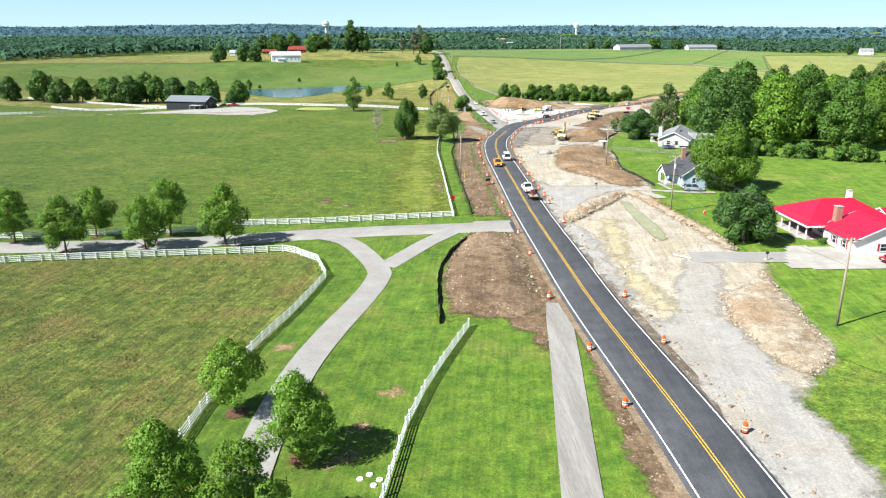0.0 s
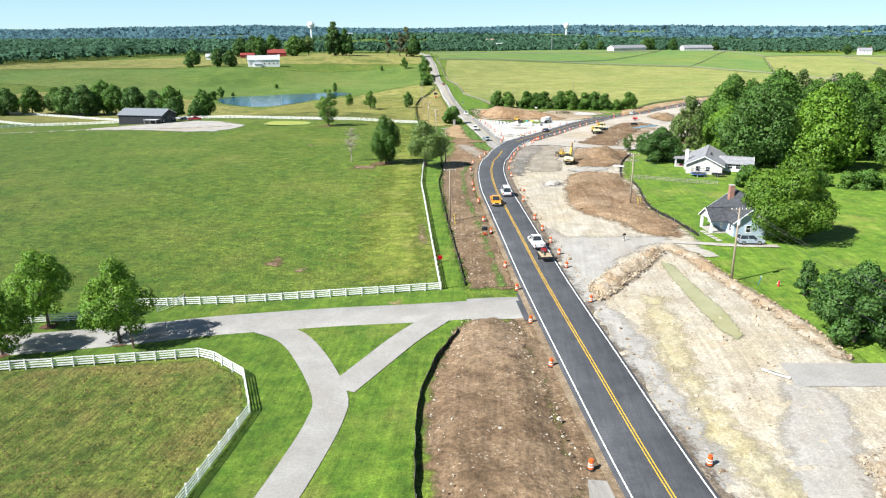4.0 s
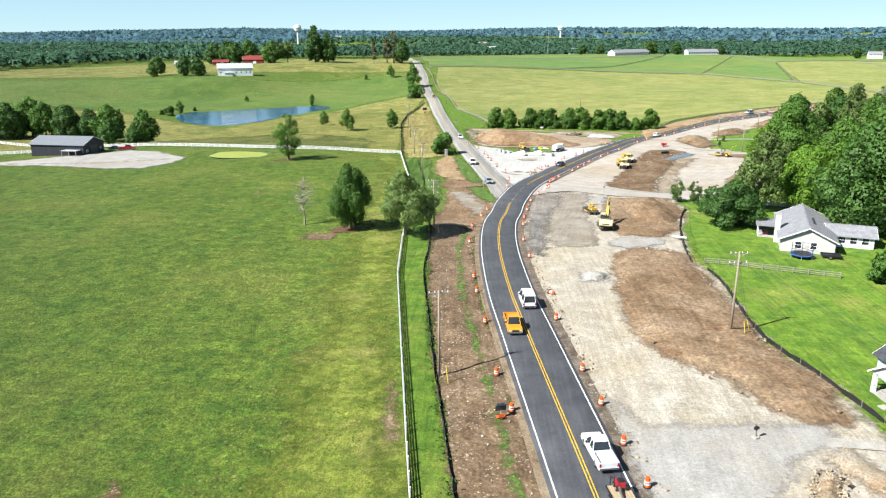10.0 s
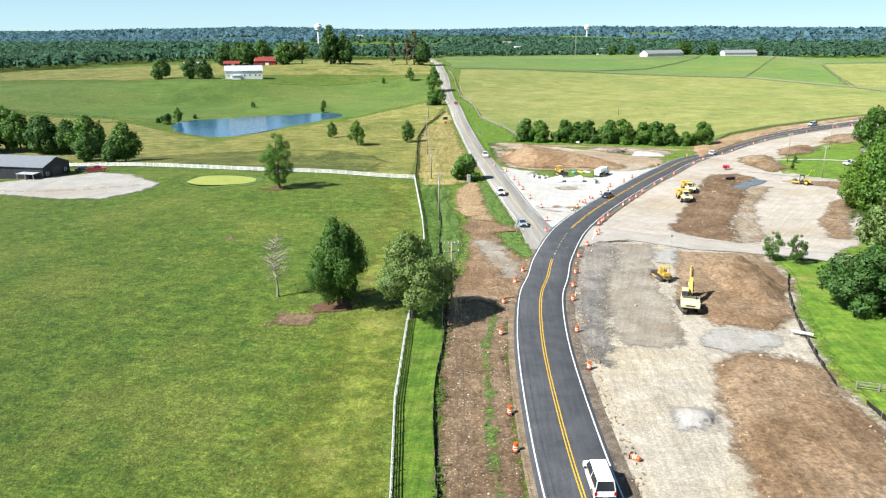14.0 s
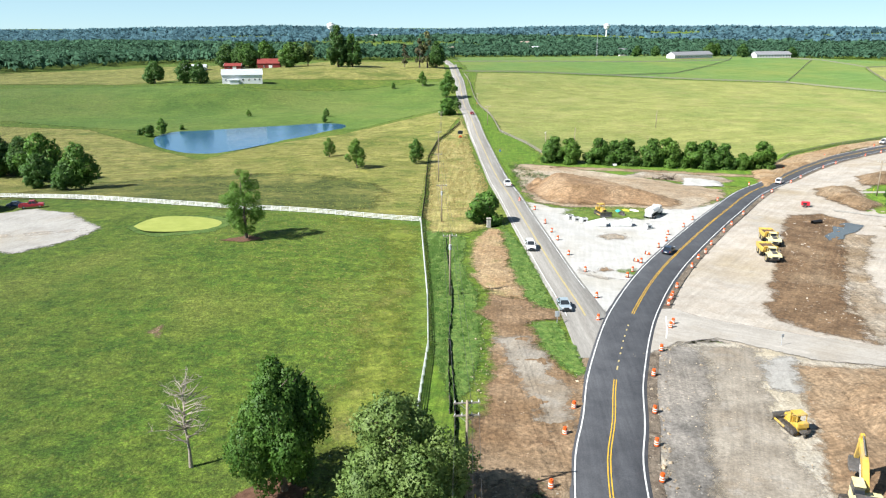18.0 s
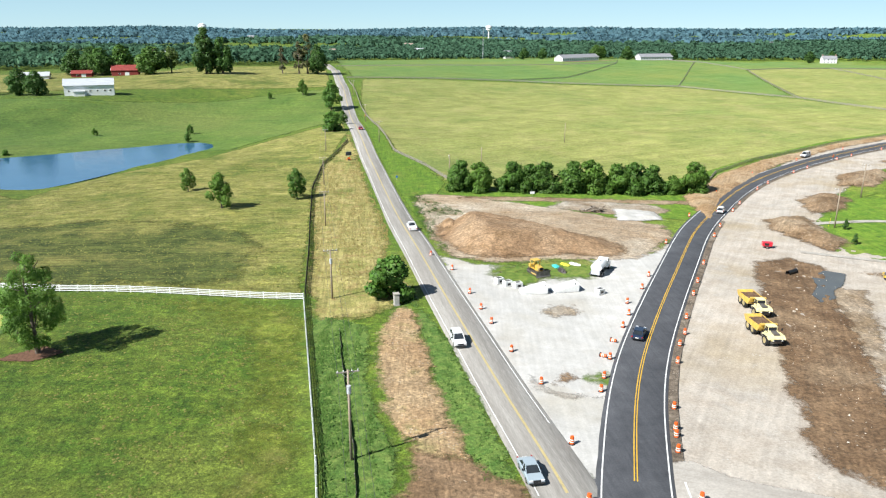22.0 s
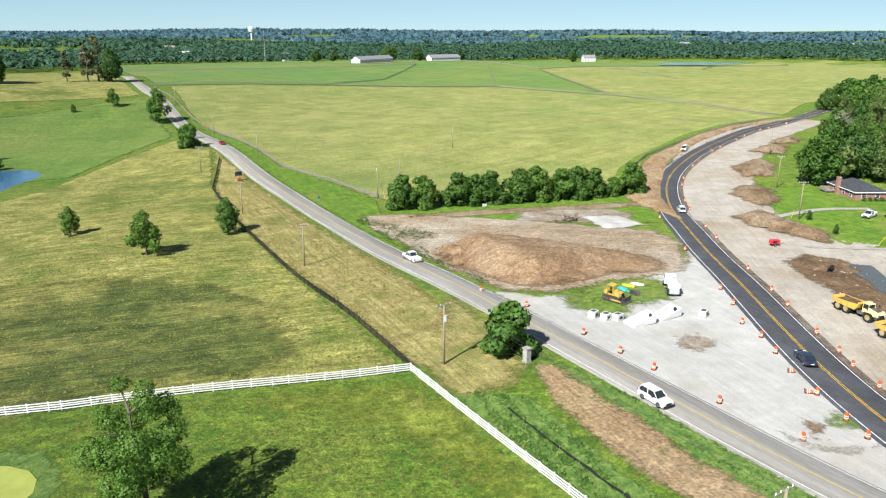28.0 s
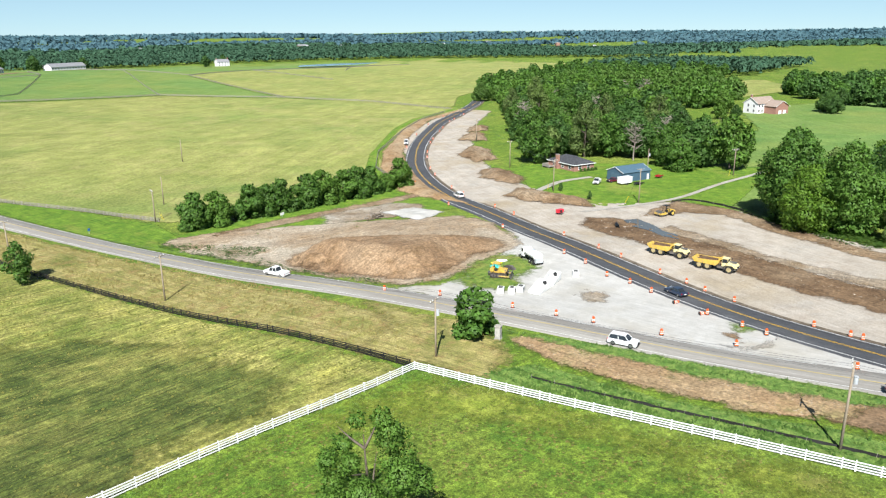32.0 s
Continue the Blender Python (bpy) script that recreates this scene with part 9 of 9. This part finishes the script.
# ---------------------------------------------------------------- signs, posts and loose things
def message_board(x, y, way, k=1.0):
    m = thing("message_board", pose(x, y, land(x, y) + 0.12, 0, 0, way) @ Matrix.Diagonal((k, k, k, 1)), "dark portable message board on a trailer with an orange sign below", "sign")
    part("mast", Geo().box(-0.07, 0.07, -0.07, 0.07, 0.5, 2.6), GALV, m)
    part("panel", Geo().box(-1.2, 1.2, -0.1, 0.1, 1.9, 3.2), plain("dark_panel", (0.035, 0.045, 0.055), 0.3), m, bevel=0.03)
    part("solar_panel", Geo().box(-0.9, 0.9, -0.5, 0.5, 3.3, 3.36), GLASS, m)
    part("trailer_frame", Geo().box(-1.0, 1.0, -0.5, 0.5, 0.35, 0.5), ORANGE, m)
    part("sign_panel", Geo().box(-0.6, 0.6, -0.62, -0.58, 0.5, 1.3), ORANGE, m)
    for s in (-1, 1):
        wheel(m, 0, s * 0.75, 0.32, 0.2)


message_board(20.2, 175.6, 8, 0.5)
message_board(31.4, 536, 5)


def post_sign(x, y, w, h, z, mat, label, way=0, diamond=False):
    s = thing("road_sign", pose(x, y, land(x, y) + 0.1, 0, 0, way), label, "sign")
    part("post", Geo().box(-0.04, 0.04, -0.03, 0.03, -0.2, z + h), GALV, s)
    g = Geo().box(-w / 2, w / 2, -0.06, -0.03, -h / 2, h / 2)
    part("panel", g, mat, s, at=pose(0, 0, z + h / 2, 0, 45 if diamond else 0, 0))


post_sign(85.4, 464.2, 1.5, 0.8, 0.7, WHITEPAINT, "small white board sign at the hedge")
post_sign(45.9, 497, 0.7, 0.7, 0.8, plain("sign_blue", (0.03, 0.16, 0.42), 0.4), "small blue square sign on the verge")
post_sign(218, 497, 1.1, 1.1, 1.2, ORANGE, "orange diamond roadworks sign beside the curve", 30, True)
post_sign(48, 660, 0.8, 0.8, 1.2, ORANGE, "orange diamond sign beside the old road", 0, True)
post_sign(35.2, 303, 0.7, 0.9, 1.2, GALV, "back of a grey road sign in the weeds", 180)
post_sign(66.5, 294, 0.5, 0.5, 1.4, GALV, "small sign on a thin post by the lane", 20)
for x, y in ((45.4, 168.8), (58.5, 110.2)):
    m = thing("mailbox", pose(x, y, land(x, y) + 0.12, 0, 0, 20), "black mailbox on a short wooden post", "mailbox")
    part("post", Geo().box(-0.06, 0.06, -0.06, 0.06, -0.3, 1.05), GREYWOOD, m)
    part("box", Geo().box(-0.3, 0.3, -0.14, 0.14, 1.05, 1.35), BLACKTRIM, m, bevel=0.05)
    part("flag", Geo().box(-0.05, 0.1, 0.14, 0.16, 1.25, 1.5), TAILRED, m)
    part("base_block", Geo().box(-0.3, 0.3, -0.3, 0.3, -0.1, 0.25), CONCRETE, m)
m = thing("fire_hydrant", pose(61, 142, land(61, 142) + 0.05), "red and white fire hydrant in the grass", "hydrant")
part("barrel", Geo().tube((0, 0, 0), (0, 0, 0.75), 0.16, 0.15, 12), paint("hydrant_red", (0.6, 0.03, 0.03)), m)
part("bonnet", Geo().tube((0, 0, 0.75), (0, 0, 0.98), 0.18, 0.06, 12), paint("hydrant_cap", (0.6, 0.03, 0.03)), m)
part("nozzle", Geo().tube((-0.28, 0, 0.55), (0.28, 0, 0.55), 0.08, 0.08, 8), WHITEPAINT, m)
m = thing("marker_stake", pose(58.4, 143.2, land(58.4, 143.2)), "leaning blue utility marker stake", "stake")
part("stake", Geo().box(-0.06, 0.06, -0.02, 0.02, -0.2, 1.5), plain("marker_blue", (0.05, 0.25, 0.55), 0.5), m, at=pose(0, 0, 0, 8, 12, 0))
part("cap", Geo().box(-0.07, 0.07, -0.03, 0.03, 1.3, 1.5), WHITEPAINT, m, at=pose(0, 0, 0, 8, 12, 0))
m = thing("fence_sign", pose(10.7, 161.4, land(10.7, 161.4)), "small red sign on a stake beside the white fence", "sign")
part("stake", Geo().box(-0.03, 0.03, -0.03, 0.03, -0.2, 1.1), GREYWOOD, m)
part("panel", Geo().box(-0.4, 0.4, -0.05, -0.02, 0.6, 1.3), TAILRED, m)
m = thing("stone_pillar", pose(29.9, 365.6, land(29.9, 365.6), 0, 0, 6), "square grey stone gate pillar with a cap beside a bush", "pillar")
part("shaft", Geo().box(-0.45, 0.45, -0.45, 0.45, -0.3, 2.1), surface("pillar_stone", (0.36, 0.35, 0.32), (0.5, 0.48, 0.44), 2.0, 0.9, bump=0.5, fine=0.25), m, bevel=0.03)
part("cap", Geo().box(-0.55, 0.55, -0.55, 0.55, 2.1, 2.3), CONCRETE, m, bevel=0.04)
part("plinth", Geo().box(-0.55, 0.55, -0.55, 0.55, -0.3, 0.2), CONCRETE, m, bevel=0.03)

# precast concrete pieces beside the gravel triangle
PRECAST = surface("precast_concrete", (0.66, 0.66, 0.64), (0.76, 0.76, 0.74), 0.9, 0.8, fine=0.1)
for x, y, way in ((56.6, 370.2, -2), (62.9, 370.4, 4)):
    m = thing("precast_headwall", pose(x, y, land(x, y) + 0.2, 0, 0, way), "white precast concrete culvert headwall lying on gravel", "headwall", "headwalls")
    part("slab", Geo().box(-2.5, 2.5, -1.2, 1.2, 0, 0.22), PRECAST, m, bevel=0.02)
    for s, (a, b) in ((-1, (0.3, 1.5)), (1, (0.5, 1.7))):
        part("wing_wall", Geo().prism([(-2.5, 0.22), (2.5, 0.22), (2.5, b), (-2.5, a)], s * 1.1 - 0.12, s * 1.1 + 0.12), PRECAST, m)
    part("back_wall", Geo().box(2.3, 2.5, -1.1, 1.1, 0.22, 1.6), PRECAST, m)
    # solid black disc on the wall, painted in for the shade inside a pipe hole
    part("pipe_hole", Geo().tube((2.28, 0, 0.9), (2.56, 0, 0.9), 0.45, 0.45, 14), BLACKTRIM, m)
for x, y, way in ((51.4, 376, 20), (52.6, 374.2, 15), (54.4, 373.2, 10), (68.9, 367.6, 25)):
    m = thing("precast_inlet", pose(x, y, land(x, y) + 0.18, 0, 0, way), "small white precast concrete drain inlet box", "concrete box", "inlet boxes")
    part("box", Geo().box(-0.8, 0.8, -0.65, 0.65, 0, 1.1), PRECAST, m, bevel=0.03)
    # black plate on the closed box gives the inlet its shaded mouth
    part("opening", Geo().box(-0.35, 0.35, -0.68, -0.64, 0.3, 0.75), BLACKTRIM, m)
    part("grate", Geo().box(-0.5, 0.5, -0.4, 0.4, 1.1, 1.15), STEEL, m)
for x, y, z, col, label in ((66, 384.5, 0.25, (0.05, 0.45, 0.42), "turquoise crumpled tarpaulin in the weeds"), (68.4, 385.6, 0.2, (0.62, 0.55, 0.05), "yellow plastic sheet crumpled on the ground"),
                            (70.5, 385.4, 0.2, (0.75, 0.75, 0.73), "white plastic sheet bundled in the weeds"), (66.2, 381.4, 0.5, (0.06, 0.05, 0.045), "dark scrap root clump on the ground")):
    bm = bmesh.new()
    bmesh.ops.create_icosphere(bm, subdivisions=3, radius=1.0)
    for v in bm.verts:
        q = noise.noise(v.co * 2.2 + Vector((x, y, 0))) * 0.5 + 1
        v.co = Vector((v.co.x * 1.2 * q, v.co.y * 0.6 * q, max(-0.1, v.co.z * z * 1.6 * q)))
    me = bpy.data.meshes.new("heap")
    bm.to_mesh(me)
    bm.free()
    me.materials.append(plain("heap_colour", col, 0.6, wear=0.3))
    tagged(placed(new("crumpled_tarp", me), pose(x, y, land(x, y) + 0.3, 0, 0, x * 7)), label, "tarpaulin")

# brush pile of broken trunks
m = thing("brush_pile", pose(95.5, 438.5, land(95.5, 438.5) + 0.3), "dark tangled pile of tree stumps and branches", "brush pile")
rr = random.Random(8)
for k in range(34):
    a = Vector((rr.uniform(-4, 4), rr.uniform(-2, 2), rr.uniform(0, 0.8)))
    d = Vector((rr.uniform(-2.6, 2.6), rr.uniform(-1.5, 1.5), rr.uniform(-0.3, 1.0)))
    part("branch", Geo().tube(a, a + d, rr.uniform(0.08, 0.25), rr.uniform(0.03, 0.1), 6), BARK if k % 3 else DEADWOOD, m)
# culvert pipe and stacked beams
m = thing("culvert_pipe", pose(113.7, 373.6, land(113.7, 373.6) + 0.25, 0, 0, 25), "short black corrugated culvert pipe on bare soil", "pipe")
part("pipe", Geo().tube((-1.6, 0, 0.4), (1.6, 0, 0.4), 0.45, 0.45, 16, caps=False), BLACKTRIM, m)
for k in range(8):
    part("ring", Geo().tube((-1.5 + k * 0.4, 0, 0.4), (-1.38 + k * 0.4, 0, 0.4), 0.49, 0.49, 16, caps=False), BLACKTRIM, m)
for k in range(3):
    m = tagged(part("barricade_beam", Geo().box(-1.1, 1.1, -0.12, 0.12, 0, 0.18), WHITEPAINT, bevel=0.02), "white barricade beam lying on gravel", "beam", "barricade beams")
    m.matrix_basis = pose(45.2 + k * 0.35, 113.4 - k * 0.35, land(45, 113) + 0.3, 0, 0, -50)
m = tagged(part("drain_pipe", Geo().tube((-1.4, 0, 0.2), (1.4, 0, 0.2), 0.2, 0.2, 12), PRECAST), "pale plastic drain pipe lying at the silt fence", "pipe")
m.matrix_basis = pose(66.2, 241.2, land(66.2, 241.2) + 0.5, 0, 0, -35)

# trampoline
m = thing("trampoline", pose(83.6, 227.4, land(83.6, 227.4)), "round blue-edged trampoline with a net on poles", "trampoline")
part("mat", Geo().tube((0, 0, 0.78), (0, 0, 0.8), 1.75, 1.75, 24), BLACKTRIM, m)
part("rim_pad", Geo().tube((0, 0, 0.72), (0, 0, 0.84), 2.05, 2.05, 24, caps=False).tube((0, 0, 0.84), (0, 0, 0.85), 2.05, 1.75, 24, caps=False), plain("pad_blue", (0.03, 0.12, 0.36), 0.5), m)
for k in range(6):
    a = k * math.pi / 3
    c, s = math.cos(a) * 2.0, math.sin(a) * 2.0
    part("leg", Geo().tube((c, s, 0), (c, s, 0.75), 0.04, 0.04, 6), GALV, m)
    part("net_pole", Geo().tube((c, s, 0.8), (c, s, 2.5), 0.035, 0.035, 6), BLACKTRIM, m)
    a2 = a + math.pi / 3
    for z in (1.3, 1.8, 2.4):
        part("net_cord", Geo().tube((c, s, z), (math.cos(a2) * 2.0, math.sin(a2) * 2.0, z), 0.02, 0.02, 4), BLACKTRIM, m)

# the open farm gate
m = thing("farm_gate", pose(-29.4, 148.2, land(-29.4, 146), 0, 0, -130), "grey tubular steel gate standing open at the driveway", "gate")
for z in (0.2, 0.5, 0.8, 1.1, 1.35):
    part("gate_rail", Geo().tube((0, 0, z), (4.6, 0, z), 0.03, 0.03, 6), GALV, m)
for xx in (0, 2.3, 4.6):
    part("gate_upright", Geo().tube((xx, 0, 0.15), (xx, 0, 1.4), 0.035, 0.035, 6), GALV, m)
part("gate_post", Geo().box(-0.2, -0.02, -0.1, 0.1, -0.3, 1.6), POLEWOOD, m)
m = thing("farm_gate", pose(-31.8, 132.6, land(-31.8, 132.6), 0, 0, 60), "dark tubular gate across the farm drive", "gate")
for z in (0.2, 0.5, 0.8, 1.1, 1.35):
    part("gate_rail", Geo().tube((0, 0, z), (5.6, 0, z), 0.03, 0.03, 6), STEEL, m)
for xx in (0, 2.8, 5.6):
    part("gate_upright", Geo().tube((xx, 0, 0.15), (xx, 0, 1.4), 0.035, 0.035, 6), STEEL, m)
part("gate_post", Geo().box(-0.2, -0.02, -0.1, 0.1, -0.3, 1.6), BRICK, m)

# dead tree in the pasture and small conifers on the brick house's lawn
SNAG_TRUNK = limbs(77, 11, 2.0, 3.2, 0.2, 13).mesh("trunk", DEADWOOD, smooth=True)
g = Geo()
for k in range(46):
    z = rr.uniform(2.6, 9.6)
    a = rr.uniform(0, 6.28)
    reach = rr.uniform(1.2, 3.4) * (1.15 - abs(z - 4.5) / 9)
    p0 = Vector((0, 0, z))
    p1 = p0 + Vector((math.cos(a), math.sin(a), rr.uniform(0.1, 0.7))) * reach * 0.55
    p2 = p1 + Vector((math.cos(a + rr.uniform(-.5, .5)), math.sin(a + rr.uniform(-.5, .5)), rr.uniform(-0.1, 0.6))) * reach * 0.5
    g.tube(p0, p1, 0.07, 0.045, 4, caps=False)
    g.tube(p1, p2, 0.045, 0.015, 3, caps=False)
    for j in range(7):
        o = p1.lerp(p2, rr.uniform(-0.4, 1.0))
        g.tube(o, o + Vector((rr.uniform(-1, 1), rr.uniform(-1, 1), rr.uniform(-0.3, 0.9))) * 0.75, 0.022, 0.008, 3, caps=False)
SNAG_TWIGS = g.mesh("twig_crown", DEADWOOD)


def dead_tree(x, y, k, turn, label, group=""):
    m = thing("dead_tree", pose(x, y, land(x, y), 0, 0, turn) @ Matrix.Diagonal((k, k, k, 1)), label, "tree", group)
    part("trunk", SNAG_TRUNK, None, m)
    part("twig_crown", SNAG_TWIGS, None, m)


dead_tree(-9.9, 264.2, 1.0, 0, "bare grey dead tree in the pasture")
for k, (x, y) in enumerate([(343.5, 487.5), (425.7, 471.8), (421.4, 456.9), (241.6, 396.1), (265.2, 471.4), (294.0, 443.2), (219.1, 401.7)]):
    dead_tree(x, y, 1.5 + 0.12 * (k % 3), k * 77, "bare grey dead tree standing in the large wood", "dead wood trees")
for x, y in ((150.8, 404.6), (143.4, 392)):
    tree("conifer", x, y, "small dark cone-shaped evergreen on the lawn", 0.45, x * 7 % 360)

# white lids of a tank in the lawn
for x, y in ((-4.3, 55.1), (-3.5, 55.7), (-2.6, 54.9), (-3.1, 54.1)):
    m = thing("tank_lid", pose(x, y, land(x, y) + 0.05), "round white plastic tank lid set in the lawn", "lid", "tank lids")
    part("cover", Geo().tube((0, 0, 0), (0, 0, 0.12), 0.3, 0.28, 14), WHITEPAINT, m)
    part("knob", Geo().tube((0, 0, 0.12), (0, 0, 0.17), 0.06, 0.05, 8), STEEL, m)
